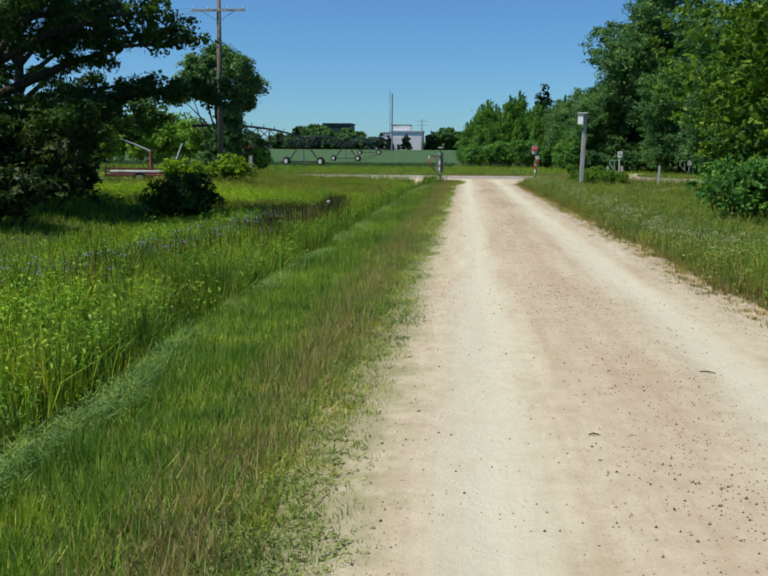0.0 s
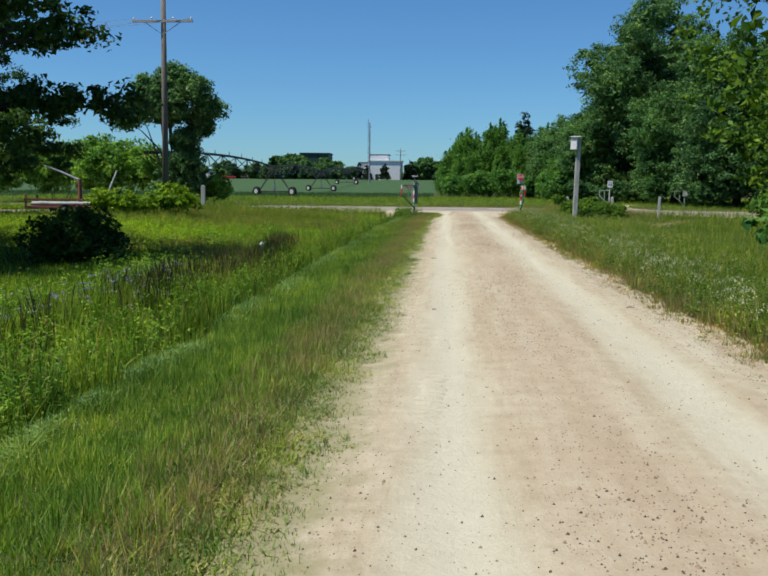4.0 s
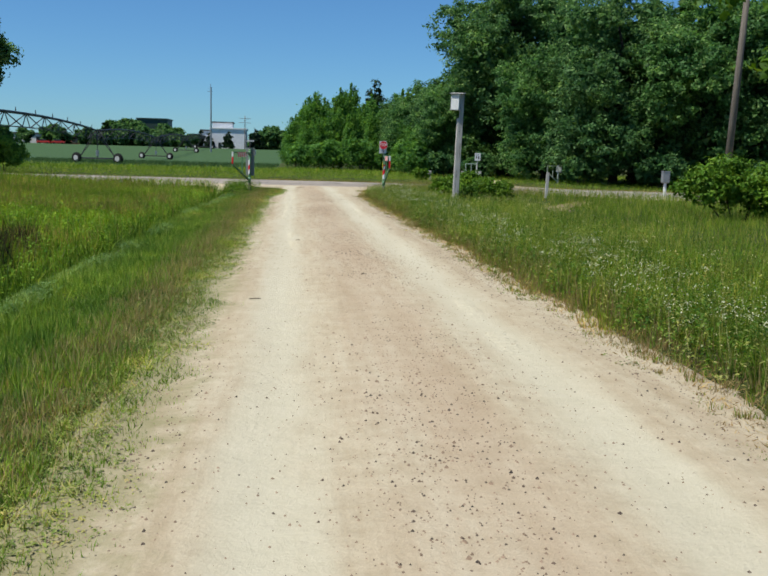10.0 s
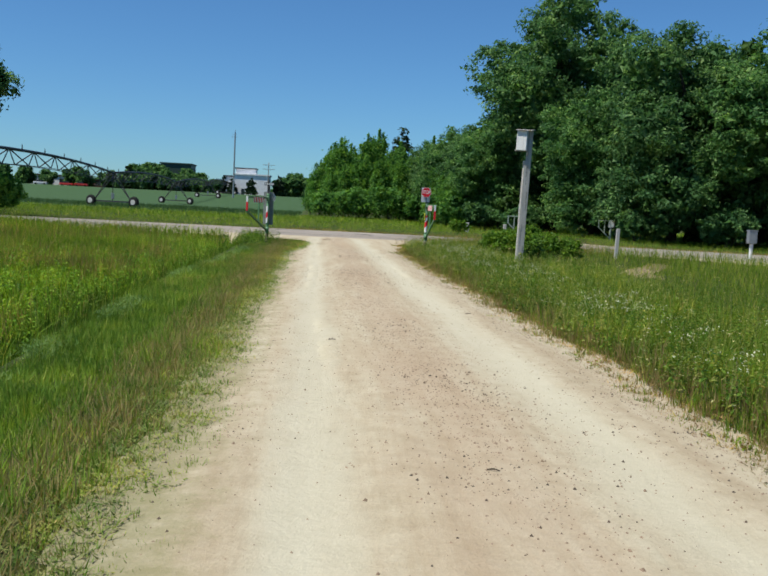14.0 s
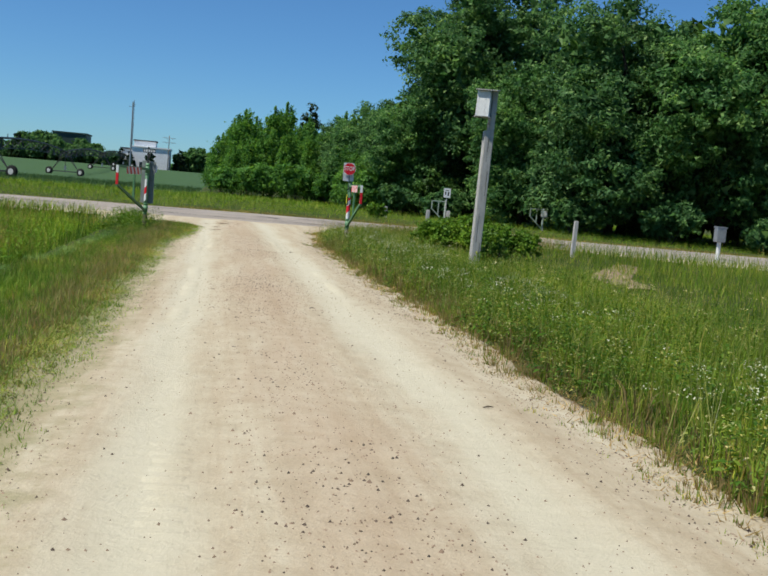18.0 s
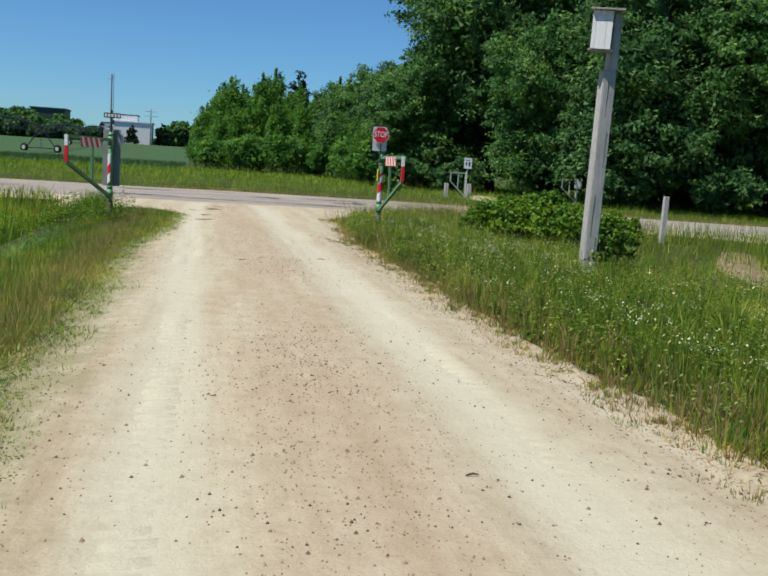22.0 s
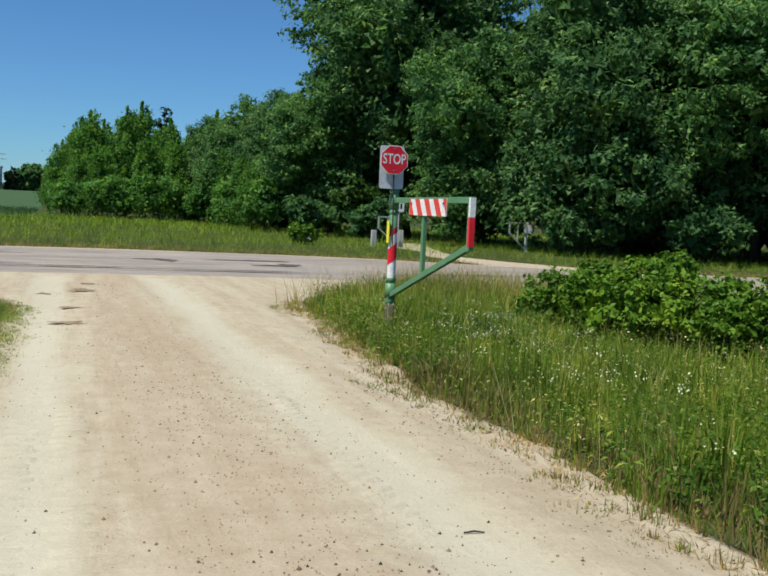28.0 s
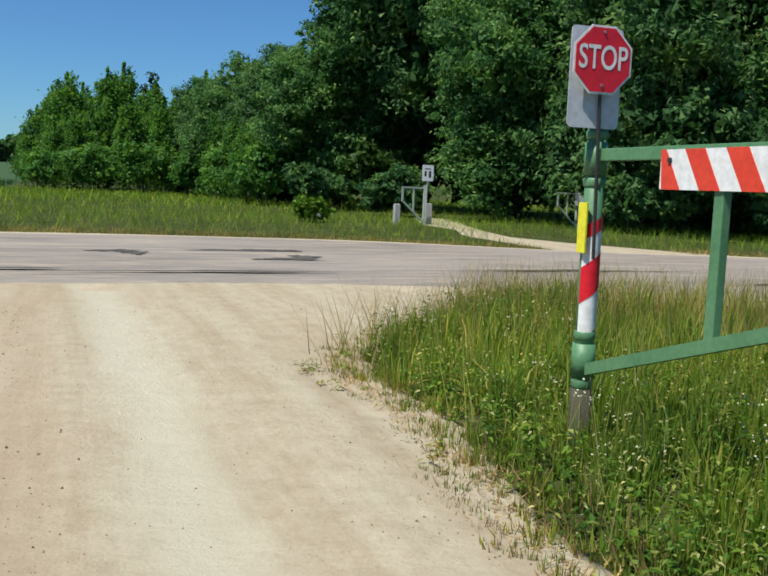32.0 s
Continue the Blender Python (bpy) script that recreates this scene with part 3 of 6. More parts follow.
# ---------- grass ----------
def blades(name, x, y, h, w, mat, label, lean=0.35, joints=1, z=None, parent=None, droop=0.0):
    """Grass blades at places x, y, of heights h and widths w, each an island of its own."""
    n = len(x)
    z = lie(x, y) - 0.01 if z is None else z
    a = RNG.uniform(0, 2 * math.pi, n)
    c, s = np.cos(a), np.sin(a)
    t = RNG.uniform(0, 2 * math.pi, n)
    lx, ly = np.cos(t) * lean * h * RNG.uniform(0.2, 1, n), np.sin(t) * lean * h * RNG.uniform(0.2, 1, n)
    b0 = np.stack([x - c * w / 2, y - s * w / 2, z], -1)
    b1 = np.stack([x + c * w / 2, y + s * w / 2, z], -1)
    tip = np.stack([x + lx, y + ly, z + h * (1 - droop * RNG.uniform(0, 1, n))], -1)
    k = np.arange(n)[:, None]
    if joints == 1:
        v = np.stack([b0, b1, tip], 1).reshape(-1, 3)
        return arrays(name, v, k * 3 + np.array([[0, 1, 2]]), mat, parent, label, "stuff", "grass")
    mx, my = x + lx * 0.3, y + ly * 0.3
    m0 = np.stack([mx - c * w * 0.42, my - s * w * 0.42, z + h * 0.55], -1)
    m1 = np.stack([mx + c * w * 0.42, my + s * w * 0.42, z + h * 0.55], -1)
    v = np.stack([b0, b1, m1, m0, tip], 1).reshape(-1, 3)
    return arrays(name, v, [k * 5 + np.array([[0, 1, 2, 3]]), k * 5 + np.array([[3, 2, 4]])], mat, parent, label, "stuff", "grass")


def tufts(name, cx, cy, per, h, spread, w, mat, label, lean=0.9, droop=0.45, simple=False):
    """Tufts of arching blades, each tuft growing outwards from its own centre."""
    j = np.repeat(np.arange(len(cx)), per)
    n = len(j)
    a = RNG.uniform(0, 2 * math.pi, n)
    r0 = np.sqrt(RNG.uniform(0, 1, n)) * spread[j]
    x, y = cx[j] + np.cos(a) * r0, cy[j] + np.sin(a) * r0
    z = lie(x, y) - 0.005
    hh = h[j] * RNG.uniform(0.45, 1.1, n)
    out = lean * hh * RNG.uniform(0.1, 1, n) ** 1.3
    b = a + RNG.normal(0, 0.7, n)
    ox, oy = np.cos(b) * out, np.sin(b) * out
    ww = w * RNG.uniform(0.55, 1.3, n)
    c = RNG.uniform(0, math.pi, n)
    sx, sy = np.cos(c) * ww / 2, np.sin(c) * ww / 2
    mz = z + hh * 0.62
    tz = z + hh * (1 - droop * out / (hh * lean + 1e-6) * RNG.uniform(0.3, 1.0, n))
    k = np.arange(n)[:, None]
    if simple:
        v = np.stack([np.stack([x - sx, y - sy, z], -1), np.stack([x + sx, y + sy, z], -1), np.stack([x + ox, y + oy, tz], -1)], 1).reshape(-1, 3)
        return arrays(name, v, k * 3 + np.array([[0, 1, 2]]), mat, None, label, "stuff", "grass")
    v = np.stack([np.stack([x - sx, y - sy, z], -1), np.stack([x + sx, y + sy, z], -1), np.stack([x + ox * 0.38 + sx * 0.9, y + oy * 0.38 + sy * 0.9, mz], -1), np.stack([x + ox * 0.38 - sx * 0.9, y + oy * 0.38 - sy * 0.9, mz], -1), np.stack([x + ox, y + oy, tz], -1)], 1).reshape(-1, 3)
    return arrays(name, v, [k * 5 + np.array([[0, 1, 2, 3]]), k * 5 + np.array([[3, 2, 4]])], mat, None, label, "stuff", "grass")


def scatter(n, x0, x1, y0, y1, keep=None, power=1.0):
    """Random places, denser towards small y where power is over 1."""
    x = RNG.uniform(x0, x1, n)
    y = y0 + (y1 - y0) * RNG.uniform(0, 1, n) ** power
    if keep is not None:
        k = keep(x, y)
        x, y = x[k], y[k]
    return x, y


def clumped(n, centres, spread):
    c = np.array(centres)
    p = c[RNG.integers(0, len(c), n)] + RNG.normal(0, 1, (n, 2)) * np.array(spread)
    return p[:, 0], p[:, 1]


def off_cross(x, y, margin=0.15):
    return np.abs(y - cross_mid(x)) > CROSS_HALF + margin


def clear_paths(x, y):
    side = np.hypot((x - 9.9) / 0.7, (y - 47.4) / 1.9) > 1
    side &= np.hypot((x - 10.5) / 0.6, (y - 50.6) / 2.3) > 1
    side |= RNG.uniform(0, 1, len(x)) < 0.22
    return side & off_cross(x, y)


def ditch_line(y):
    return -2.20 + 0.08 * np.sin(y * 0.45) + 0.06 * np.sin(y * 1.3 + 1) + 0.5 * smooth(40, 54, y)


# mown strip between lane and ditch, thinning towards the gravel
def strip(x, y):
    e = road_left(y) - x
    p = np.clip((e + 0.24 + 0.15 * wavy(x, y, 2.3, 2) + 0.14 * wavy(x, y, 6, 2) + 0.10 * wavy(x, y, 23, 1)) / 0.30, 0, 1)
    return (x < road_left(y) + 0.35) & (x > ditch_line(y) - 0.06) & (RNG.uniform(0, 1, len(x)) < p)


x, y = scatter(33000, -2.6, 0.6, 0.6, 59.5, strip, 1.2)
e = road_left(y) - x
h = RNG.uniform(0.09, 0.20, len(x)) * (1 + 0.3 * wavy(x, y, 2.2, 1) + 0.25 * wavy(x, y, 7, 3)) * (0.34 + 0.66 * smooth(-0.05, 0.55, e))
tufts("grass_mown", x, y, 13, h, RNG.uniform(0.02, 0.075, len(x)), 0.0082, MOWN, "short mown roadside grass, browned beside the gravel", 0.8, 0.35, simple=True)
x, y = scatter(230000, -2.6, 0.6, 0.6, 59.5, lambda x, y: strip(x, y) & (road_left(y) - x > -0.12), 1.3)
blades("grass_mown_low", x, y, RNG.uniform(0.04, 0.10, len(x)) * (0.5 + 0.5 * smooth(0.0, 0.6, road_left(y) - x)), RNG.uniform(0.005, 0.010, len(x)), MOWN, "dense short grass between the mown tufts", 0.9, droop=0.3, z=lie(x, y) - 0.004)
# thatch of dead and flattened grass towards the gravel
x, y = scatter(150000, -1.6, 0.2, 0.6, 58, lambda x, y: (RNG.uniform(0, 1, len(x)) < np.exp(-((road_left(y) - x - 0.20 + 0.10 * wavy(x, y, 3.1, 2)) / 0.26) ** 2)) & (road_left(y) - x > 0.02 + 0.12 * wavy(x, y, 6, 2)), 1.15)
blades("grass_thatch", x, y, RNG.uniform(0.03, 0.055, len(x)), RNG.uniform(0.006, 0.012, len(x)), EDGELEAF, "flattened olive and straw-coloured thatch beside the gravel", 2.0, z=lie(x, y) + RNG.uniform(0.013, 0.018, len(x)), droop=1.0)
# dry bent stems standing in the browned band
x, y = scatter(11500, -1.7, -0.4, 0.8, 52, lambda x, y: (wavy(x, y, 1.3, 4) + 0.8 * wavy(x, y, 4.1, 2) > -0.15) & (road_left(y) - x > 0.12) & (RNG.uniform(0, 1, len(x)) < 1.25 * np.exp(-((road_left(y) - x - 0.5) / 0.32) ** 2)), 1.2)
blades("grass_dry_stems", x, y, RNG.uniform(0.10, 0.24, len(x)), RNG.uniform(0.0025, 0.005, len(x)), DRYSTEM, "dry reddish-brown grass stems in the mown strip", 0.7, z=lie(x, y))

# browned, seeding grass in the strip towards the gate
x, y = scatter(26000, -2.4, 0.3, 34, 56, lambda x, y: strip(x, y) & (road_left(y) - x > 0.1) & (wavy(x, y, 1.1, 2) + 0.7 * wavy(x, y, 3.7, 4) > -0.35) & (RNG.uniform(0, 1, len(x)) < smooth(34, 42, y)))
blades("grass_strip_seeding", x, y, RNG.uniform(0.09, 0.20, len(x)), RNG.uniform(0.005, 0.010, len(x)), DRYGRASS, "browned seeding grass in the strip near the gate", 0.7, droop=0.3)

# pale cut grass lying along the ditch edge
x, y = scatter(60000, -2.6, -1.6, 1.0, 56, lambda x, y: wavy(y, y, 0.9, 3) + wavy(x * 0, y, 2.7, 1) + 0.4 * wavy(y, y, 6.1, 2) > 0.05, 1.15)
x = ditch_line(y) + RNG.normal(0.06, 0.09, len(x)) + 0.05 * wavy(x, y, 2.0, 3)
blades("grass_clippings", x, y, RNG.uniform(0.03, 0.06, len(x)), RNG.uniform(0.005, 0.010, len(x)), CLIPPINGS, "pale cut grass lying along the ditch edge", 2.2, z=lie(x, y) + RNG.uniform(0.03, 0.11, len(x)), droop=1.0)

# tall ditch grass, a row of taller dark weeds, and the low meadow beyond it
def row_x(y):
    return np.interp(y, [6, 11, 26, 33], [-5.6, -5.2, -3.85, -4.2])


def no_hole(x, y):
    """Leaves a few dark gaps along the ditch free of plants."""
    k = np.ones(len(x), bool)
    for hx, hy, rx, ry in ((-2.95, 10.0, 0.42, 0.5), (-2.9, 6.2, 0.3, 0.45), (-2.85, 17.6, 0.3, 0.5), (-2.85, 25.6, 0.34, 0.7), (-2.8, 30.6, 0.36, 0.8)):
        k &= np.hypot((x - hx) / rx, (y - hy) / ry) > 1
    return k


def in_ditch(x, y):
    return (x < ditch_line(y) - 0.05) & (x > np.where(y < 33, row_x(y) - 0.35, -7.5)) & no_hole(x, y)


def ditch_clumps(x, y):
    return in_ditch(x, y) & (x < ditch_line(y) - 0.60 - 0.12 * wavy(x * 0, y, 1.9, 3) - 0.10 * wavy(x * 0, y, 4.7, 1)) & (wavy(x, y, 2.1, 8) + 0.8 * wavy(x, y, 5.1, 2) > -0.55)


x, y = scatter(2900, -7.5, -2.4, 1.5, 57, lambda x, y: ditch_clumps(x, y) & (RNG.uniform(0, 1, len(x)) < smooth(-7.5, -5.2, x)), 1.25)
def rise(x, y, over, spread):
    """Height that brings a plant's tip to about the level of the mown strip."""
    return np.clip(over + 0.14 * smooth(16, 8, y) + 0.10 * wavy(x, y, 1.1, 3) - lie(x, y) + RNG.normal(0, spread, len(x)), 0.22, 1.15)


h = rise(x, y, -0.06, 0.11)
tufts("grass_ditch", x, y, 34, h, RNG.uniform(0.05, 0.17, len(x)), 0.012, MEADOW, "tall lush green tufts of grass in the ditch", 0.62, 0.5)
x, y = scatter(420, -6.5, -2.45, 2.5, 50, lambda x, y: ditch_clumps(x, y) & (wavy(x, y, 0.9, 2) > 0.0), 1.3)
tufts("grass_ditch_dark", x, y, 40, rise(x, y, 0.0, 0.10), RNG.uniform(0.08, 0.2, len(x)), 0.014, VINELEAF, "dark blue-green clumps of broad grass in the ditch", 1.0, 0.6)
x, y = scatter(60000, -7.5, -2.3, 1.0, 57, lambda x, y: in_ditch(x, y) & (x < ditch_line(y) - 0.75) & (RNG.uniform(0, 1, len(x)) < smooth(-7.5, -5.8, x)), 1.25)
blades("grass_ditch_low", x, y, RNG.uniform(0.10, 0.30, len(x)), RNG.uniform(0.006, 0.013, len(x)), VERGEWEED, "low dark green grass lining the ditch", 0.8, droop=0.3)
y = RNG.uniform(1.5, 56, 900)
x = ditch_line(y) - RNG.uniform(0.62, 1.0, len(y))
k = no_hole(x, y)
x, y = x[k], y[k]
tufts("grass_ditch_bank", x, y, 40, rise(x, y, -0.14, 0.12), RNG.uniform(0.08, 0.2, len(x)), 0.013, VERGEWEED, "dense dark green grass on the far side of the ditch", 0.5, 0.5)
x, y = scatter(5200, -7.0, -2.6, 3.0, 50, lambda x, y: ditch_clumps(x, y) & (wavy(x, y, 0.8, 4) > -0.1), 1.2)
blades("grass_ditch_seeding", x, y, rise(x, y, 0.10, 0.12), RNG.uniform(0.004, 0.008, len(x)), DRYGRASS, "pale seeding grass stalks above the ditch", 0.35, 2)
x, y = scatter(130000, -30, -7.0, 12, 60, lambda x, y: (RNG.uniform(0, 1, len(x)) < 0.15 + 0.85 * smooth(-4, 1, x + 0.62 * (y + 4))) & ~((x < -16.5) & (y > 48)), 1.0)
x2, y2 = scatter(170000, -9, -3.9, 6, 50, lambda x, y: (x < row_x(y) - 0.3) & (RNG.uniform(0, 1, len(x)) < smooth(-9, -6.5, x) * smooth(5, 12, y)))
x, y = np.concatenate([x, x2]), np.concatenate([y, y2])
h = RNG.uniform(0.25, 0.6, len(x)) * (1 + 0.35 * wavy(x, y, 0.6, 3)) * (0.38 + 0.62 * smooth(36, 46, y))
blades("grass_meadow", x, y, h, RNG.uniform(0.016, 0.034, len(x)), MEADOW, "sunlit green meadow grass", 0.5)
x, y = scatter(135000, -16, -1.3, 20, 60.3, lambda x, y: off_cross(x, y) & (x < ditch_line(y) - 1.3) & (wavy(x, y, 0.35, 6) > -0.35) & (y > 25 - 1.3 * (x + 4) + 3 * wavy(x, y, 0.5, 1)) & (RNG.uniform(0, 1, len(x)) < (0.35 + 0.65 * smooth(-9, -5, x)) * (1 - 0.85 * smooth(-8, -5, x) * smooth(48, 52, y))))
blades("grass_seeding", x, y, RNG.uniform(0.30, 0.60, len(x)) * (0.72 + 0.34 * smooth(34, 44, y)), RNG.uniform(0.012, 0.024, len(x)), DRYGRASS, "straw-coloured seeding grass near the cross road", 0.35)

# sparse grass creeping over the washout
x, y = clumped(150, [(12.0, 52.4), (11.0, 50.6), (10.4, 49.6), (10.0, 48.2), (9.8, 47.2), (9.6, 46.2)], (0.55, 0.75))
tufts("grass_washout", x, y, 12, RNG.uniform(0.05, 0.16, len(x)), RNG.uniform(0.03, 0.10, len(x)), 0.011, VERGE, "sparse grass creeping over the earthy washout", 0.8, 0.35, simple=True)

# grass on the bank below the cross road
x, y = scatter(26000, -30, -1.6, 55.5, 60.6, lambda x, y: off_cross(x, y, 0.25) & (x < road_left(y) - 0.1) & ~((x < -14.5) & (x > -21)))
blades("grass_bank", x, y, RNG.uniform(0.25, 0.6, len(x)), RNG.uniform(0.010, 0.020, len(x)), MEADOW, "green grass on the bank below the cross road", 0.6, 2, droop=0.2)

# verge on the other side
def verge(x, y):
    e = x - road_right(y)
    p = np.clip((e + 0.28 + 0.16 * wavy(x, y, 2.7, 4) + 0.18 * wavy(x, y, 8.3, 4)) / 0.40, 0, 1)
    return (RNG.uniform(0, 1, len(x)) < p) & clear_paths(x, y)


y = 3.0 + 57.5 * RNG.uniform(0, 1, 15500) ** 0.85
x = road_right(y) - 0.30 + 4.9 * RNG.uniform(0, 1, len(y)) ** 1.35
k = verge(x, y) & (RNG.uniform(0, 1, len(x)) < smooth(7.6, 6.4, x))
x, y = x[k], y[k]
e = x - road_right(y)
h = RNG.uniform(0.19, 0.40, len(x)) * (1 + 0.25 * wavy(x, y, 4.7, 1)) * (0.16 + 0.84 * smooth(-0.15, 1.0, e)) * (1 + 0.25 * wavy(x, y, 1.3, 2))
tufts("grass_verge", x, y, 20, h, RNG.uniform(0.02, 0.10, len(x)), 0.0105, VERGE, "uncut green verge grass beside the gravel", 0.55, 0.3, simple=True)
x, y = scatter(2600, 3.2, 7.6, 5, 59, lambda x, y: (x > road_right(y) + 0.3) & clear_paths(x, y) & (wavy(x, y, 1.7, 5) + 0.7 * wavy(x, y, 4.3, 1) > -0.4) & (RNG.uniform(0, 1, len(x)) < smooth(8.0, 5.0, x)))
tufts("grass_verge_tufts", x, y, 26, RNG.uniform(0.28, 0.58, len(x)) * (0.6 + 0.4 * smooth(0.3, 1.2, x - road_right(y))), RNG.uniform(0.05, 0.16, len(x)), 0.009, VERGE, "lush tufts of green grass in the verge", 0.6, 0.35)
x, y = scatter(120000, 6.0, 24, 4, 64, lambda x, y: clear_paths(x, y) & (RNG.uniform(0, 1, len(x)) < smooth(6.0, 7.4, x) * (0.25 + 0.75 * smooth(4, -1, x - 0.62 * (y + 4)))))
blades("grass_roadside", x, y, RNG.uniform(0.10, 0.40, len(x)) * (1 + 0.75 * smooth(51.5, 54.5, y) * smooth(10, 12.5, x)) * (1 + 0.3 * wavy(x, y, 0.8, 2)) * (1 - 0.5 * np.exp(-((x - 8.4) / 1.6) ** 2 - ((y - 45.5) / 4) ** 2)), RNG.uniform(0.010, 0.020, len(x)), VERGE, "rough green grass between lane and woods", 0.5)
x, y = scatter(10000, 3.2, 8.0, 6, 58, lambda x, y: (x > road_right(y) + 0.3) & clear_paths(x, y) & (wavy(x, y, 0.9, 3) + wavy(x, y, 2.9, 5) > -0.3))
blades("grass_pale_stems", x, y, RNG.uniform(0.32, 0.62, len(x)), RNG.uniform(0.004, 0.008, len(x)), PALEWEED, "pale seeding stems standing in the verge", 0.45)
x, y = scatter(13000, 3.3, 12, 54.5, 60.3, lambda x, y: verge(x, y) & (RNG.uniform(0, 1, len(x)) < smooth(54.5, 58.5, y)))
blades("grass_seed_heads", x, y, RNG.uniform(0.3, 0.65, len(x)), RNG.uniform(0.004, 0.009, len(x)), DRYGRASS, "straw-coloured seed heads near the gate", 0.7, 1)

x, y = scatter(120000, 2.6, 5.2, 5, 58, lambda x, y: (RNG.uniform(0, 1, len(x)) < np.exp(-((x - road_right(y) - 0.18 + 0.10 * wavy(x, y, 3.1, 2)) / 0.28) ** 2)) & (x - road_right(y) > -0.10 + 0.10 * wavy(x, y, 6, 2)))
blades("verge_thatch", x, y, RNG.uniform(0.03, 0.055, len(x)), RNG.uniform(0.006, 0.011, len(x)), DRYSTEM, "flattened brown dead grass beside the gravel", 2.0, z=lie(x, y) + RNG.uniform(0.013, 0.018, len(x)), droop=1.0)

# grass beyond the cross road and in the field
x, y = scatter(190000, -46, 45, 68, 118, lambda x, y: (RNG.uniform(0, 1, len(x)) < 0.30 + 0.70 * smooth(84, 76, y)) & off_cross(x, y, 0.85) & (y > cross_mid(x)) & ~((np.abs(x - 14.0) < 1.3) & (y < 72)))
far = y - cross_mid(x) - CROSS_HALF
h = RNG.uniform(0.15, 0.45, len(x)) * (0.25 + 0.75 * smooth(0.2, 3.0, far))
blades("grass_far_side", x, y, h, RNG.uniform(0.008, 0.016, len(x)) * (1 + 2.6 * smooth(76, 100, y)), MEADOW, "green grass strip beyond the cross road", 0.9, droop=0.3)
y = RNG.uniform(0, 1, 26000)
x = RNG.uniform(-36, 30, len(y))
y = cross_mid(x) + CROSS_HALF + 0.35 + 1.5 * y ** 1.2 + 0.2 * wavy(x, x, 1.1, 2)
k = np.abs(x - 14.0) > 1.6
blades("grass_fringe", x[k], y[k], RNG.uniform(0.05, 0.18, k.sum()), RNG.uniform(0.010, 0.020, k.sum()), DRYGRASS, "low straw-coloured grass along the far edge of the cross road", 0.8, droop=0.3)
x, y = scatter(30000, -70, 40, 112, 160, lambda x, y: (x > -0.5 * y) & (x < -1.5))
blades("grass_field_edge", x, y, RNG.uniform(0.25, 0.6, len(x)), RNG.uniform(0.05, 0.1, len(x)), CROPLEAF, "green crop leaves of the field", 0.5)

# broad-leaved weeds among the grass
def weeds(name, x, y, h, leaves, size, mat, label):
    n = len(x)
    z = lie(x, y)
    j = np.repeat(np.arange(n), leaves)
    a = RNG.uniform(0, 6.28, len(j))
    u = RNG.uniform(0.15, 1.0, len(j))
    rad = size * RNG.uniform(0.3, 1.2, len(j))
    p = np.stack([x[j] + np.cos(a) * rad, y[j] + np.sin(a) * rad, z[j] + h[j] * u], -1)
    d = np.stack([np.cos(a), np.sin(a), RNG.uniform(-0.5, 0.5, len(j))], -1)
    side = np.stack([-np.sin(a), np.cos(a), RNG.uniform(-0.4, 0.4, len(j))], -1)
    s = (size * RNG.uniform(0.5, 1.2, len(j)) * (1.15 - 0.5 * u))[:, None]
    q = np.stack([p - d * s * 0.5, p + side * s * 0.26 + np.array([0, 0, 0.08]) * s, p + d * s * 0.6 - np.array([0, 0, 0.2]) * s, p - side * s * 0.26 + np.array([0, 0, 0.08]) * s], 1)
    k = np.arange(len(j))[:, None] * 4
    return arrays(name, q.reshape(-1, 3), np.concatenate([k + np.array([[0, 1, 2]]), k + np.array([[0, 2, 3]])]), mat, None, label, "stuff", "weeds")


x, y = scatter(7800, -6.5, -2.3, 4.0, 56, lambda x, y: (x < ditch_line(y) - 0.62) & no_hole(x, y) & (wavy(x, y, 1.3, 5) > -0.15), 1.3)
weeds("ditch_weeds", x, y, rise(x, y, -0.10, 0.14), 14, 0.075, LUSHLEAF, "leafy green weeds growing in the ditch")
x, y = scatter(1500, -6.5, -2.3, 4.0, 50, lambda x, y: (x < ditch_line(y) - 0.62) & no_hole(x, y) & (wavy(x, y, 1.1, 1) > 0.1), 1.3)
weeds("ditch_dark_weeds", x, y, rise(x, y, -0.12, 0.12), 16, 0.11, VINELEAF, "dark green leafy weeds growing in the ditch")
x, y = scatter(8600, 3.1, 7.6, 8.0, 59, lambda x, y: (x > road_right(y) + 0.25) & clear_paths(x, y) & (wavy(x, y, 1.5, 7) > -0.2))
weeds("verge_weeds", x, y, RNG.uniform(0.2, 0.56, len(x)) * (1 - 0.3 * smooth(46, 50, y)), 13, 0.055, VERGEWEED, "leafy green weeds growing in the verge")
# row of taller dark stalks with violet flowers beyond the ditch
y = RNG.uniform(9.5, 32.5, 9000)
x = row_x(y) + RNG.normal(0, 0.22, len(y)) + 0.15 * wavy(y, y, 1.1, 2)
blades("grass_row", x, y, RNG.uniform(0.28, 0.58, len(x)), RNG.uniform(0.006, 0.012, len(x)), MEADOW, "tall green grass standing in a row beyond the ditch", 0.4, 2)
k = (wavy(y, y, 0.9, 1) > -0.7) & (RNG.uniform(0, 1, len(y)) < 0.14 + 0.26 * smooth(17, 21, y))
blades("weed_stalks", x[k], y[k], RNG.uniform(0.42, 0.80, k.sum()), RNG.uniform(0.010, 0.024, k.sum()), STALK, "dark brown-purple weed stalks beyond the ditch", 0.3, 2)
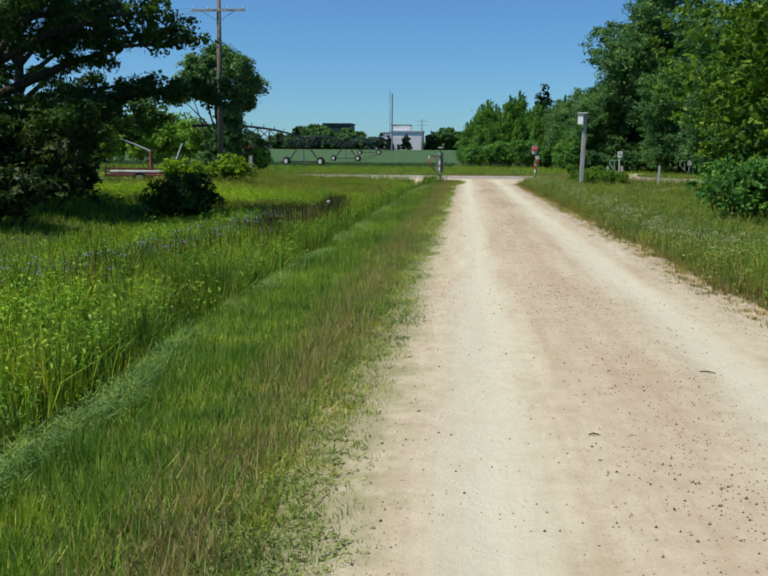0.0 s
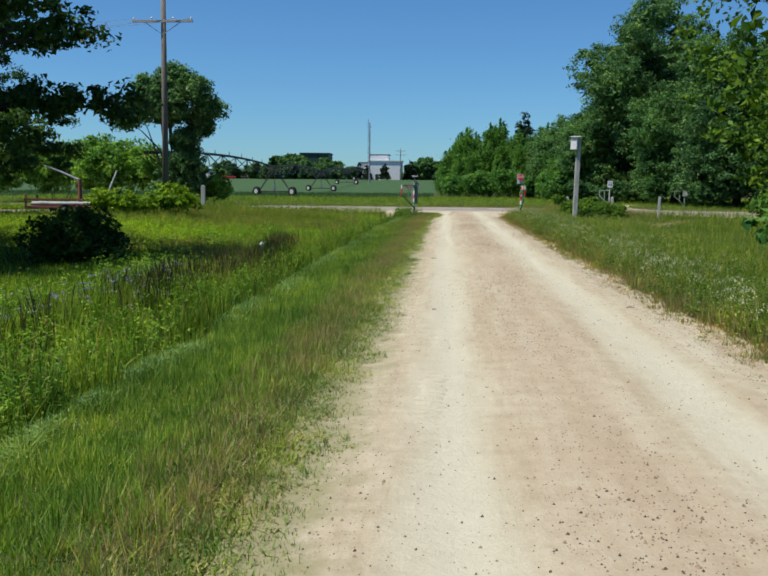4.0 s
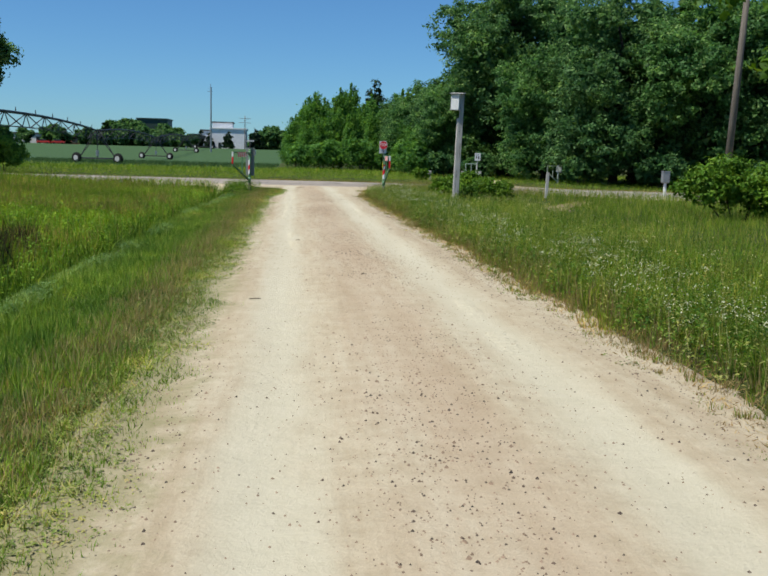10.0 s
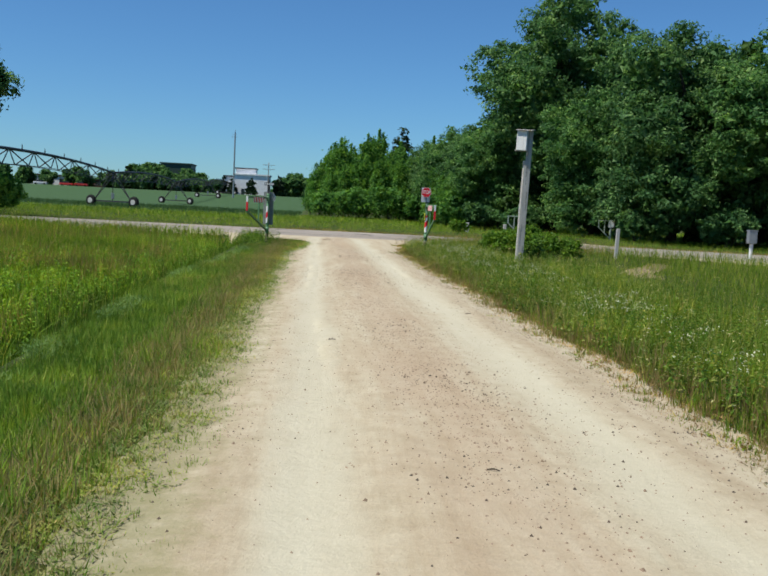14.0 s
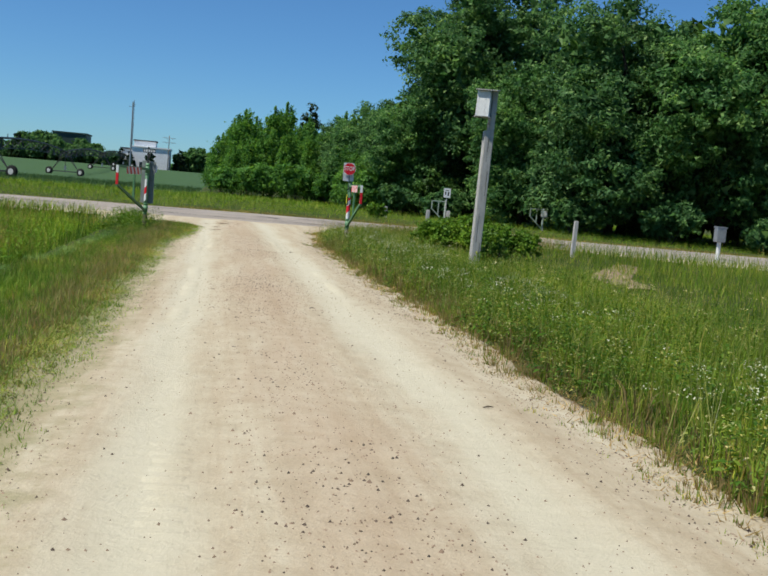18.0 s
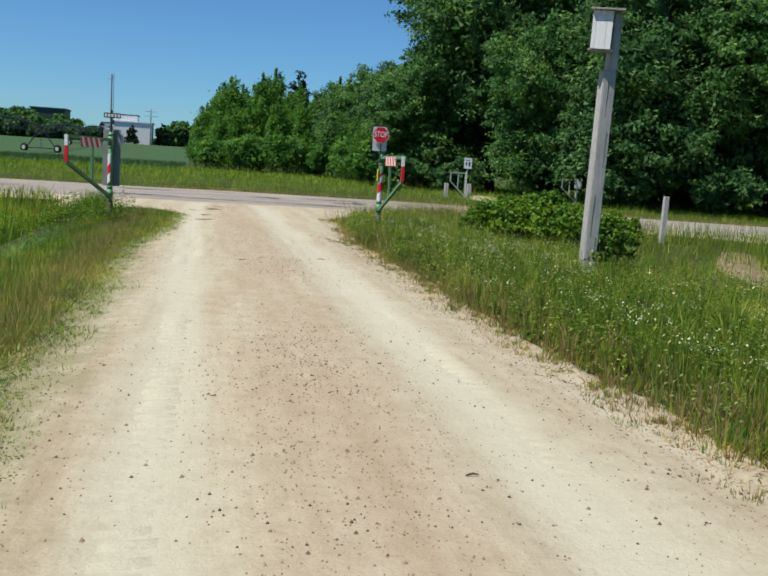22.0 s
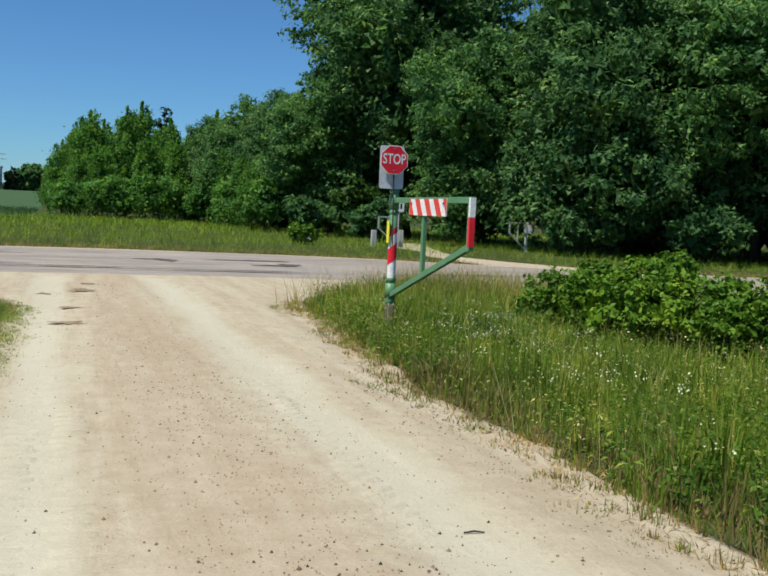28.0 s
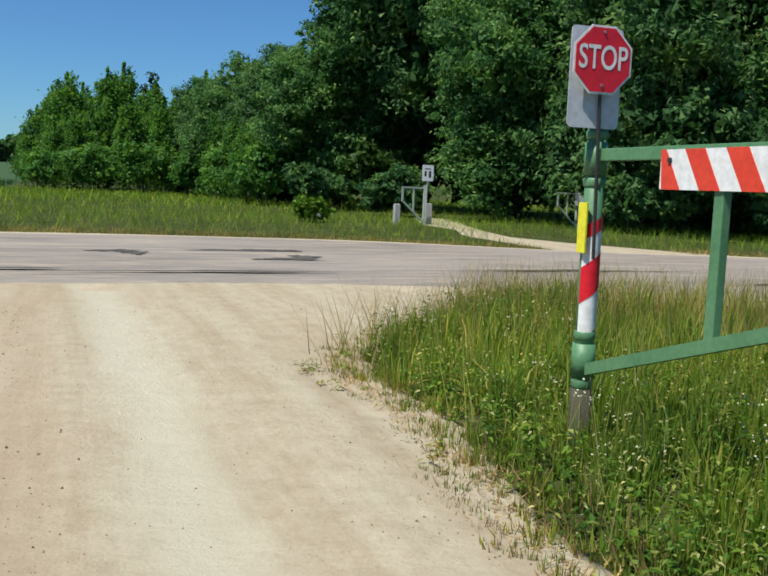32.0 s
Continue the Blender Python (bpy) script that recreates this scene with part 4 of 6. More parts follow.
x, y = clumped(2600, [(-9.5, 40.5), (-11.5, 39.0), (-8.0, 43.0), (-13.0, 38.5), (-7.5, 46.5), (-8.5, 35.0), (-10.5, 33.0), (-7.0, 38.0)], (1.6, 1.8))
weeds("lime_weeds", x, y, RNG.uniform(0.2, 0.5, len(x)), 9, 0.11, LIMELEAF, "bright yellow-green weeds in the meadow")
# pale budding tops of the verge weeds
x, y = scatter(9000, 3.0, 7.6, 8.0, 59, lambda x, y: (x > road_right(y) + 0.2) & clear_paths(x, y) & (wavy(x, y, 1.1, 3) + wavy(x, y, 3.3, 2) > -0.2))
weeds("weed_tops", x, y, RNG.uniform(0.26, 0.52, len(x)), 8, 0.034, PALEWEED, "pale yellow-green budding weeds in the verge")
x, y = clumped(900, [(-2.2, 53.0), (-2.9, 51.5), (-3.2, 54.5), (-2.0, 55.2), (-4.2, 53.0), (-1.4, 54.0)], (0.5, 0.7))
k = x < -0.9
weeds("gate_weeds", x[k], y[k], RNG.uniform(0.25, 0.6, k.sum()), 12, 0.07, VERGEWEED, "green weeds growing round the gate post")
# arching tufts of broad grass in the ditch
tx, ty = clumped(2200, [(-3.0, 9.6), (-3.15, 10.4), (-3.3, 9.0), (-3.1, 14.2), (-3.1, 20.4), (-3.1, 26.5), (-3.4, 17.2), (-3.1, 31.5)], (0.18, 0.22))
blades("grass_tufts", tx, ty, RNG.uniform(0.4, 0.8, len(tx)), RNG.uniform(0.007, 0.013, len(tx)), VINELEAF, "arching tufts of broad blue-green grass in the ditch", 1.1, 2, droop=0.3)
x, y = scatter(2600, 2.6, 4.6, 8.0, 57, lambda x, y: (np.abs(x - road_right(y) + 0.05) < 0.2) & (wavy(x, y, 2.9, 3) > 0.15))
weeds("edge_tufts", x, y, RNG.uniform(0.03, 0.12, len(x)), 11, 0.042, VERGE, "small weed tufts along the gravel edge")
x, y = scatter(22000, -1.2, 0.3, 1.0, 56, lambda x, y: (np.abs(x - road_left(y) + 0.08) < 0.28) & (wavy(x, y, 2.3, 3) + 0.8 * wavy(x, y, 7.3, 1) > 0.15 + 1.6 * (x - road_left(y))), 1.2)
weeds("edge_weeds", x, y, RNG.uniform(0.015, 0.06, len(x)), 7, 0.026, EDGELEAF, "small low weeds along the gravel edge")

# loose stones
def pebbles(name, x, y, z, size, mat, label):
    n = len(x)
    base = np.array([(1, 0, -0.3), (0, 1, -0.3), (-1, 0, -0.3), (0, -1, -0.3), (0, 0, 0.7)])
    tri = np.array([(0, 1, 4), (1, 2, 4), (2, 3, 4), (3, 0, 4)])
    a = RNG.uniform(0, 6.28, n)
    s = size[:, None, None] * (base[None] * RNG.uniform(0.6, 1.3, (n, 5, 1)))
    v = np.stack([s[..., 0] * np.cos(a)[:, None] - s[..., 1] * np.sin(a)[:, None], s[..., 0] * np.sin(a)[:, None] + s[..., 1] * np.cos(a)[:, None], s[..., 2]], -1)
    v = v + np.stack([x, y, z], -1)[:, None]
    f = (np.arange(n)[:, None, None] * 5 + tri[None]).reshape(-1, 3)
    return arrays(name, v.reshape(-1, 3), f, mat, None, label, "stuff", "stones")


def lane(x, y):
    e = np.minimum(x - road_left(y), road_right(y) - x)
    p = 0.9 * np.exp(-((x - 1.25 - 0.15 * np.sin(y * 0.3)) / 0.42) ** 2) + 0.5 * np.exp(-(e / 0.35) ** 2) + 0.10
    p = p * (1 - 0.75 * smooth(47, 52, y))
    return (e > -0.05) & (RNG.uniform(0, 1, len(x)) < p * (0.5 + 0.5 * wavy(x, y, 0.8, 5)))


x, y = scatter(300000, -1, 5, 1.5, 59, lane, 0.95)
pebbles("gravel_stones", x, y, lane_height(x, y) + 0.001, RNG.uniform(0.003, 0.009, len(x)) * (1 + (RNG.uniform(0, 1, len(x)) > 0.96) * 1.0), STONE, "small loose brown and grey stones on the lane")
x, y = scatter(80000, -1, 4, 1.5, 59, lambda x, y: lane(x, y) & (wavy(x, y, 1.7, 3) + 0.8 * wavy(x, y, 0.35, 2) > -0.25))
pebbles("gravel_clods", x, y, lane_height(x, y) + 0.001, 0.0040 + 0.0095 * RNG.uniform(0, 1, len(x)) ** 2.2, DARKSTONE, "scattered larger dark stones and clods on the lane")

# tyre marks pressed into the wheel tracks
def tyre_marks(x0, y0, y1, slant):
    v, f = [], []
    rows = np.arange(y0, y1, 0.13)
    for k, yy in enumerate(rows):
        u = k / len(rows)
        deep = 0.017 * math.sin(math.pi * u) ** 0.7 * (0.55 + 0.45 * math.sin(k * 0.37 + x0 * 9)) + 0.0005
        b = len(v)
        for dx, dy, up in ((-0.11, -0.05, 0), (0.11, -0.05, 0), (0.11, 0.05, 0), (-0.11, 0.05, 0), (-0.07, -0.006, 1), (0.07, -0.006, 1), (0.07, 0.006, 1), (-0.07, 0.006, 1)):
            px, py = x0 + dx + 0.015 * math.sin(k * 1.7) + 0.05 * math.sin(yy * 0.5), yy + dy + slant * dx + 0.012 * math.sin(k * 2.9)
            v.append((px, py, float(lane_height(px, py)) + (deep if up else -0.006)))
        f += [(b + i, b + (i + 1) % 4, b + 4 + (i + 1) % 4, b + 4 + i) for i in range(4)] + [(b + 4, b + 5, b + 6, b + 7)]
    arrays("tyre_marks", v, np.array(f), GRAVEL, None, "tyre tread ridges pressed into the gravel", "stuff", "tyre marks", True)


for x0, y0, y1, sl in ((0.24, 10.5, 15.5, 0.25), (0.48, 29.0, 33.0, -0.2), (0.32, 44.5, 50.0, 0.15), (0.59, 46.0, 50.0, -0.15), (1.97, 46.5, 50.6, 0.5), (2.15, 22.0, 25.0, 0.3), (0.3, 35.5, 44.0, 0.2), (2.2, 38.0, 43.0, -0.3)):
    tyre_marks(x0, y0, y1, sl)

# damp hollows near the crossing, and twigs on the gravel
for k, (x, y, sx, sy) in enumerate([(0.83, 57.5, 0.16, 0.22), (0.62, 55.3, 0.12, 0.10), (0.60, 53.85, 0.17, 0.12), (0.30, 57.2, 0.08, 0.1), (0.95, 58.6, 0.1, 0.1)] ):
    blot("hollow", x, y, sx, sy, float(lane_height(np.array(x), np.array(y))) + 0.009, EARTH, "small dark hollow in the gravel", 70 + k)
tw = random.Random(3)
for k, (x, y) in enumerate([(1.05, 46.2), (2.15, 46.9), (0.9, 4.6), (1.9, 6.2), (1.3, 26.5), (0.55, 31.0), (2.4, 33.8), (1.7, 38.2), (0.1, 24.6), (2.6, 17.4), (0.2, 16.9)]):
    a, ln = tw.uniform(-0.5, 0.5), tw.uniform(0.05, 0.12)
    z = float(lane_height(np.array(x), np.array(y))) + 0.006
    tagged(part("twig", tube(bmesh.new(), [(x - ln / 2 * math.cos(a), y - ln / 2 * math.sin(a), z), (x, y, z + 0.006), (x + ln / 2 * math.cos(a), y + ln / 2 * math.sin(a), z)], [0.004, 0.005, 0.003], 5), BARK), "short dark twig lying on the gravel", "twig", "twigs on the lane")

# ---------- flowers ----------
def flower_patch(name, x, y, h, mat, label, petals=9, size=0.012, spread=0.05):
    """Stems with flat clusters of small petals."""
    n = len(x)
    z = lie(x, y)
    bx = np.repeat(x, petals) + RNG.normal(0, spread, n * petals)
    by = np.repeat(y, petals) + RNG.normal(0, spread, n * petals)
    bz = np.repeat(z + h, petals) + RNG.normal(0, spread * 0.35, n * petals)
    k = np.arange(n * petals)[:, None]
    a = RNG.uniform(0, 6.28, n * petals)
    s = RNG.uniform(0.6, 1.3, n * petals) * size
    q = []
    for d in range(4):
        q.append(np.stack([bx + s * np.cos(a + d * 1.571), by + s * np.sin(a + d * 1.571), bz + RNG.normal(0, 0.6, n * petals) * s], -1))
    return arrays(name, np.stack(q, 1).reshape(-1, 3), k * 4 + np.array([[0, 1, 2, 3]]), mat, None, label, "stuff", "flowers")


fy_c = [(3.9 + RNG.normal(0, 0.25), yy) for yy in np.arange(12, 58, 1.3)]
x, y = clumped(560, fy_c, (0.8, 1.0))
k = (x > road_right(y) + 0.35) & clear_paths(x, y)
flower_patch("white_flowers", x[k], y[k], RNG.uniform(0.3, 0.5, k.sum()), WHITEFLOWER, "clusters of small white wildflowers in the verge", 12, 0.0066, 0.045)
x, y = clumped(430, [(3.75, 12.6), (3.9, 14.4), (3.7, 15.9), (3.85, 19.6), (4.0, 21.2), (3.75, 22.6), (3.9, 17.6), (3.7, 24.5), (4.4, 27.5), (4.9, 52.4), (4.6, 51.2), (4.2, 33.5), (4.6, 39.5), (4.1, 45.6), (4.9, 47.3)], (0.32, 0.42))
k = x > road_right(y) + 0.2
flower_patch("white_yarrow", x[k], y[k], RNG.uniform(0.25, 0.5, k.sum()), WHITEFLOWER, "dense patches of white-flowered yarrow", 16, 0.0055, 0.055)
y = RNG.uniform(10, 22, 240)
x = row_x(y) + RNG.normal(-0.05, 0.3, len(y))
flower_patch("blue_flowers", x, y, RNG.uniform(0.36, 0.62, len(x)), BLUEFLOWER, "violet-blue wildflowers in the row beyond the ditch", 7, 0.009, 0.035)
x, y = clumped(110, [(5.6, 44.0), (7.0, 38), (6, 50), (5.2, 30)], (1.2, 3))
k = x > road_right(y) + 0.4
x, y = x[k], y[k]
flower_patch("yellow_flowers", x, y, RNG.uniform(0.3, 0.5, len(x)), YELLOWFLOWER, "pale yellow wildflowers in the verge", 6, 0.008, 0.04)

# ---------- trees ----------
def unit(v):
    return v / np.linalg.norm(v, axis=1)[:, None]


def leaf_cloud(name, centres, radii, n, size, mat, parent, label="", seed=1, flat=0.8, clump=60, spread=0.45, core=12, puff=(1.0, 1.0, 0.62), simple=False):
    """A crown: domed sprays of leaves set on the skin of overlapping lobes, with a sparse inside of larger leaves."""
    r = np.random.default_rng(seed)
    c, rad = np.array(centres, float), np.array(radii, float)
    share = rad ** 2 / (rad ** 2).sum()
    nc = max(1, n // clump)
    i = r.choice(len(c), nc, p=share)
    d = unit(r.normal(0, 1, (nc, 3)) + np.array([0, 0, 0.22]))
    rr = np.where(r.uniform(0, 1, nc) < 0.8, r.uniform(0.74, 1.08, nc), r.uniform(0.35, 0.8, nc))
    cc = c[i] + d * (rad[i] * rr)[:, None] * np.array([1, 1, flat])
    s_c = spread * r.uniform(0.55, 1.45, nc)
    j = np.repeat(np.arange(nc), clump)
    e = unit(r.normal(0, 1, (len(j), 3)) + d[j] * 0.55 + np.array([0, 0, 0.45]))
    p = cc[j] + e * (s_c[j] * r.uniform(0.25, 1.2, len(j)))[:, None] * np.array(puff)
    nrm = e + r.normal(0, 0.6, (len(j), 3)) + np.array([0, 0, 0.3])
    m = len(j) // core if core else 0
    ic = r.choice(len(c), m, p=share)
    p = np.vstack([p, c[ic] + unit(r.normal(0, 1, (m, 3))) * (rad[ic] * 0.78 * r.uniform(0, 1, m) ** (1 / 3))[:, None] * np.array([1, 1, flat])])
    nrm = unit(np.vstack([nrm, r.normal(0, 1, (m, 3))]))
    t = unit(np.cross(nrm, r.normal(0, 1, (len(p), 3))))
    b = np.cross(nrm, t)
    s = size * np.concatenate([r.uniform(0.6, 1.3, len(j)), r.uniform(1.8, 2.8, m)])[:, None]
    k = np.arange(len(p))[:, None]
    if simple:
        q = np.stack([p - t * s * 0.55 - b * s * 0.38, p - t * s * 0.5 + b * s * 0.38, p + t * s * 0.7 - nrm * s * 0.1], 1)
        return arrays(name, q.reshape(-1, 3), k * 3 + np.array([[0, 1, 2]]), mat, parent, label)
    q = np.stack([p - t * s * 0.6, p + b * s * 0.36 + nrm * s * 0.07, p + t * s * 0.6 - nrm * s * 0.12, p - b * s * 0.36 + nrm * s * 0.07], 1)
    f = np.concatenate([k * 4 + np.array([[0, 1, 2]]), k * 4 + np.array([[0, 2, 3]])])
    return arrays(name, q.reshape(-1, 3), f, mat, parent, label)


def limbs(parent, height, radius, lobes, seed, mat=BARK, lean=(0, 0)):
    """A tapered trunk with a limb towards each lobe of the crown."""
    r = random.Random(seed)
    bm = bmesh.new()
    pts = [(lean[0] * k * height + r.uniform(-1, 1) * radius * 0.8 * (k > 0), lean[1] * k * height + r.uniform(-1, 1) * radius * 0.8 * (k > 0), -0.3 + k * height) for k in (0, 0.12, 0.3, 0.5, 0.72)]
    tube(bm, pts, [radius * 1.35, radius, radius * 0.85, radius * 0.6, radius * 0.28], 10)
    trunk = part("trunk", bm, mat, parent, smooth=True)
    for k, c in enumerate(lobes):
        a = Vector(pts[1 + k % 4])
        b = Vector(c)
        if (b - a).length < 0.4:
            continue
        m1 = a.lerp(b, 0.4) + Vector((r.uniform(-0.3, 0.3), r.uniform(-0.3, 0.3), 0.25))
        m2 = a.lerp(b, 0.75) + Vector((r.uniform(-0.3, 0.3), r.uniform(-0.3, 0.3), 0.1))
        part("limb", tube(bmesh.new(), [a, m1, m2, b], [radius * 0.4, radius * 0.28, radius * 0.16, radius * 0.05], 7), mat, parent, smooth=True)
    return trunk


def broad_tree(name, height, spread, base, leaves, size, mat, seed, label, lobes=12, trunk_r=None, shape="round", clump=64, cl_spread=None, core=12, simple=False, puff=(1.0, 1.0, 0.62)):
    """A broadleaf tree at the origin: lobes of crown between base and height."""
    r = random.Random(seed)
    root = empty(name, Matrix(), label, "tree")
    cs, rs = [], []
    for k in range(lobes):
        u = (k + 0.5) / lobes
        z = base + (height - base) * (0.08 + 0.84 * u)
        if shape == "round":
            w = spread * math.sqrt(max(0.08, 1 - (2 * (u - 0.42)) ** 2 * 0.85))
        elif shape == "tall":
            w = spread * (0.55 + 0.45 * math.sin(math.pi * min(1, u * 1.15)))
        else:
            w = spread * (1.05 - 0.75 * u)
        a = k * 2.4 + r.uniform(-0.5, 0.5)
        d = w * r.uniform(0.35, 0.75)
        cs.append((d * math.cos(a), d * math.sin(a), z))
        rs.append(max(0.35, w * r.uniform(0.44, 0.66)))
    leaf_cloud("crown", cs, rs, leaves, size, mat, root, seed=seed, clump=clump, spread=cl_spread or spread * 0.15, core=core, simple=simple, puff=puff)
    limbs(root, height * 0.95, trunk_r or height * 0.018, cs[::2], seed)
    return root


def place(ob, x, y, s=1.0, turn=0.0, z=None):
    ob.matrix_world = Matrix.Translation((x, y, float(lie(x, y)) if z is None else z)) @ Matrix.Rotation(turn, 4, "Z") @ Matrix.Scale(s, 4)
    return ob


def again(ob, x, y, s=1.0, turn=0.0, label=""):
    q = copy_thing(ob, Matrix())
    place(q, x, y, s, turn)
    return tagged(q, label)


def shrub(name, x, y, w, d, h, leaves, size, mat, seed, label, lobes=9, clump=20, simple=False):
    r = random.Random(seed)
    root = empty(name, Matrix.Translation((x, y, float(lie(x, y)))), label, "shrub")
    cs = [(r.uniform(-w, w) * 0.33, r.uniform(-d, d) * 0.33, h * r.uniform(0.3, 0.66)) for _ in range(lobes)]
    leaf_cloud("foliage", cs, [min(w, d, h * 1.3) * r.uniform(0.22, 0.36) for _ in cs], leaves, size, mat, root, seed=seed, clump=clump, spread=0.12 * min(w, h), flat=0.85, simple=simple or size > 0.13)
    for k, c in enumerate(cs[:5]):
        part("stem", tube(bmesh.new(), [(c[0] * 0.3, c[1] * 0.3, -0.1), (c[0] * 0.7, c[1] * 0.7, c[2] * 0.5), c], [0.03, 0.02, 0.008], 6), BARK, root)
    return root


# woods beside the cross road
tall = place(broad_tree("tall_tree", 18.6, 5.6, 3.0, 62000, 0.20, TREELEAF, 3, "tall dark green cottonwood above the woods", 17, 0.38, "tall", 70, 0.72, simple=True), 18.2, 89.5)
wood_a = place(broad_tree("woodland_tree", 13.0, 4.6, 0.2, 58000, 0.175, TREELEAF, 5, "dense dark green broadleaf tree at the edge of the woods", 16, 0.26, clump=64, cl_spread=0.62, simple=True), 22.0, 76.0, 1.06)
wood_b = place(broad_tree("woodland_tree", 11.5, 4.2, 0.2, 54000, 0.17, WOODLEAF, 8, "dense dark green broadleaf tree at the edge of the woods", 15, 0.22, clump=64, cl_spread=0.58, simple=True), 27.5, 73.5, 1.22)
wood_c = place(broad_tree("woodland_tree", 14.0, 5.0, 0.3, 60000, 0.175, TREELEAF, 11, "tall shaded broadleaf tree in the woods", 16, 0.3, "tall", 64, 0.62, simple=True), 32.5, 71.0, 1.08)
r = random.Random(5)
for ob, x, y, s in [(wood_b, 18.5, 81.0, 0.88), (wood_c, 38, 67, 1.12), (wood_a, 43.5, 63, 1.2), (wood_b, 14.6, 91.5, 0.86), (wood_a, 13.9, 100.5, 0.72), (wood_c, 48.5, 58, 1.0), (wood_b, 13.4, 108.5, 0.84), (wood_a, 12.0, 115.5, 0.66)]:
    again(ob, x, y, s, r.uniform(0, 6.28))
# backing trees in the oak's darker tone: the interior's shade is put into colour
deep = place(broad_tree("woodland_tree", 13.5, 5.0, 0.3, 5200, 0.60, OAKSHADELEAF, 14, "tree deep in the woods, shade put into its dark leaf colour", 14, 0.26, clump=20, cl_spread=0.8, simple=True), 25.5, 82)
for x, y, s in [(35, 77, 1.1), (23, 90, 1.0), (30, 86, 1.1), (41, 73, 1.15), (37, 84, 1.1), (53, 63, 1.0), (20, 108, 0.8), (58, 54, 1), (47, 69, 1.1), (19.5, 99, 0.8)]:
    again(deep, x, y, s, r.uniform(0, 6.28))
# young poplars and a conifer in front of the field
def poplar(height, wide, seed, label):
    """A slender young tree of steep branches, each ending in a pointed spray of leaves."""
    q = np.random.default_rng(seed)
    root = empty("young_poplar", Matrix(), label, "tree")
    part("trunk", tube(bmesh.new(), [(0, 0, -0.3), (0.05, 0, height * 0.5), (0, 0, height * 0.95)], [0.08, 0.05, 0.012], 7), BARK, root, smooth=True)
    places = []
    for k in range(30):
        u = k / 29
        z0 = height * (0.02 + 0.72 * u)
        a = k * 2.4 + q.uniform(-0.4, 0.4)
        reach = wide * (1 - 0.74 * u) * q.uniform(0.7, 1.15)
        rise = height * q.uniform(0.16, 0.30) * (1 - 0.25 * u)
        part("branch", tube(bmesh.new(), [(0, 0, z0), (math.cos(a) * reach * 0.6, math.sin(a) * reach * 0.6, z0 + rise * 0.35), (math.cos(a) * reach, math.sin(a) * reach, z0 + rise)], [0.03, 0.02, 0.006], 5), BARK, root)
        t = q.uniform(0.2, 1.0, 250)
        c = np.stack([math.cos(a) * reach * t ** 0.7, math.sin(a) * reach * t ** 0.7, z0 + rise * t ** 1.4 + 0.15], -1)
        places.append(c + q.normal(0, 1, (250, 3)) * (0.25 * wide * (1.10 - 0.86 * t))[:, None])
    t = q.uniform(0.55, 1.0, 420)
    places.append(np.stack([0 * t, 0 * t, height * t], -1) + q.normal(0, 1, (420, 3)) * (0.30 * (1.15 - t))[:, None])
    p = np.vstack(places)
    p[:, 2] = np.maximum(p[:, 2], 0.05)
    nrm = unit(q.normal(0, 0.8, p.shape) + np.array([0, 0, 0.5]))
    t = unit(np.cross(nrm, q.normal(0, 1, p.shape)))
    b = np.cross(nrm, t)
    s = 0.21 * q.uniform(0.6, 1.35, len(p))[:, None]
    v = np.stack([p - t * s * 0.55 - b * s * 0.38, p - t * s * 0.5 + b * s * 0.38, p + t * s * 0.7], 1)
    arrays("crown", v.reshape(-1, 3), np.arange(len(p))[:, None] * 3 + np.array([[0, 1, 2]]), YOUNGLEAF, root)
    return root


pops = [place(poplar(9.6, 2.1, 21, "slender bright green young poplar"), 6.0, 126), place(poplar(8.2, 2.7, 22, "bushy bright green young poplar"), 9.2, 121.5, 0.8)]
for k, (x, y, s) in enumerate([(-0.2, 131, 0.52), (0.8, 127, 0.66), (1.9, 129, 0.8), (3.0, 126, 0.95), (4.3, 130, 0.98), (5.2, 123, 0.80), (7.4, 128, 0.98), (8.6, 124, 0.86), (9.8, 127, 0.92), (11.2, 122, 0.86), (7.2, 120, 0.7), (12.6, 119, 0.92), (3.4, 121, 0.62), (13.4, 125, 0.84), (10.0, 117, 0.72), (6.6, 133, 0.98), (12.0, 111, 0.66), (11.6, 106, 0.56), (11.2, 100, 0.5), (10.9, 95, 0.42), (8.9, 114, 0.6), (2.0, 123, 0.52)]):
    again(pops[k % 2], x, y, s * r.uniform(0.92, 1.1) * (1 + 0.12 * (k % 2)), r.uniform(0, 6.28))


def conifer(name, height, spread, seed, label, n=5000, size=0.3):
    root = empty(name, Matrix(), label, "tree")
    rr = random.Random(seed)
    cs, rs = [], []
    for k in range(22):
        u = k / 21
        a = k * 2.4
        w = spread * (1 - u) + 0.45
        cs.append((w * 0.5 * math.cos(a), w * 0.5 * math.sin(a), 0.6 + (height - 0.7) * u))
        rs.append(max(0.22, w * rr.uniform(0.45, 0.65)))
    leaf_cloud("needles", cs, rs, n, size, CONIFER, root, seed=seed, flat=0.5, spread=spread * 0.14, clump=30, simple=True)
    part("trunk", tube(bmesh.new(), [(0, 0, -0.3), (0, 0, height * 0.6), (0, 0, height * 0.97)], [0.16, 0.1, 0.02], 8), BARK, root)
    return root


place(conifer("spruce", 15.3, 4.8, 4, "dark pointed spruce behind the poplars", 9000, 0.42), 14.6, 178)

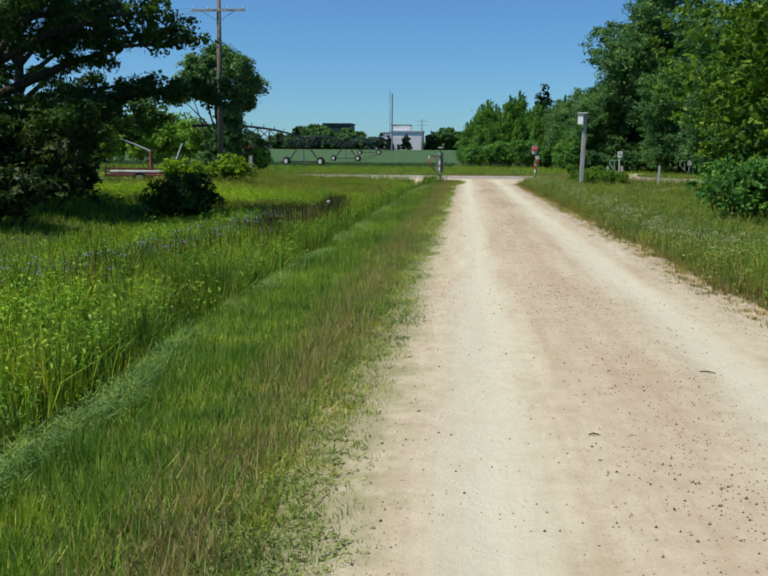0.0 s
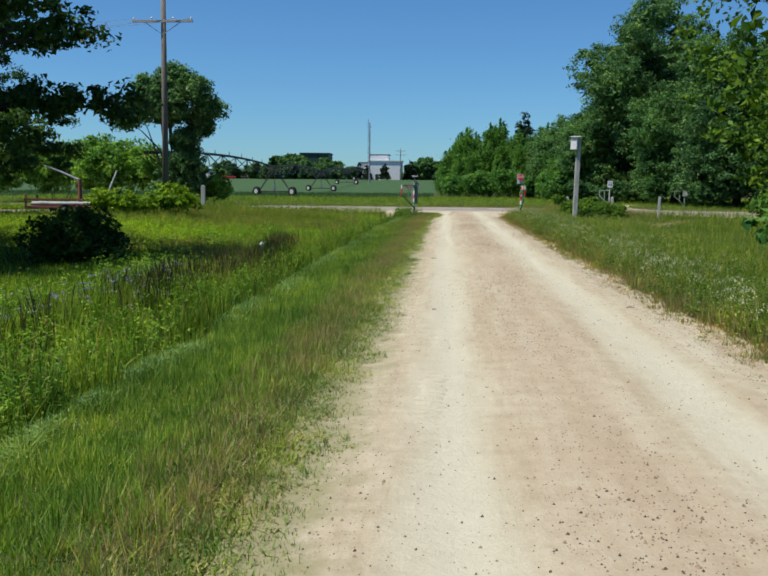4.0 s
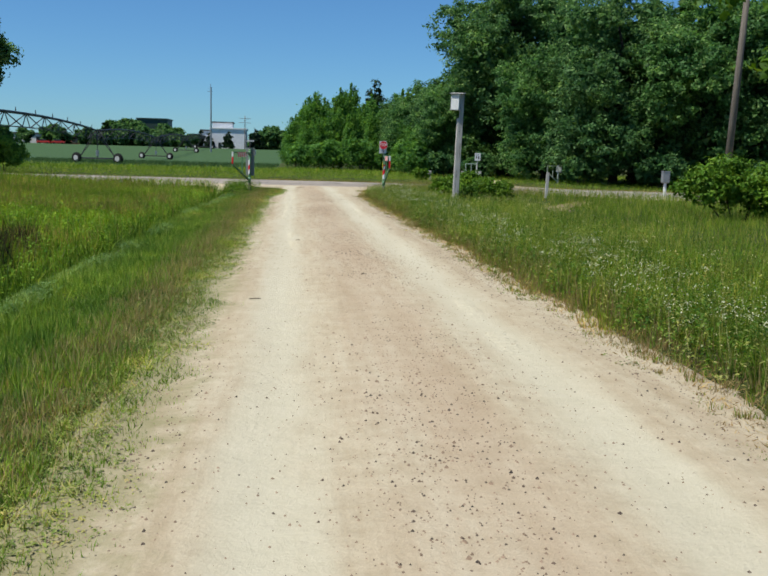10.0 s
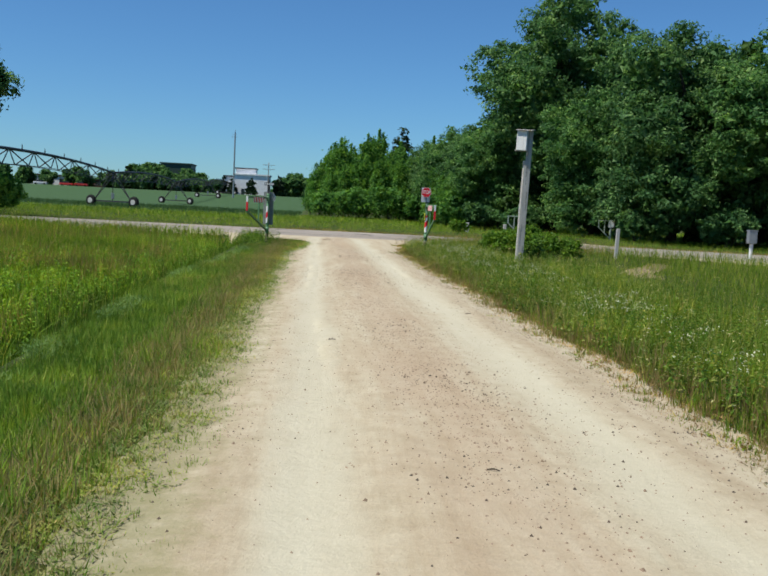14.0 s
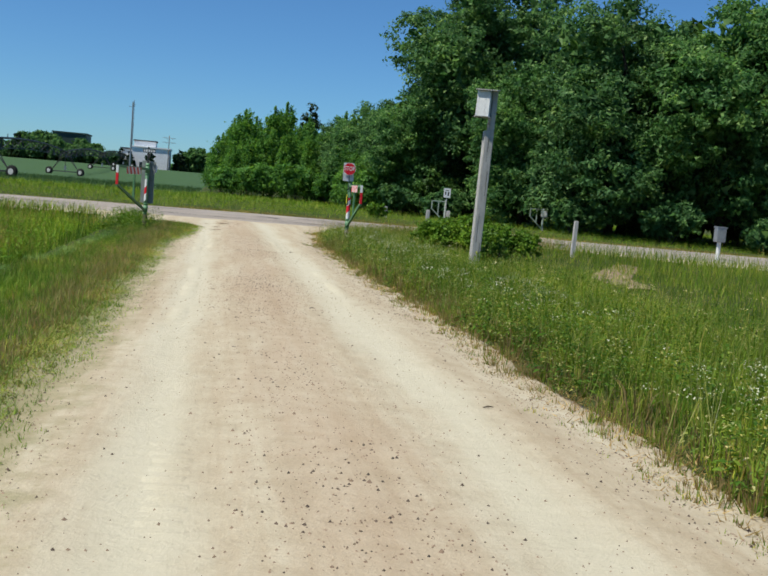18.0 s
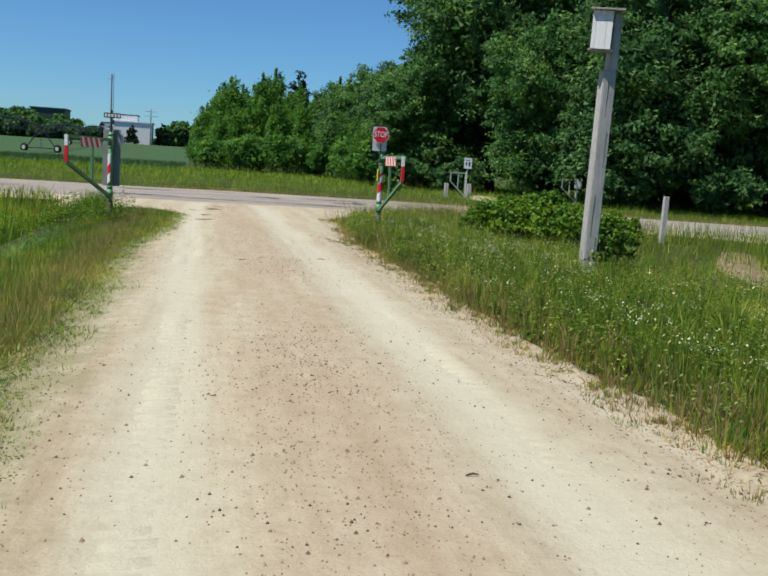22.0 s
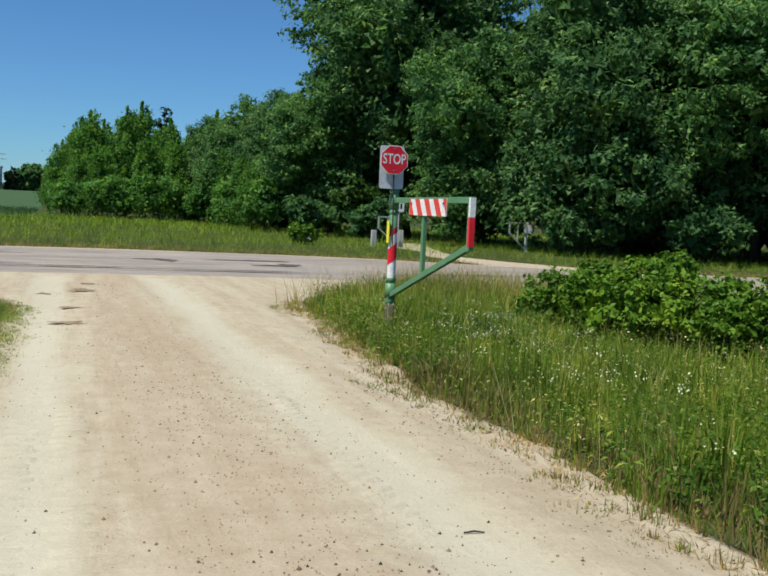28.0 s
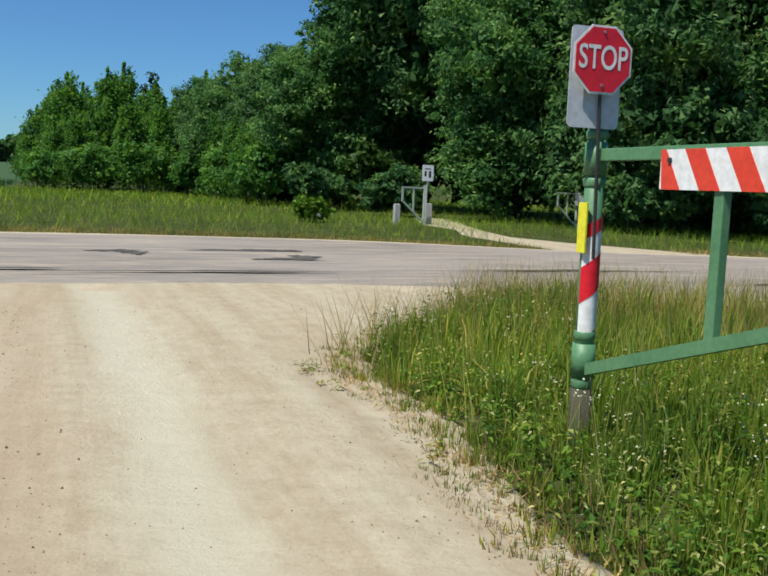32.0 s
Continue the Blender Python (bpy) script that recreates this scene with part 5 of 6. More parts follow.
# near tree and shrubs on the verge side
place(broad_tree("ash_tree", 8.4, 3.7, 0.7, 34000, 0.115, ASHLEAF, 31, "leafy green tree overhanging the verge", 22, 0.16, clump=44, cl_spread=0.34), 9.7, 24.4)
shrub("verge_shrub", 6.35, 21.9, 3.2, 2.4, 1.75, 5200, 0.10, YOUNGLEAF, 33, "low grey-green shrub under the tree")
shrub("verge_shrub", 8.6, 20.8, 3.2, 2.4, 1.8, 4200, 0.10, YOUNGLEAF, 34, "low grey-green shrub under the tree")
shrub("gate_bush", 7.0, 53.4, 2.8, 2.2, 1.12, 11000, 0.065, VINELEAF, 35, "rounded green vine-covered bush by the gate")
shrub("gate_bush", 8.3, 51.8, 2.0, 1.8, 0.95, 7000, 0.065, VINELEAF, 36, "rounded green vine-covered bush by the gate")
shrub("weed_clump", 6.5, 47.25, 0.9, 0.8, 0.8, 900, 0.06, VERGEWEED, 39, "leafy green weeds at the foot of the grey post", 6)
shrub("creeper_mound", 14.6, 43.6, 4.8, 3.2, 2.1, 10000, 0.11, VINELEAF, 37, "sprawling green creeper mound below the utility pole")
shrub("roadside_bush", 9.0, 76.0, 1.3, 1.1, 0.9, 900, 0.12, VINELEAF, 38, "small green bush beyond the cross road")
for k, (x, y, w, h) in enumerate([(19.5, 74.5, 3, 1.3), (23.5, 72.0, 3.5, 1.6), (28.0, 69.5, 3.5, 1.5), (33.0, 66.5, 4, 1.6), (38, 63, 4, 1.6), (14.5, 83, 3, 1.5), (12.8, 88, 3, 1.4)]):
    shrub("undergrowth", x, y, w, 2.2, h * 1.5, 3200, 0.2, TREELEAF, 50 + k, "shaded green undergrowth along the woods")

for k, (x, y, w, h) in enumerate([(1.6, 119, 3.6, 2.6), (4.6, 116, 4.0, 3.0), (7.6, 113, 4.0, 3.2), (10.2, 109, 3.8, 3.0), (11.0, 101, 3.4, 2.8), (11.6, 93, 3.2, 2.6)]):
    shrub("poplar_thicket", x, y, w, 2.6, h * 1.35, 3400, 0.2, YOUNGLEAF, 250 + k, "bright green young growth below the poplars", 11)
# thicket behind, its leaves coloured dark to stand in for the woods' shade
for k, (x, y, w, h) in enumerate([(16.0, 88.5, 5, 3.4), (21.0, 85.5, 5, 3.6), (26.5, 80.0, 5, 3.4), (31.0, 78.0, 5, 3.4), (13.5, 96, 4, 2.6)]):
    shrub("thicket", x, y, w, 3.0, h, 2600, 0.26, OAKSHADELEAF, 150 + k, "thicket closing the woods behind the trees, shade put into its dark leaf colour")

# the side with the ditch: oak, tree by the pole, bushes
oak = empty("oak_tree", Matrix(), "large dark oak with spreading drooping branches", "tree")
ro = random.Random(41)
OAK_LIMBS = []
for k in range(26):
    a = k * 2.4 + ro.uniform(-0.4, 0.4)
    z0 = 1.6 + 7.5 * (k / 25) + ro.uniform(-0.3, 0.3)
    reach = 6.6 * (1 - 0.55 * (k / 25) ** 2) * ro.uniform(0.75, 1.05)
    OAK_LIMBS.append((z0, Vector((math.cos(a) * reach, math.sin(a) * reach, z0 + ro.uniform(-0.4, 2.2) + 2.2 * (k / 25)))))
OAK_LIMBS += [(2.6, Vector((7.3, 0.4, 3.3))), (3.2, Vector((6.6, -0.3, 4.9))), (4.2, Vector((6.2, -1.3, 5.6))), (2.0, Vector((5.2, -1.6, 2.6))), (1.8, Vector((4.2, -3.0, 2.4))), (1.7, Vector((2.0, -4.6, 2.2)))]
tube_pts = [(0, 0, -0.3), (0.1, 0.0, 1.4), (-0.15, 0.1, 4.0), (0.1, -0.1, 7.5), (0, 0, 11.0)]
part("trunk", tube(bmesh.new(), tube_pts, [0.6, 0.44, 0.36, 0.22, 0.06], 12), BARK, oak, smooth=True)
cs, rs = [(0, 0, 12.0), (0.8, 0.5, 10.6), (-1.0, -0.4, 10.4)], [1.5, 1.8, 1.8]
for z0, tip in OAK_LIMBS:
    a = Vector((0, 0, z0))
    m1, m2 = a.lerp(tip, 0.35) + Vector((0, 0, 0.35)), a.lerp(tip, 0.7) + Vector((ro.uniform(-0.3, 0.3), ro.uniform(-0.3, 0.3), 0.3))
    part("limb", tube(bmesh.new(), [a, m1, m2, tip], [0.17, 0.11, 0.06, 0.015], 7), BARK, oak, smooth=True)
    for u, rad in ((1.0, 0.62), (0.84, 0.72), (0.66, 0.78), (0.45, 0.8)):
        q = (m2.lerp(tip, (u - 0.7) / 0.3) if u > 0.7 else m1.lerp(m2, (u - 0.35) / 0.35))
        cs.append(tuple(q + Vector((ro.uniform(-0.5, 0.5), ro.uniform(-0.5, 0.5), ro.uniform(-0.25, 0.25)))))
        rs.append(rad * ro.uniform(0.75, 1.2))
leaf_cloud("crown", cs, rs, 84000, 0.115, OAKSHADELEAF, oak, seed=41, flat=0.55, clump=60, spread=0.34, core=24, simple=True)
place(oak, -14.3, 27.0)
again(oak, -23.6, 47.5, 0.95, 0.6, "dark spreading oak behind the parked trailer")
pole_tree = empty("box_elder", Matrix(), "dark round-headed tree wrapped in vines behind the pole", "tree")
elder_lobes = [(-2.4, 0.2, 6.9, 1.15), (-1.3, -0.6, 8.2, 1.2), (0.3, 0.3, 9.0, 1.15), (1.6, -0.2, 8.2, 1.25), (2.5, 0.4, 6.9, 1.15), (-3.2, 0.0, 6.1, 0.8), (1.7, 0.8, 5.7, 1.0), (0.2, -0.9, 6.9, 1.2), (-0.6, 1.2, 6.6, 1.1), (0.9, 0.0, 4.6, 1.0), (1.2, -0.3, 3.2, 1.1), (0.8, 0.2, 1.9, 1.3), (-0.4, 0.1, 0.9, 1.2), (-0.2, 0.0, 2.6, 0.8)]
leaf_cloud("crown", [q[:3] for q in elder_lobes], [q[3] for q in elder_lobes], 30000, 0.19, TREELEAF, pole_tree, seed=43, clump=40, spread=0.48, core=10, simple=True)
limbs(pole_tree, 9.5, 0.22, [q[:3] for q in elder_lobes[:9]], 43)
place(pole_tree, -19.2, 70.5)
shrub("dark_bush", -8.1, 27.0, 2.1, 1.9, 1.6, 7000, 0.085, OAKSHADELEAF, 44, "dark dense bush in the meadow")
# understory: the shade below the oak is painted with dark leaf colours
for k, (x, y, w, h, mat) in enumerate([(-12.6, 27.5, 3.0, 3.2, OAKSHADELEAF), (-14.8, 30.5, 3.4, 3.0, OAKSHADELEAF), (-11.6, 24.0, 3.2, 2.6, SHADELEAF), (-10.6, 20.4, 2.6, 1.5, SHADELEAF), (-13.6, 26.0, 3.4, 4.0, OAKSHADELEAF), (-17.0, 31.5, 4.0, 4.2, OAKSHADELEAF), (-20.5, 36.0, 4.0, 4.0, OAKSHADELEAF)]):
    shrub("understory_shrub", x, y, w, w * 0.8, h, 3600, 0.14, mat, 60 + k, "shrub below the oak, shade put into its dark leaf colour")
for k, (x, y, w, h) in enumerate([(-13.6, 44.0, 2.0, 1.5), (-12.5, 45.0, 1.9, 1.3), (-11.6, 46.0, 1.9, 1.85)]):
    shrub("lime_bush", x, y, w, w * 0.8, h, 2600, 0.12, LIMELEAF, 70 + k, "bright yellow-green leafy bush in the meadow")
hedge = shrub("hedge_bush", -24.0, 73.0, 6.0, 4.0, 5.0, 7000, 0.26, HEDGELEAF, 80, "tall green hedgerow bush beyond the driveway", 14, 26)
for k, (x, y, s) in enumerate([(-29, 73.5, 0.95), (-34, 72, 1.0), (-39, 70, 1.05), (-21.0, 76, 0.8), (-44, 68, 1.1), (-27, 78, 1.15), (-16.6, 72.5, 0.5)]):
    again(hedge, x, y, s, k * 1.3)

# ---------- gates, signs and posts ----------
def octagon(r):
    return [(r * math.cos(radians(22.5 + 45 * k)), r * math.sin(radians(22.5 + 45 * k))) for k in range(8)]


def rounded(w, h, c, n=4):
    pts = []
    for cx_, cz_, a0 in ((w / 2 - c, h / 2 - c, 0), (-w / 2 + c, h / 2 - c, 90), (-w / 2 + c, -h / 2 + c, 180), (w / 2 - c, -h / 2 + c, 270)):
        pts += [(cx_ + c * math.cos(radians(a0 + 90 * k / n)), cz_ + c * math.sin(radians(a0 + 90 * k / n))) for k in range(n + 1)]
    return pts


def half_sleeve(bm, r, z0, z1, a0, a1, steps=10, slant=0.0):
    """Tape wrapped round part of a post, with slanted ends."""
    rows = []
    for k in range(steps + 1):
        a = radians(a0 + (a1 - a0) * k / steps)
        s = slant * (k / steps - 0.5)
        rows.append((bm.verts.new((r * math.cos(a), r * math.sin(a), z0 + s)), bm.verts.new((r * math.cos(a), r * math.sin(a), z1 + s))))
    for p, q in zip(rows, rows[1:]):
        bm.faces.new((p[0], q[0], q[1], p[1]))
    return bm


def striped_panel(parent, m, w, h, n, lean, name="striped_panel"):
    """A sheet with slanting red and white bands, each band a thin plate of its own."""
    panel = part(name, prism(bmesh.new(), rounded(w, h, 0.01, 2), 0.006, m), SIGNWHITE, parent, "red and white slanting striped panel")
    step = w / n
    for k in range(-1, n + 2):
        x0, x1 = -w / 2 + (k - 0.36) * step, -w / 2 + (k + 0.14) * step
        lo = [max(-w / 2, min(w / 2, v)) for v in (x0 + lean, x1 + lean)]
        hi = [max(-w / 2, min(w / 2, v)) for v in (x0, x1)]
        if lo[1] - lo[0] + hi[1] - hi[0] < 0.01:
            continue
        out = [(lo[0], -h / 2), (lo[1], -h / 2), (hi[1], h / 2), (hi[0], h / 2)]
        out = [p for i, p in enumerate(out) if p not in out[:i]]
        if len(out) > 2:
            part("red_stripe", prism(bmesh.new(), out, 0.002, m @ Matrix.Translation((0, -0.0022, 0))), PANELRED, panel)
    return panel


def gate(x, y, turn, label, stop_side=1, length=2.15):
    """A swing gate standing open. In its own axes the arm runs along -y and the traffic face of its panel looks towards -x."""
    g = empty("swing_gate", Matrix.Translation((x, y, float(lie(x, y)) if abs(x) > 3.5 or x < -0.6 else 0)) @ Matrix.Rotation(turn, 4, "Z"), label, "gate", "gates at the lane's end")
    part("post_stump", tube(bmesh.new(), [(0, 0, -0.3), (0, 0, 0.36)], [0.062, 0.06], 14), DARKWOOD, g, "dark weathered post stump", True)
    post = part("post", tube(bmesh.new(), [(0, 0, 0.34), (0, 0, 1.0), (0.0, 0, 1.74)], [0.052, 0.050, 0.050], 18), GREENPAINT, g, smooth=True)
    for z, h in ((0.36, 0.05), (0.62, 0.04), (1.42, 0.04), (1.665, 0.035)):
        part("collar", tube(bmesh.new(), [(0, 0, z), (0, 0, z + 0.008), (0, 0, z + h), (0, 0, z + h + 0.008)], [0.052, 0.058, 0.058, 0.052], 18), GREENPAINT, post, smooth=True)
    part("hinge_sleeve", tube(bmesh.new(), [(0, 0, 0.42), (0, 0, 0.60)], [0.064, 0.062], 16), GREENPAINT, post, smooth=True)
    part("hinge_sleeve", tube(bmesh.new(), [(0, 0, 1.48), (0, 0, 1.65)], [0.060, 0.060], 16), GREENPAINT, post, smooth=True)
    a0, a1 = (190, 330) if stop_side > 0 else (180, 290)
    tape_z, band_z = ((0.66, 1.22), (0.86, 1.05)) if stop_side > 0 else ((0.72, 1.30), (0.90, 1.08))
    part("reflective_tape", half_sleeve(bmesh.new(), 0.0535, *tape_z, a0, a1, 10, 0.07), SIGNWHITE, post, "white reflective tape", True)
    part("reflective_band", half_sleeve(bmesh.new(), 0.0555, *band_z, a0, a1, 10, 0.10), SIGNRED, post, "red reflective band", True)
    if stop_side > 0:
        part("reflective_band", half_sleeve(bmesh.new(), 0.0555, 1.18, 1.25, a0, a1, 10, 0.07), SIGNRED, post, "red reflective band", True)
    # arm
    part("top_rail", box(bmesh.new(), 0.05, length - 0.04, 0.062, Matrix.Translation((0, -length / 2 - 0.04, 1.585)), 0.006), GREENPAINT, g)
    part("brace", beam(bmesh.new(), (0, -0.05, 0.47), (0, -length, 1.13), 0.05, 0.06), GREENPAINT, g)
    end = part("end_upright", box(bmesh.new(), 0.052, 0.06, 0.53, Matrix.Translation((0, -length, 1.353)), 0.004), GREENPAINT, g)
    part("reflective_tape", box(bmesh.new(), 0.056, 0.04, 0.19, Matrix.Translation((0, -length - 0.016, 1.515))), SIGNWHITE, end, "white reflective tape")
    part("reflective_band", box(bmesh.new(), 0.056, 0.04, 0.28, Matrix.Translation((0, -length - 0.016, 1.275))), SIGNRED, end, "red reflective band")
    part("strut", box(bmesh.new(), 0.043, 0.06, 0.83, Matrix.Translation((0.0, -0.97, 1.160)), 0.006), GREENPAINT, g)
    face = -1 if stop_side > 0 else 1
    m = Matrix.Translation((face * 0.032, -1.10, 1.508)) @ pose(0, 0, 0, 0, 0, -90 if face < 0 else 90)
    panel = striped_panel(g, m, 1.04, 0.18, 4, 0.11)
    for yy in (-0.45, 0.45):
        part("bolt", tube(bmesh.new(), [(face * 0.034, -1.10 + yy, 1.55), (face * 0.044, -1.10 + yy, 1.55)], [0.012, 0.012], 8), BLACKMETAL, panel)
    # stop sign on a backing sheet, facing the lane or away from it
    f = pose(0, 0, 0, 0, 0, 0 if stop_side > 0 else 180)
    tall_sheet, sign_z = (0.50, 2.05) if stop_side > 0 else (1.13, 1.60)
    plate_m = f @ (Matrix.Translation((-0.075, -0.075, 1.965)) if stop_side > 0 else Matrix.Translation((0.0, -0.075, 1.235)))
    part("backing_sheet", prism(bmesh.new(), rounded(0.30 if stop_side > 0 else 0.36, tall_sheet, 0.025), 0.004, plate_m @ Matrix.Translation((0, 0.012, 0))), SIGNGREY if stop_side > 0 else DULLSHEET, g, "bare grey aluminium sheet")
    sign_m = f @ Matrix.Translation((-0.062, -0.10, sign_z))
    sign = part("stop_sign", prism(bmesh.new(), octagon(0.182), 0.004, sign_m), SIGNWHITE, g, "red octagonal stop sign with a white rim")
    part("red_face", prism(bmesh.new(), octagon(0.170), 0.002, sign_m @ Matrix.Translation((0, -0.0023, 0))), SIGNRED, sign)
    words("stop_lettering", "STOP", 0.165, sign_m @ Matrix.Translation((0, -0.0042, 0.006)), SIGNWHITE, sign, "white lettering", 0.72)
    for zz in (0.135, -0.125):
        part("bolt", tube(bmesh.new(), [sign_m @ Vector((0, 0, zz)), sign_m @ Vector((0, -0.008, zz))], [0.008, 0.007], 8), GALVANISED, sign)
    part("sign_rod", tube(bmesh.new(), [f @ Vector((-0.03, -0.080, 1.05)), f @ Vector((-0.06, -0.082, sign_z + 0.05))], [0.009, 0.009], 8), BLACKMETAL, g)
    return g


g1 = gate(4.22, 53.66, 0.0, "open green steel swing gate with a stop sign")
boxed("yellow_marker", (0.012, 0.075, 0.26), Matrix.Translation((-0.068, -0.02, 1.21)), SIGNYELLOW, g1, "yellow marker plate seen edge on", 0.003)
g2 = gate(-1.30, 53.75, radians(-15), "open green steel swing gate with the grey back of a sign", -1)
# street name blades on the second gate
part("name_rod", tube(bmesh.new(), [(0, 0, 1.6), (0, 0, 2.17)], [0.024, 0.022], 10), BLACKMETAL, g2)
blade = part("name_blade", prism(bmesh.new(), rounded(0.33, 0.10, 0.015, 2), 0.006, Matrix.Rotation(radians(15), 4, "Z") @ Matrix.Translation((0.02, -0.025, 2.07))), DARKROOF, g2, "small dark street name blade with pale letters")
for k, (dx, w) in enumerate(((-0.125, 0.04), (-0.065, 0.05), (0.0, 0.045), (0.06, 0.04), (0.125, 0.05))):
    part("lettering_bar", prism(bmesh.new(), [(-w / 2, -0.03), (w / 2, -0.03), (w / 2, 0.03), (-w / 2, 0.03)], 0.002, Matrix.Rotation(radians(15), 4, "Z") @ Matrix.Translation((0.02 + dx, -0.028, 2.07))), SIGNWHITE, blade)
part("name_blade", prism(bmesh.new(), rounded(0.34, 0.09, 0.015, 2), 0.006, Matrix.Rotation(radians(98), 4, "Z") @ Matrix.Translation((0.0, -0.025, 1.94))), DARKROOF, g2, "small dark street name blade")


# nest box on a tall weathered square post
def nest_box():
    g = empty("nest_box_post", Matrix.Translation((6.03, 46.9, -0.2)), "white wooden nest box on a tall leaning grey post", "nest box")
    lean = 0.024
    bm = bmesh.new()
    w = 0.095
    for z0, z1, wx in ((-0.4, 3.05, 0.19), (3.05, 3.89, 0.115)):
        a = Vector((lean * z0 + (0.0375 if wx < 0.15 else 0), 0.012 * z0, z0))
        b = Vector((lean * z1 + (0.0375 if wx < 0.15 else 0), 0.012 * z1, z1))
        vs = [bm.verts.new(p + Vector((sx * wx / 2, sy * w, 0))) for p in (a, b) for sx, sy in ((-1, -1), (1, -1), (1, 1), (-1, 1))]
        for f in ((0, 1, 2, 3), (7, 6, 5, 4), (0, 4, 5, 1), (1, 5, 6, 2), (2, 6, 7, 3), (3, 7, 4, 0)):
            bm.faces.new([vs[i] for i in f])
    bmesh.ops.recalc_face_normals(bm, faces=bm.faces)
    bmesh.ops.bevel(bm, geom=bm.edges[:], offset=0.012, segments=2, affect="EDGES")
    part("post", bm, OLDWOOD, g)
    for k, (dx, z0, z1) in enumerate(((-0.03, 0.5, 1.3), (0.04, 1.6, 2.2), (-0.01, 2.3, 2.9), (0.05, 0.2, 0.7))):
        part("crack", box(bmesh.new(), 0.006, 0.004, z1 - z0, Matrix.Translation((lean * (z0 + z1) / 2 + dx, 0.012 * (z0 + z1) / 2 - 0.0955, (z0 + z1) / 2)) @ pose(0, 0, 0, 0, 1.4, 0)), DARKWOOD, g)
    m = Matrix.Translation((lean * 3.7 - 0.19, -0.03, 3.59)) @ pose(0, 0, 0, 0, 1.5, -24)
    body = part("box", box(bmesh.new(), 0.275, 0.26, 0.53, m, 0.006), WHITEWOOD, g, "white painted board box")
    for dx, ww in ((-0.112, 0.047), (-0.016, 0.136), (0.096, 0.080)):
        part("front_board", box(bmesh.new(), ww, 0.014, 0.52, m @ Matrix.Translation((dx, -0.137, -0.008)), 0.002), WHITEWOOD, body)
    part("floor_board", box(bmesh.new(), 0.34, 0.25, 0.018, m @ Matrix.Translation((0, 0, -0.277))), OLDWOOD, body)
    part("roof", box(bmesh.new(), 0.46, 0.38, 0.022, m @ Matrix.Translation((0.06, -0.02, 0.288)) @ pose(0, 0, 0, 6, 0, 0), 0.003), OLDWOOD, g, "weathered grey roof board")
    return g


nest_box()


def plain_post(name, x, y, h, w, label, lean=(0.0, 0.0), mat=OLDWOOD, z=None):
    bm = bmesh.new()
    tube(bm, [(0, 0, -0.3), (lean[0] * h * 0.5, lean[1] * h * 0.5, h * 0.5), (lean[0] * h, lean[1] * h, h), (lean[0] * h, lean[1] * h, h + 0.012)], [w * 0.72, w * 0.7, w * 0.68, w * 0.55], 4)
    bmesh.ops.rotate(bm, verts=bm.verts, matrix=Matrix.Rotation(radians(45), 3, "Z"))
    ob = part(name, bm, mat)
    ob.matrix_world = Matrix.Translation((x, y, float(lie(x, y)) if z is None else z))
    return tagged(ob, label, "post")


plain_post("grey_post", 11.5, 54.9, 1.12, 0.11, "short leaning grey wooden post in the grass", (0.06, 0.0))
plain_post("fence_post", -13.5, 57.6, 1.5, 0.22, "short weathered wooden post by the meadow")
for k, (x, y, h) in enumerate([(11.75, 76.1, 0.62), (12.95, 76.4, 0.66), (9.9, 78.6, 0.62)]):
    plain_post("bollard", x, y, h, 0.17, "short pale wooden bollard at the trail entrance", mat=OLDWOOD)


def small_sign(name, x, y, h, w, hh, label, turn=0.0, marks=True):
    g = empty(name, Matrix.Translation((x, y, float(lie(x, y)))) @ Matrix.Rotation(turn, 4, "Z"), label, "sign")
    part("post", tube(bmesh.new(), [(0, 0.03, -0.3), (0, 0.03, h)], [0.03, 0.03], 8), OLDWOOD, g)
    pl = part("sign_plate", prism(bmesh.new(), rounded(w, hh, 0.03, 3), 0.006, Matrix.Translation((0, -0.01, h - hh / 2))), SIGNWHITE, g, "white sign plate with small dark symbols")
    if marks:
        for dx, dz, ww, h2 in ((-0.08, -0.02, 0.07, 0.16), (0.07, -0.04, 0.08, 0.2), (0.0, 0.13, 0.2, 0.03)):
            part("symbol_bar", prism(bmesh.new(), [(-ww / 2, -h2 / 2), (ww / 2, -h2 / 2), (ww / 2, h2 / 2), (-ww / 2, h2 / 2)], 0.002, Matrix.Translation((dx, -0.0125, h - hh / 2 + dz))), BLACKMETAL, pl)
    return g


def small_gate(x, y, deep, label):
    g = empty("trail_gate", Matrix.Translation((x, y, float(lie(x, y)))), label, "gate", "gates at the trail entrance")
    w = -0.74
    part("post", tube(bmesh.new(), [(0, 0, -0.3), (0, 0, 1.24)], [0.05, 0.05], 10), PALEGREEN, g)
    part("top_rail", beam(bmesh.new(), (0, 0, 1.16), (w, deep, 1.16), 0.055), PALEGREEN, g)
    part("end_upright", beam(bmesh.new(), (w, deep, 1.18), (w, deep, 0.72), 0.055), PALEGREEN, g)
    part("brace", beam(bmesh.new(), (w, deep, 0.74), (-0.05, 0, 0.12), 0.055), PALEGREEN, g)
    part("strut", beam(bmesh.new(), (w * 0.5, deep * 0.5, 0.42), (w * 0.5, deep * 0.5, 1.14), 0.045), PALEGREEN, g)
    return g


small_sign("trail_sign", 12.67, 75.92, 1.88, 0.38, 0.50, "small white trail sign with dark symbols on a thin post")
small_gate(12.67, 76.1, 0.0, "pale green steel trail gate at the woods")
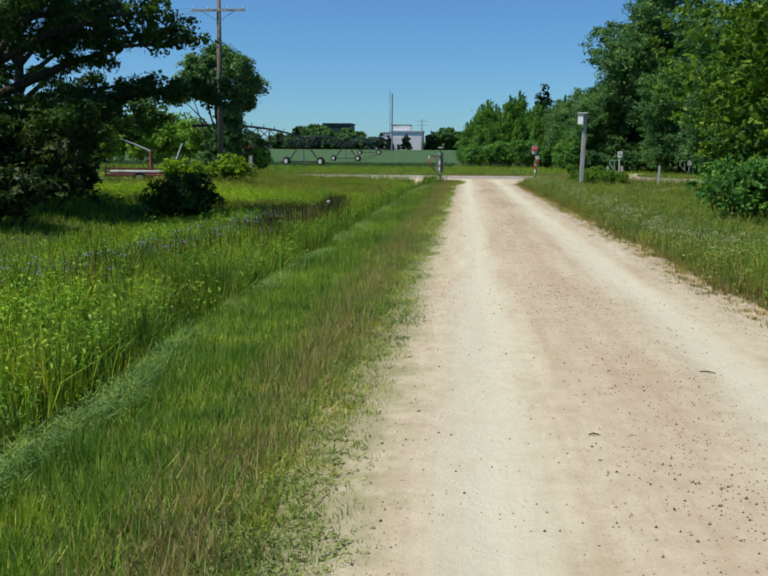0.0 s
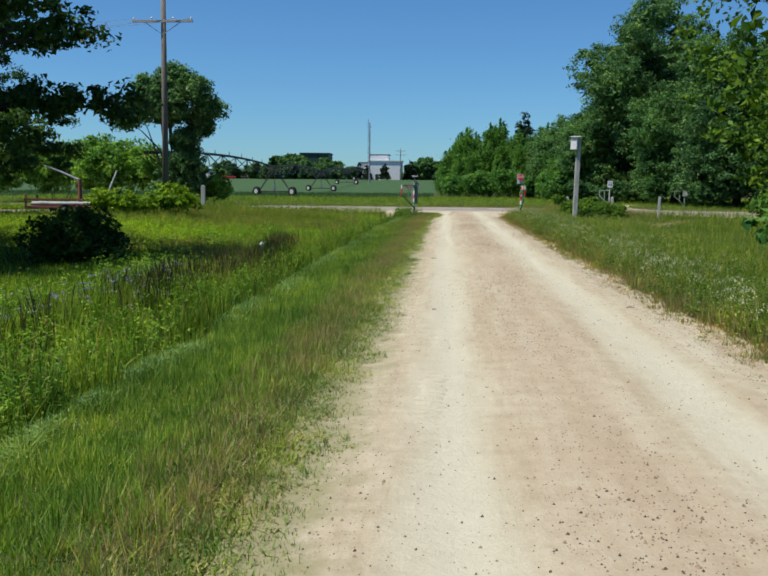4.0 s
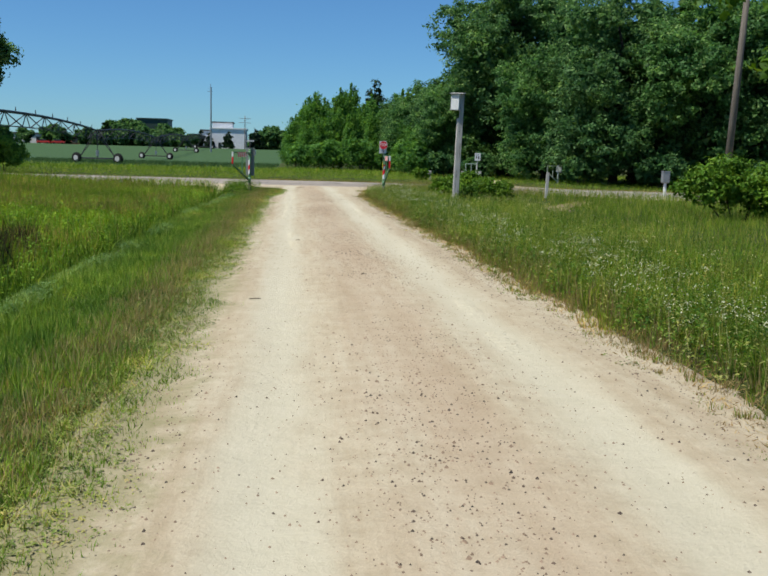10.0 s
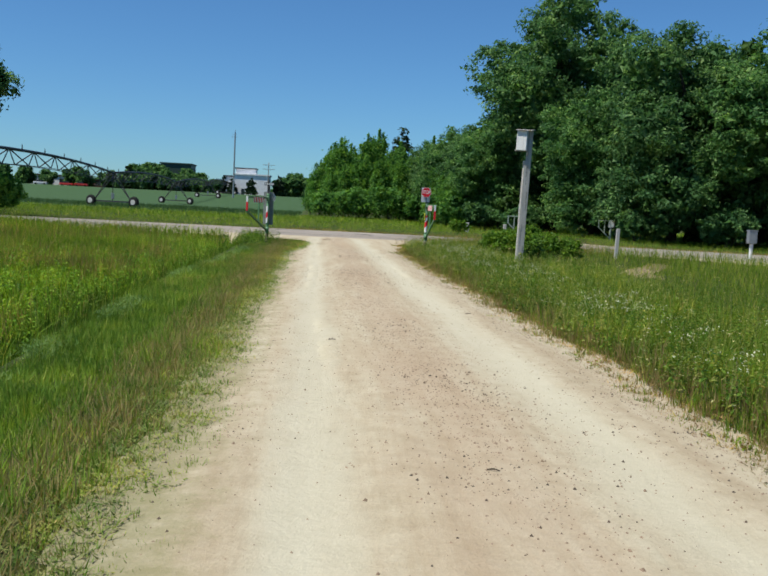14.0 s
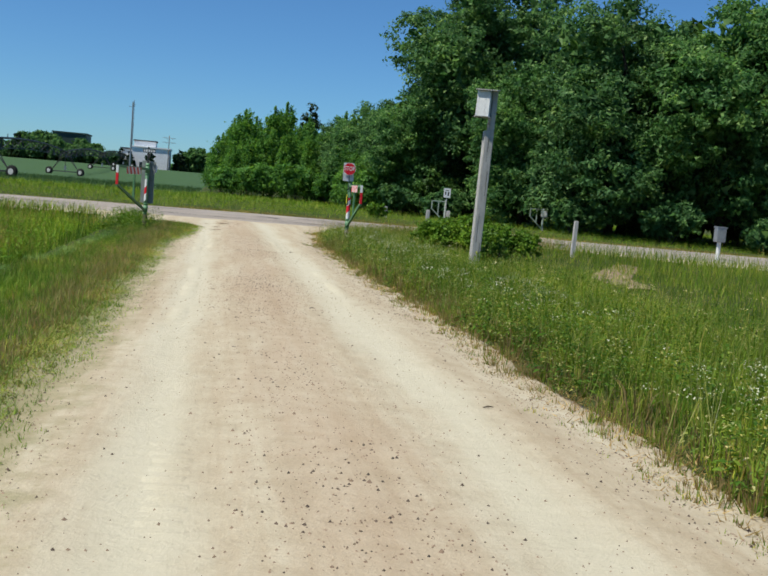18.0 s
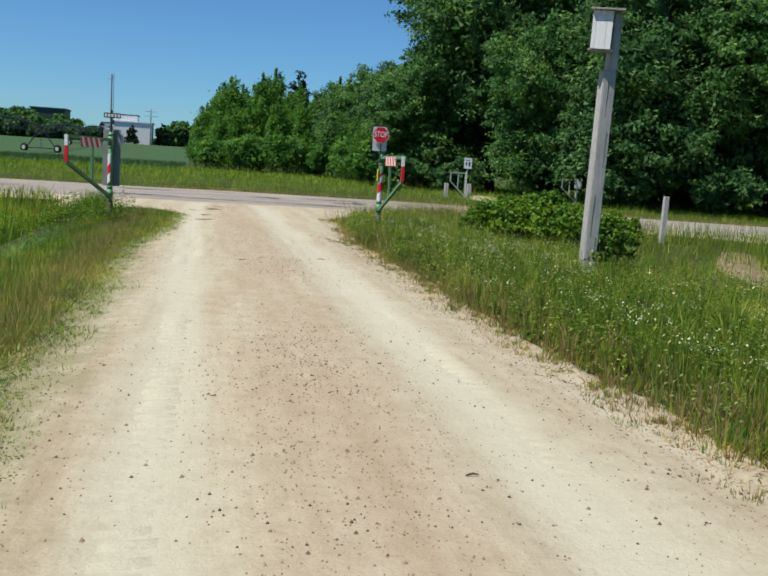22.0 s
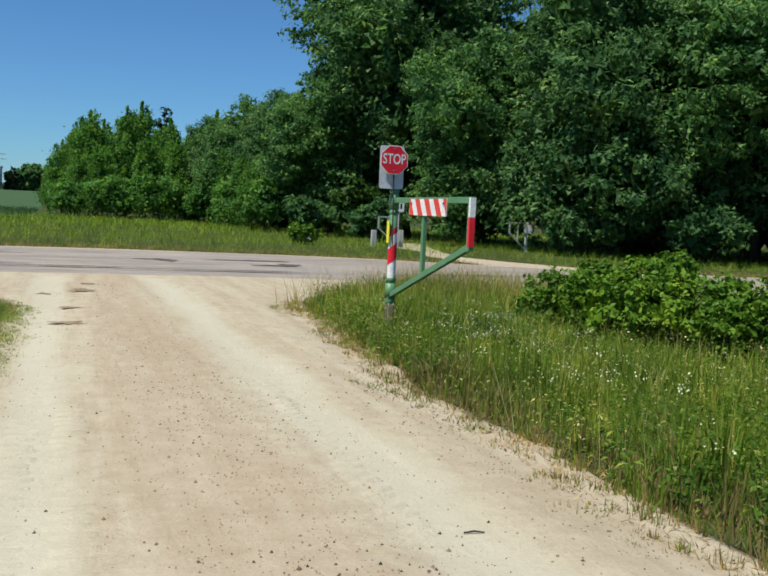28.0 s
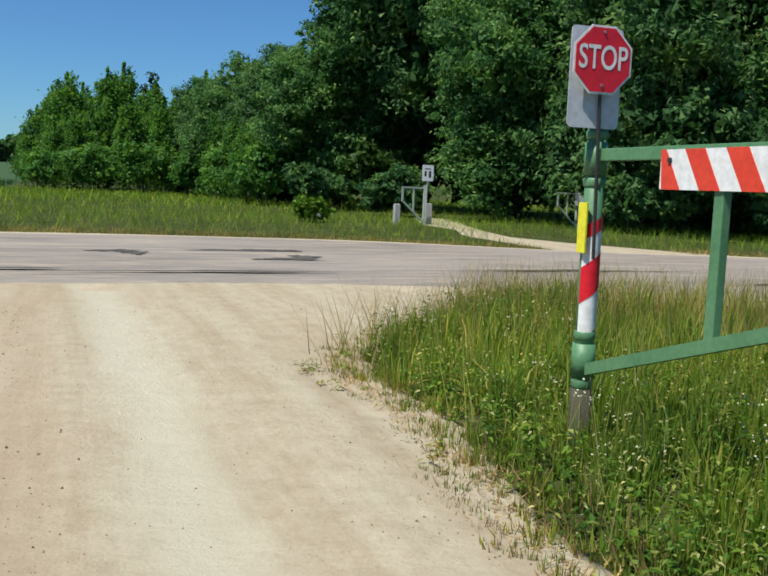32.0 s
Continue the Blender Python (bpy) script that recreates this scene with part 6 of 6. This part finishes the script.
small_sign("trail_sign", 18.26, 76.0, 1.2, 0.38, 0.44, "small white sign on a trail gate", 0.0, False)
small_gate(18.28, 76.2, 0.0, "pale green steel trail gate at the woods")


def meter_box(x, y):
    g = empty("meter_post", Matrix.Translation((x, y, float(lie(x, y)))), "pale grey utility box on a short white post", "utility box")
    part("post", tube(bmesh.new(), [(0, 0, -0.3), (0, 0, 0.75)], [0.07, 0.07], 10), WHITEPAINT, g)
    part("box", box(bmesh.new(), 0.34, 0.25, 0.5, Matrix.Translation((0, 0, 0.97)), 0.03), GALVANISED, g)
    part("lid", box(bmesh.new(), 0.37, 0.28, 0.05, Matrix.Translation((0, 0, 1.24)), 0.015), GALVANISED, g)
    return g


meter_box(18.0, 57.6)


# a pale round seed head standing above the row of weeds
head = empty("seed_head", Matrix.Translation((-3.77, 26.24, float(lie(-3.77, 26.24)))), "pale round seed head on a tall stalk", "plant")
part("stalk", tube(bmesh.new(), [(0.03, 0, -0.05), (0.01, 0, 0.4), (0, 0, 0.72)], [0.007, 0.006, 0.005], 6), STALK, head)
ball = bmesh.new()
bmesh.ops.create_icosphere(ball, subdivisions=3, radius=0.046, matrix=Matrix.Translation((0, 0, 0.77)))
spiky = random.Random(12)
for v in ball.verts:
    v.co = Vector((0, 0, 0.77)) + (v.co - Vector((0, 0, 0.77))) * spiky.uniform(0.75, 1.3)
part("head", ball, PALEHEAD, head)


# ---------- utility poles ----------
def utility_pole(x, y, height, lean, label, arms, turn=0.0, z=None):
    g = empty("utility_pole", Matrix.Translation((x, y, float(lie(x, y)) if z is None else z)) @ Matrix.Rotation(turn, 4, "Z"), label, "utility pole")
    part("pole", tube(bmesh.new(), [(0, 0, -0.5), (lean[0] * height * 0.5, lean[1] * height * 0.5, height * 0.5), (lean[0] * height, lean[1] * height, height)], [0.17, 0.145, 0.115], 14), POLEWOOD, g, smooth=True)
    for zz, w in arms:
        cx_, cy_ = lean[0] * zz, lean[1] * zz
        part("crossarm", box(bmesh.new(), w, 0.10, 0.12, Matrix.Translation((cx_, cy_ - 0.17, zz)), 0.01), OLDWOOD, g)
        part("arm_brace", beam(bmesh.new(), (cx_ - w * 0.3, cy_ - 0.17, zz - 0.05), (cx_, cy_ - 0.15, zz - 0.65), 0.03), GALVANISED, g)
        part("arm_brace", beam(bmesh.new(), (cx_ + w * 0.3, cy_ - 0.17, zz - 0.05), (cx_, cy_ - 0.15, zz - 0.65), 0.03), GALVANISED, g)
        for k in (-0.47, -0.18, 0.18, 0.47):
            part("insulator", tube(bmesh.new(), [(cx_ + w * k, cy_ - 0.17, zz + 0.05), (cx_ + w * k, cy_ - 0.17, zz + 0.10), (cx_ + w * k, cy_ - 0.17, zz + 0.15), (cx_ + w * k, cy_ - 0.17, zz + 0.2)], [0.02, 0.045, 0.05, 0.025], 8), WHITEPAINT, g)
    return g


utility_pole(-14.0, 52.2, 11.2, (0.004, 0.0), "tall brown wooden utility pole with a crossarm", [(9.7, 3.1)], 0.0)
utility_pole(19.9, 55.5, 12.5, (0.05, 0.0), "leaning wooden utility pole beside the woods", [(11.8, 2.6)], 0.3)
utility_pole(-15.4, 325, 11.0, (0, 0), "distant wooden utility pole with crossarms", [(10.2, 4.0), (8.8, 4.0)], 0.2)


def wire(a, b, sag, name="power_line"):
    pts = [Vector(a).lerp(Vector(b), k / 14) - Vector((0, 0, sag * 4 * (k / 14) * (1 - k / 14))) for k in range(15)]
    ob = part(name, tube(bmesh.new(), pts, [0.009] * 15, 5), BLACKMETAL)
    return tagged(ob, "thin dark power line between the poles", "power line", "power lines")


for k in (-0.47, 0.18, 0.47):
    wire((-14.0 + 3.3 * k, 52.03, 9.7), (-60 + 3.3 * k, 48.5, 9.9), 1.5)

# ---------- centre-pivot irrigation machine ----------
def pivot_wheel(x, y, z, r, turn, parent):
    w = part("wheel", tube(bmesh.new(), [Vector((0, -0.17, 0)), Vector((0, -0.13, 0)), Vector((0, 0.13, 0)), Vector((0, 0.17, 0))], [r * 0.86, r, r, r * 0.86], 22), RUBBER, parent, "black tractor tyre", True)
    w.matrix_parent_inverse = Matrix()
    w.matrix_basis = Matrix.Translation((x, y, z)) @ Matrix.Rotation(turn, 4, "Z")
    part("rim", tube(bmesh.new(), [(0, -0.19, 0), (0, 0.19, 0)], [r * 0.50, r * 0.50], 18), WHEELGREY, w, "pale steel rim")
    for k in range(12):
        a = 2 * math.pi * k / 12
        part("tread_lug", box(bmesh.new(), 0.05, 0.30, 0.10, Matrix.Rotation(a, 4, "Y") @ Matrix.Translation((0, 0, r)) @ pose(0, 0, 0, 0, 0, 25)), RUBBER, w)
    return w


TOWERS = [(-21.0, 68.0 + 2), (-22.3, 126.3), (-23.8, 183.0), (-25.0, 240.0), (-26.2, 297.0)]


def tower(k):
    x, y = TOWERS[k]
    z0 = float(lie(x, y))
    g = empty("irrigation_tower", Matrix.Translation((x, y, z0)), "wheeled irrigation tower standing in the crop", "irrigation tower", "irrigation towers")
    half, top, r = 3.0, 3.75, 0.62
    turn = radians(-28)
    c, s = math.cos(turn), math.sin(turn)
    ends = [(-half * c, -half * s), (half * c, half * s)]
    part("base_beam", beam(bmesh.new(), (*ends[0], r), (*ends[1], r), 0.16), TRUSS, g)
    for e in ends:
        pivot_wheel(e[0], e[1] - 0.2, r, r, turn, g)
        for w in (-0.3, 0.3):
            part("leg", beam(bmesh.new(), (e[0] * 0.86, e[1] * 0.86, r + 0.1), (w * c, w * s, top), 0.07), TRUSS, g)
    part("motor_box", box(bmesh.new(), 0.3, 0.3, 0.7, Matrix.Translation((0, 0, 1.2)), 0.03), GALVANISED, g)
    part("upright", beam(bmesh.new(), (0, 0, r), (0, 0, top), 0.07), TRUSS, g)
    return g


def span(k):
    """An arched pipe with its truss rods between two towers."""
    (xa, ya), (xb, yb) = TOWERS[k], TOWERS[k + 1]
    za, zb = float(lie(xa, ya)) + 3.8, float(lie(xb, yb)) + 3.8
    n = 9
    up = [Vector((xa + (xb - xa) * i / n, ya + (yb - ya) * i / n, za + (zb - za) * i / n + 2.0 * 4 * (i / n) * (1 - i / n) * 0.3)) for i in range(n + 1)]
    g = empty("irrigation_span", Matrix.Translation(up[0]), "long arched irrigation pipe with truss rods", "irrigation pipe", "irrigation spans")
    o = up[0]
    part("pipe", tube(bmesh.new(), [p - o for p in up], [0.115] * (n + 1), 8), TRUSS, g, smooth=True)
    low = []
    for i in range(n):
        mid = (up[i] + up[i + 1]) / 2 - o
        low.append(mid - Vector((0, 0, 1.1)))
        for a in (up[i] - o, up[i + 1] - o):
            for side in (-0.5, 0.5):
                part("truss_strut", beam(bmesh.new(), a, low[-1] + Vector((side, 0, 0)), 0.065), TRUSS, g)
        part("sprinkler", tube(bmesh.new(), [mid + Vector((0, 0, 0.02)), mid + Vector((0, 0, 0.45))], [0.05, 0.03], 6), TRUSS, g)
    for a, b in zip([up[0] - o] + low, low + [up[-1] - o]):
        for side in (-0.5, 0.5):
            part("truss_rod", beam(bmesh.new(), a + Vector((side, 0, 0)), b + Vector((side, 0, 0)), 0.05), TRUSS, g)
    return g


for k in range(1, len(TOWERS)):
    tower(k)
for k in range(len(TOWERS) - 1):
    span(k)

# ---------- farm trailer by the driveway ----------
def trailer():
    g = empty("farm_trailer", Matrix.Translation((-16.6, 46.0, float(lie(-16.6, 46.0)))) @ Matrix.Rotation(radians(6), 4, "Z"), "rusty red flatbed trailer loaded with pipes", "trailer")
    bed = part("bed_frame", box(bmesh.new(), 3.2, 1.6, 0.12, Matrix.Translation((0, 0, 0.5)), 0.02), RUST, g)
    for dx in (-1.55, 1.55):
        for dy in (-0.75, 0.75):
            part("stake", box(bmesh.new(), 0.07, 0.07, 0.5, Matrix.Translation((dx, dy, 0.78))), RUST, bed)
    part("side_rail", box(bmesh.new(), 3.2, 0.05, 0.08, Matrix.Translation((0, -0.78, 0.85))), RUST, bed)
    for k in range(5):
        part("pipe", tube(bmesh.new(), [(-1.4, -0.45 + 0.22 * k, 0.66), (1.5, -0.45 + 0.22 * k, 0.66)], [0.09, 0.09], 10), GALVANISED, g)
    for dy in (-0.85, 0.85):
        w = part("wheel", tube(bmesh.new(), [(0.2, dy - 0.1, 0.33), (0.2, dy + 0.1, 0.33)], [0.33, 0.33], 18), RUBBER, g)
        part("rim", tube(bmesh.new(), [(0.2, dy - 0.11, 0.33), (0.2, dy + 0.11, 0.33)], [0.19, 0.19], 14), WHEELGREY, w)
    part("drawbar", beam(bmesh.new(), (1.6, 0, 0.48), (2.7, 0, 0.4), 0.1), RUST, g)
    part("standpipe", tube(bmesh.new(), [(0.6, 0, 0.5), (0.6, 0, 1.75)], [0.10, 0.09], 12), RUST, g, "rusty upright pipe")
    part("boom", tube(bmesh.new(), [(0.6, 0, 1.7), (-0.2, 0.1, 2.05), (-1.0, 0.15, 2.35)], [0.06, 0.05, 0.03], 8), GALVANISED, g)
    return g


trailer()
lean_pole = part("leaning_pipe", tube(bmesh.new(), [(-15.4, 46.6, -0.1), (-14.95, 46.6, 1.0), (-14.5, 46.6, 2.05)], [0.04, 0.04, 0.035], 8), WHITEPAINT)
tagged(lean_pole, "white pipe leaning in the meadow bushes", "pipe")


# ---------- factory and distant things ----------
def building(name, x, y, w, d, h, mat, label, windows=(), roof=DARKROOF, doors=0):
    z = float(lie(x, y)) - 0.3
    g = empty(name, Matrix.Translation((x, y, z)), label, "building")
    part("wall", box(bmesh.new(), w, d, h, Matrix.Translation((0, 0, h / 2))), mat, g)
    part("roof", box(bmesh.new(), w + 0.6, d + 0.6, 0.4, Matrix.Translation((0, 0, h + 0.2))), roof, g)
    for wx, wz, ww, wh in windows:
        win = part("window", box(bmesh.new(), ww, 0.15, wh, Matrix.Translation((wx, -d / 2 - 0.02, wz))), GLASS, g)
        part("frame", box(bmesh.new(), ww + 0.3, 0.12, 0.15, Matrix.Translation((wx, -d / 2 - 0.03, wz - wh / 2))), WHITEPAINT, win)
    return g


building("factory", -21.4, 338, 11.8, 12, 7.0, FACTORY, "white flat-roofed factory building beyond the field", [(-5.2, 1.4, 1.4, 2.2), (-2.8, 1.4, 1.0, 2.0)], FACTORY)
building("factory_annex", -28.0, 342, 6.0, 10, 6.4, FACTORY, "white factory annex with a dark canopy", [(0.0, 1.5, 3.4, 2.4)])
building("factory_penthouse", -24.0, 345, 7.0, 6, 9.4, FACTORY, "small rooftop plant room of the factory", [])
building("long_shed", -36.0, 350, 11.0, 8, 4.6, FACTORY, "low pale shed beside the factory", [(-3, 1.6, 1.2, 1.6), (0, 1.6, 1.2, 1.6), (3, 1.6, 1.2, 1.6)])
building("green_warehouse", -48.6, 352, 10.6, 12, 10.0, GREENCLAD, "tall dark green warehouse above the trees", [], GREENCLAD)
building("brick_sheds", -72.0, 345, 17.0, 8, 3.4, BRICKRED, "low red-brown sheds beyond the field", [(-6, 2, 2, 1.4), (-2, 2, 2, 1.4), (2, 2, 2, 1.4), (6, 2, 2, 1.4)], DARKROOF)
building("pale_sheds", -92.0, 350, 18.0, 9, 3.8, FACTORY, "low pale sheds beyond the field", [(-5, 2, 2, 1.6), (0, 2, 2, 1.6), (5, 2, 2, 1.6)])


def mast(x, y, h, r, label, lattice=False):
    g = empty("radio_mast", Matrix.Translation((x, y, float(lie(x, y)))), label, "mast")
    part("pole", tube(bmesh.new(), [(0, 0, -0.5), (0, 0, h)], [r, r * 0.7], 8), GALVANISED, g)
    if lattice:
        for k in range(10):
            part("rung", beam(bmesh.new(), (-0.25, 0, h * (k + 1) / 11), (0.25, 0, h * (k + 1) / 11), 0.08), GALVANISED, g)
    part("aerial", beam(bmesh.new(), (-0.9, 0, h * 0.93), (0.5, 0, h * 0.93), 0.08), GALVANISED, g)
    return g


mast(-19.8, 248, 16.0, 0.22, "tall thin grey mast at the field's edge")
mast(-28.4, 345, 22.5, 0.12, "thin lattice radio mast by the factory", True)


def car(x, y, turn, mat, label):
    g = empty("parked_car", Matrix.Translation((x, y, float(lie(x, y)))) @ Matrix.Rotation(turn, 4, "Z"), label, "car")
    part("body", box(bmesh.new(), 4.4, 1.75, 0.75, Matrix.Translation((0, 0, 0.68)), 0.18), mat, g)
    part("cabin", box(bmesh.new(), 2.2, 1.5, 0.6, Matrix.Translation((-0.2, 0, 1.3)), 0.2), GLASS, g)
    for dx in (-1.35, 1.35):
        for dy in (-0.8, 0.8):
            part("wheel", tube(bmesh.new(), [(dx, dy - 0.1, 0.33), (dx, dy + 0.1, 0.33)], [0.33, 0.33], 14), RUBBER, g)
    return g


car(-77.5, 333, 0.1, CARRED, "red car parked far beyond the field")
car(-82.5, 334, 0.0, CARRED, "red car parked far beyond the field")
car(-91.0, 334, 0.1, WHITEPAINT, "white car parked far beyond the field")

far_tree = place(broad_tree("distant_tree", 8.0, 4.0, 0.4, 2600, 0.85, TREELEAF, 90, "dark green tree far beyond the field", 9, 0.2, clump=14, cl_spread=0.8, simple=True), -56, 330)
rr = random.Random(9)
for k, (x, y, s) in enumerate([(-52, 332, 1.05), (-60, 333, 1.1), (-48, 328, 0.9), (-44, 330, 0.75), (-40, 331, 0.8), (-36, 328, 0.55), (-33, 330, 0.62), (-64, 335, 0.7), (-70, 340, 0.8), (-82, 342, 0.9), (-90, 338, 0.7), (-98, 340, 0.8), (-106, 342, 0.85), (-115, 345, 0.9), (-54.5, 340, 1.15), (-43.0, 341, 1.05), (-46.5, 338, 0.72), (-50.5, 337, 0.7), (-40.0, 343, 0.9), (-58.5, 330, 0.95), (-11, 345, 0.9), (-7, 340, 1.1), (-3, 338, 0.9), (1.5, 340, 0.95), (6, 336, 0.9), (-78, 338, 0.75), (-125, 345, 1.0), (-136, 345, 0.9), (-56, 336, 1.2), (12, 330, 1.0)]):
    again(far_tree, x, y, s, rr.uniform(0, 6.28))
sp = place(conifer("distant_spruce", 6.0, 2.0, 6, "small dark spruce before the white factory", 1200, 0.6), -21.0, 326)
for x, y, s in ((-12.2, 336, 1.2), (-27.5, 330, 0.9), (-30.5, 332, 1.0), (-61, 328, 1.3)):
    again(sp, x, y, s, x)
# distant woods on the skyline
wood_c = []
for k in range(60):
    wood_c.append((-420 + 14 * k + rr.uniform(-5, 5), 640 + rr.uniform(-30, 30), float(lie(0, 640)) + rr.uniform(0, 2)))
tagged(leaf_cloud("far_woods", wood_c, [rr.uniform(6, 8) for _ in wood_c], 16000, 2.6, TREELEAF, None, "band of dark green woods on the skyline", seed=95, clump=10, spread=1.9, simple=True), category="woods", kind="stuff")
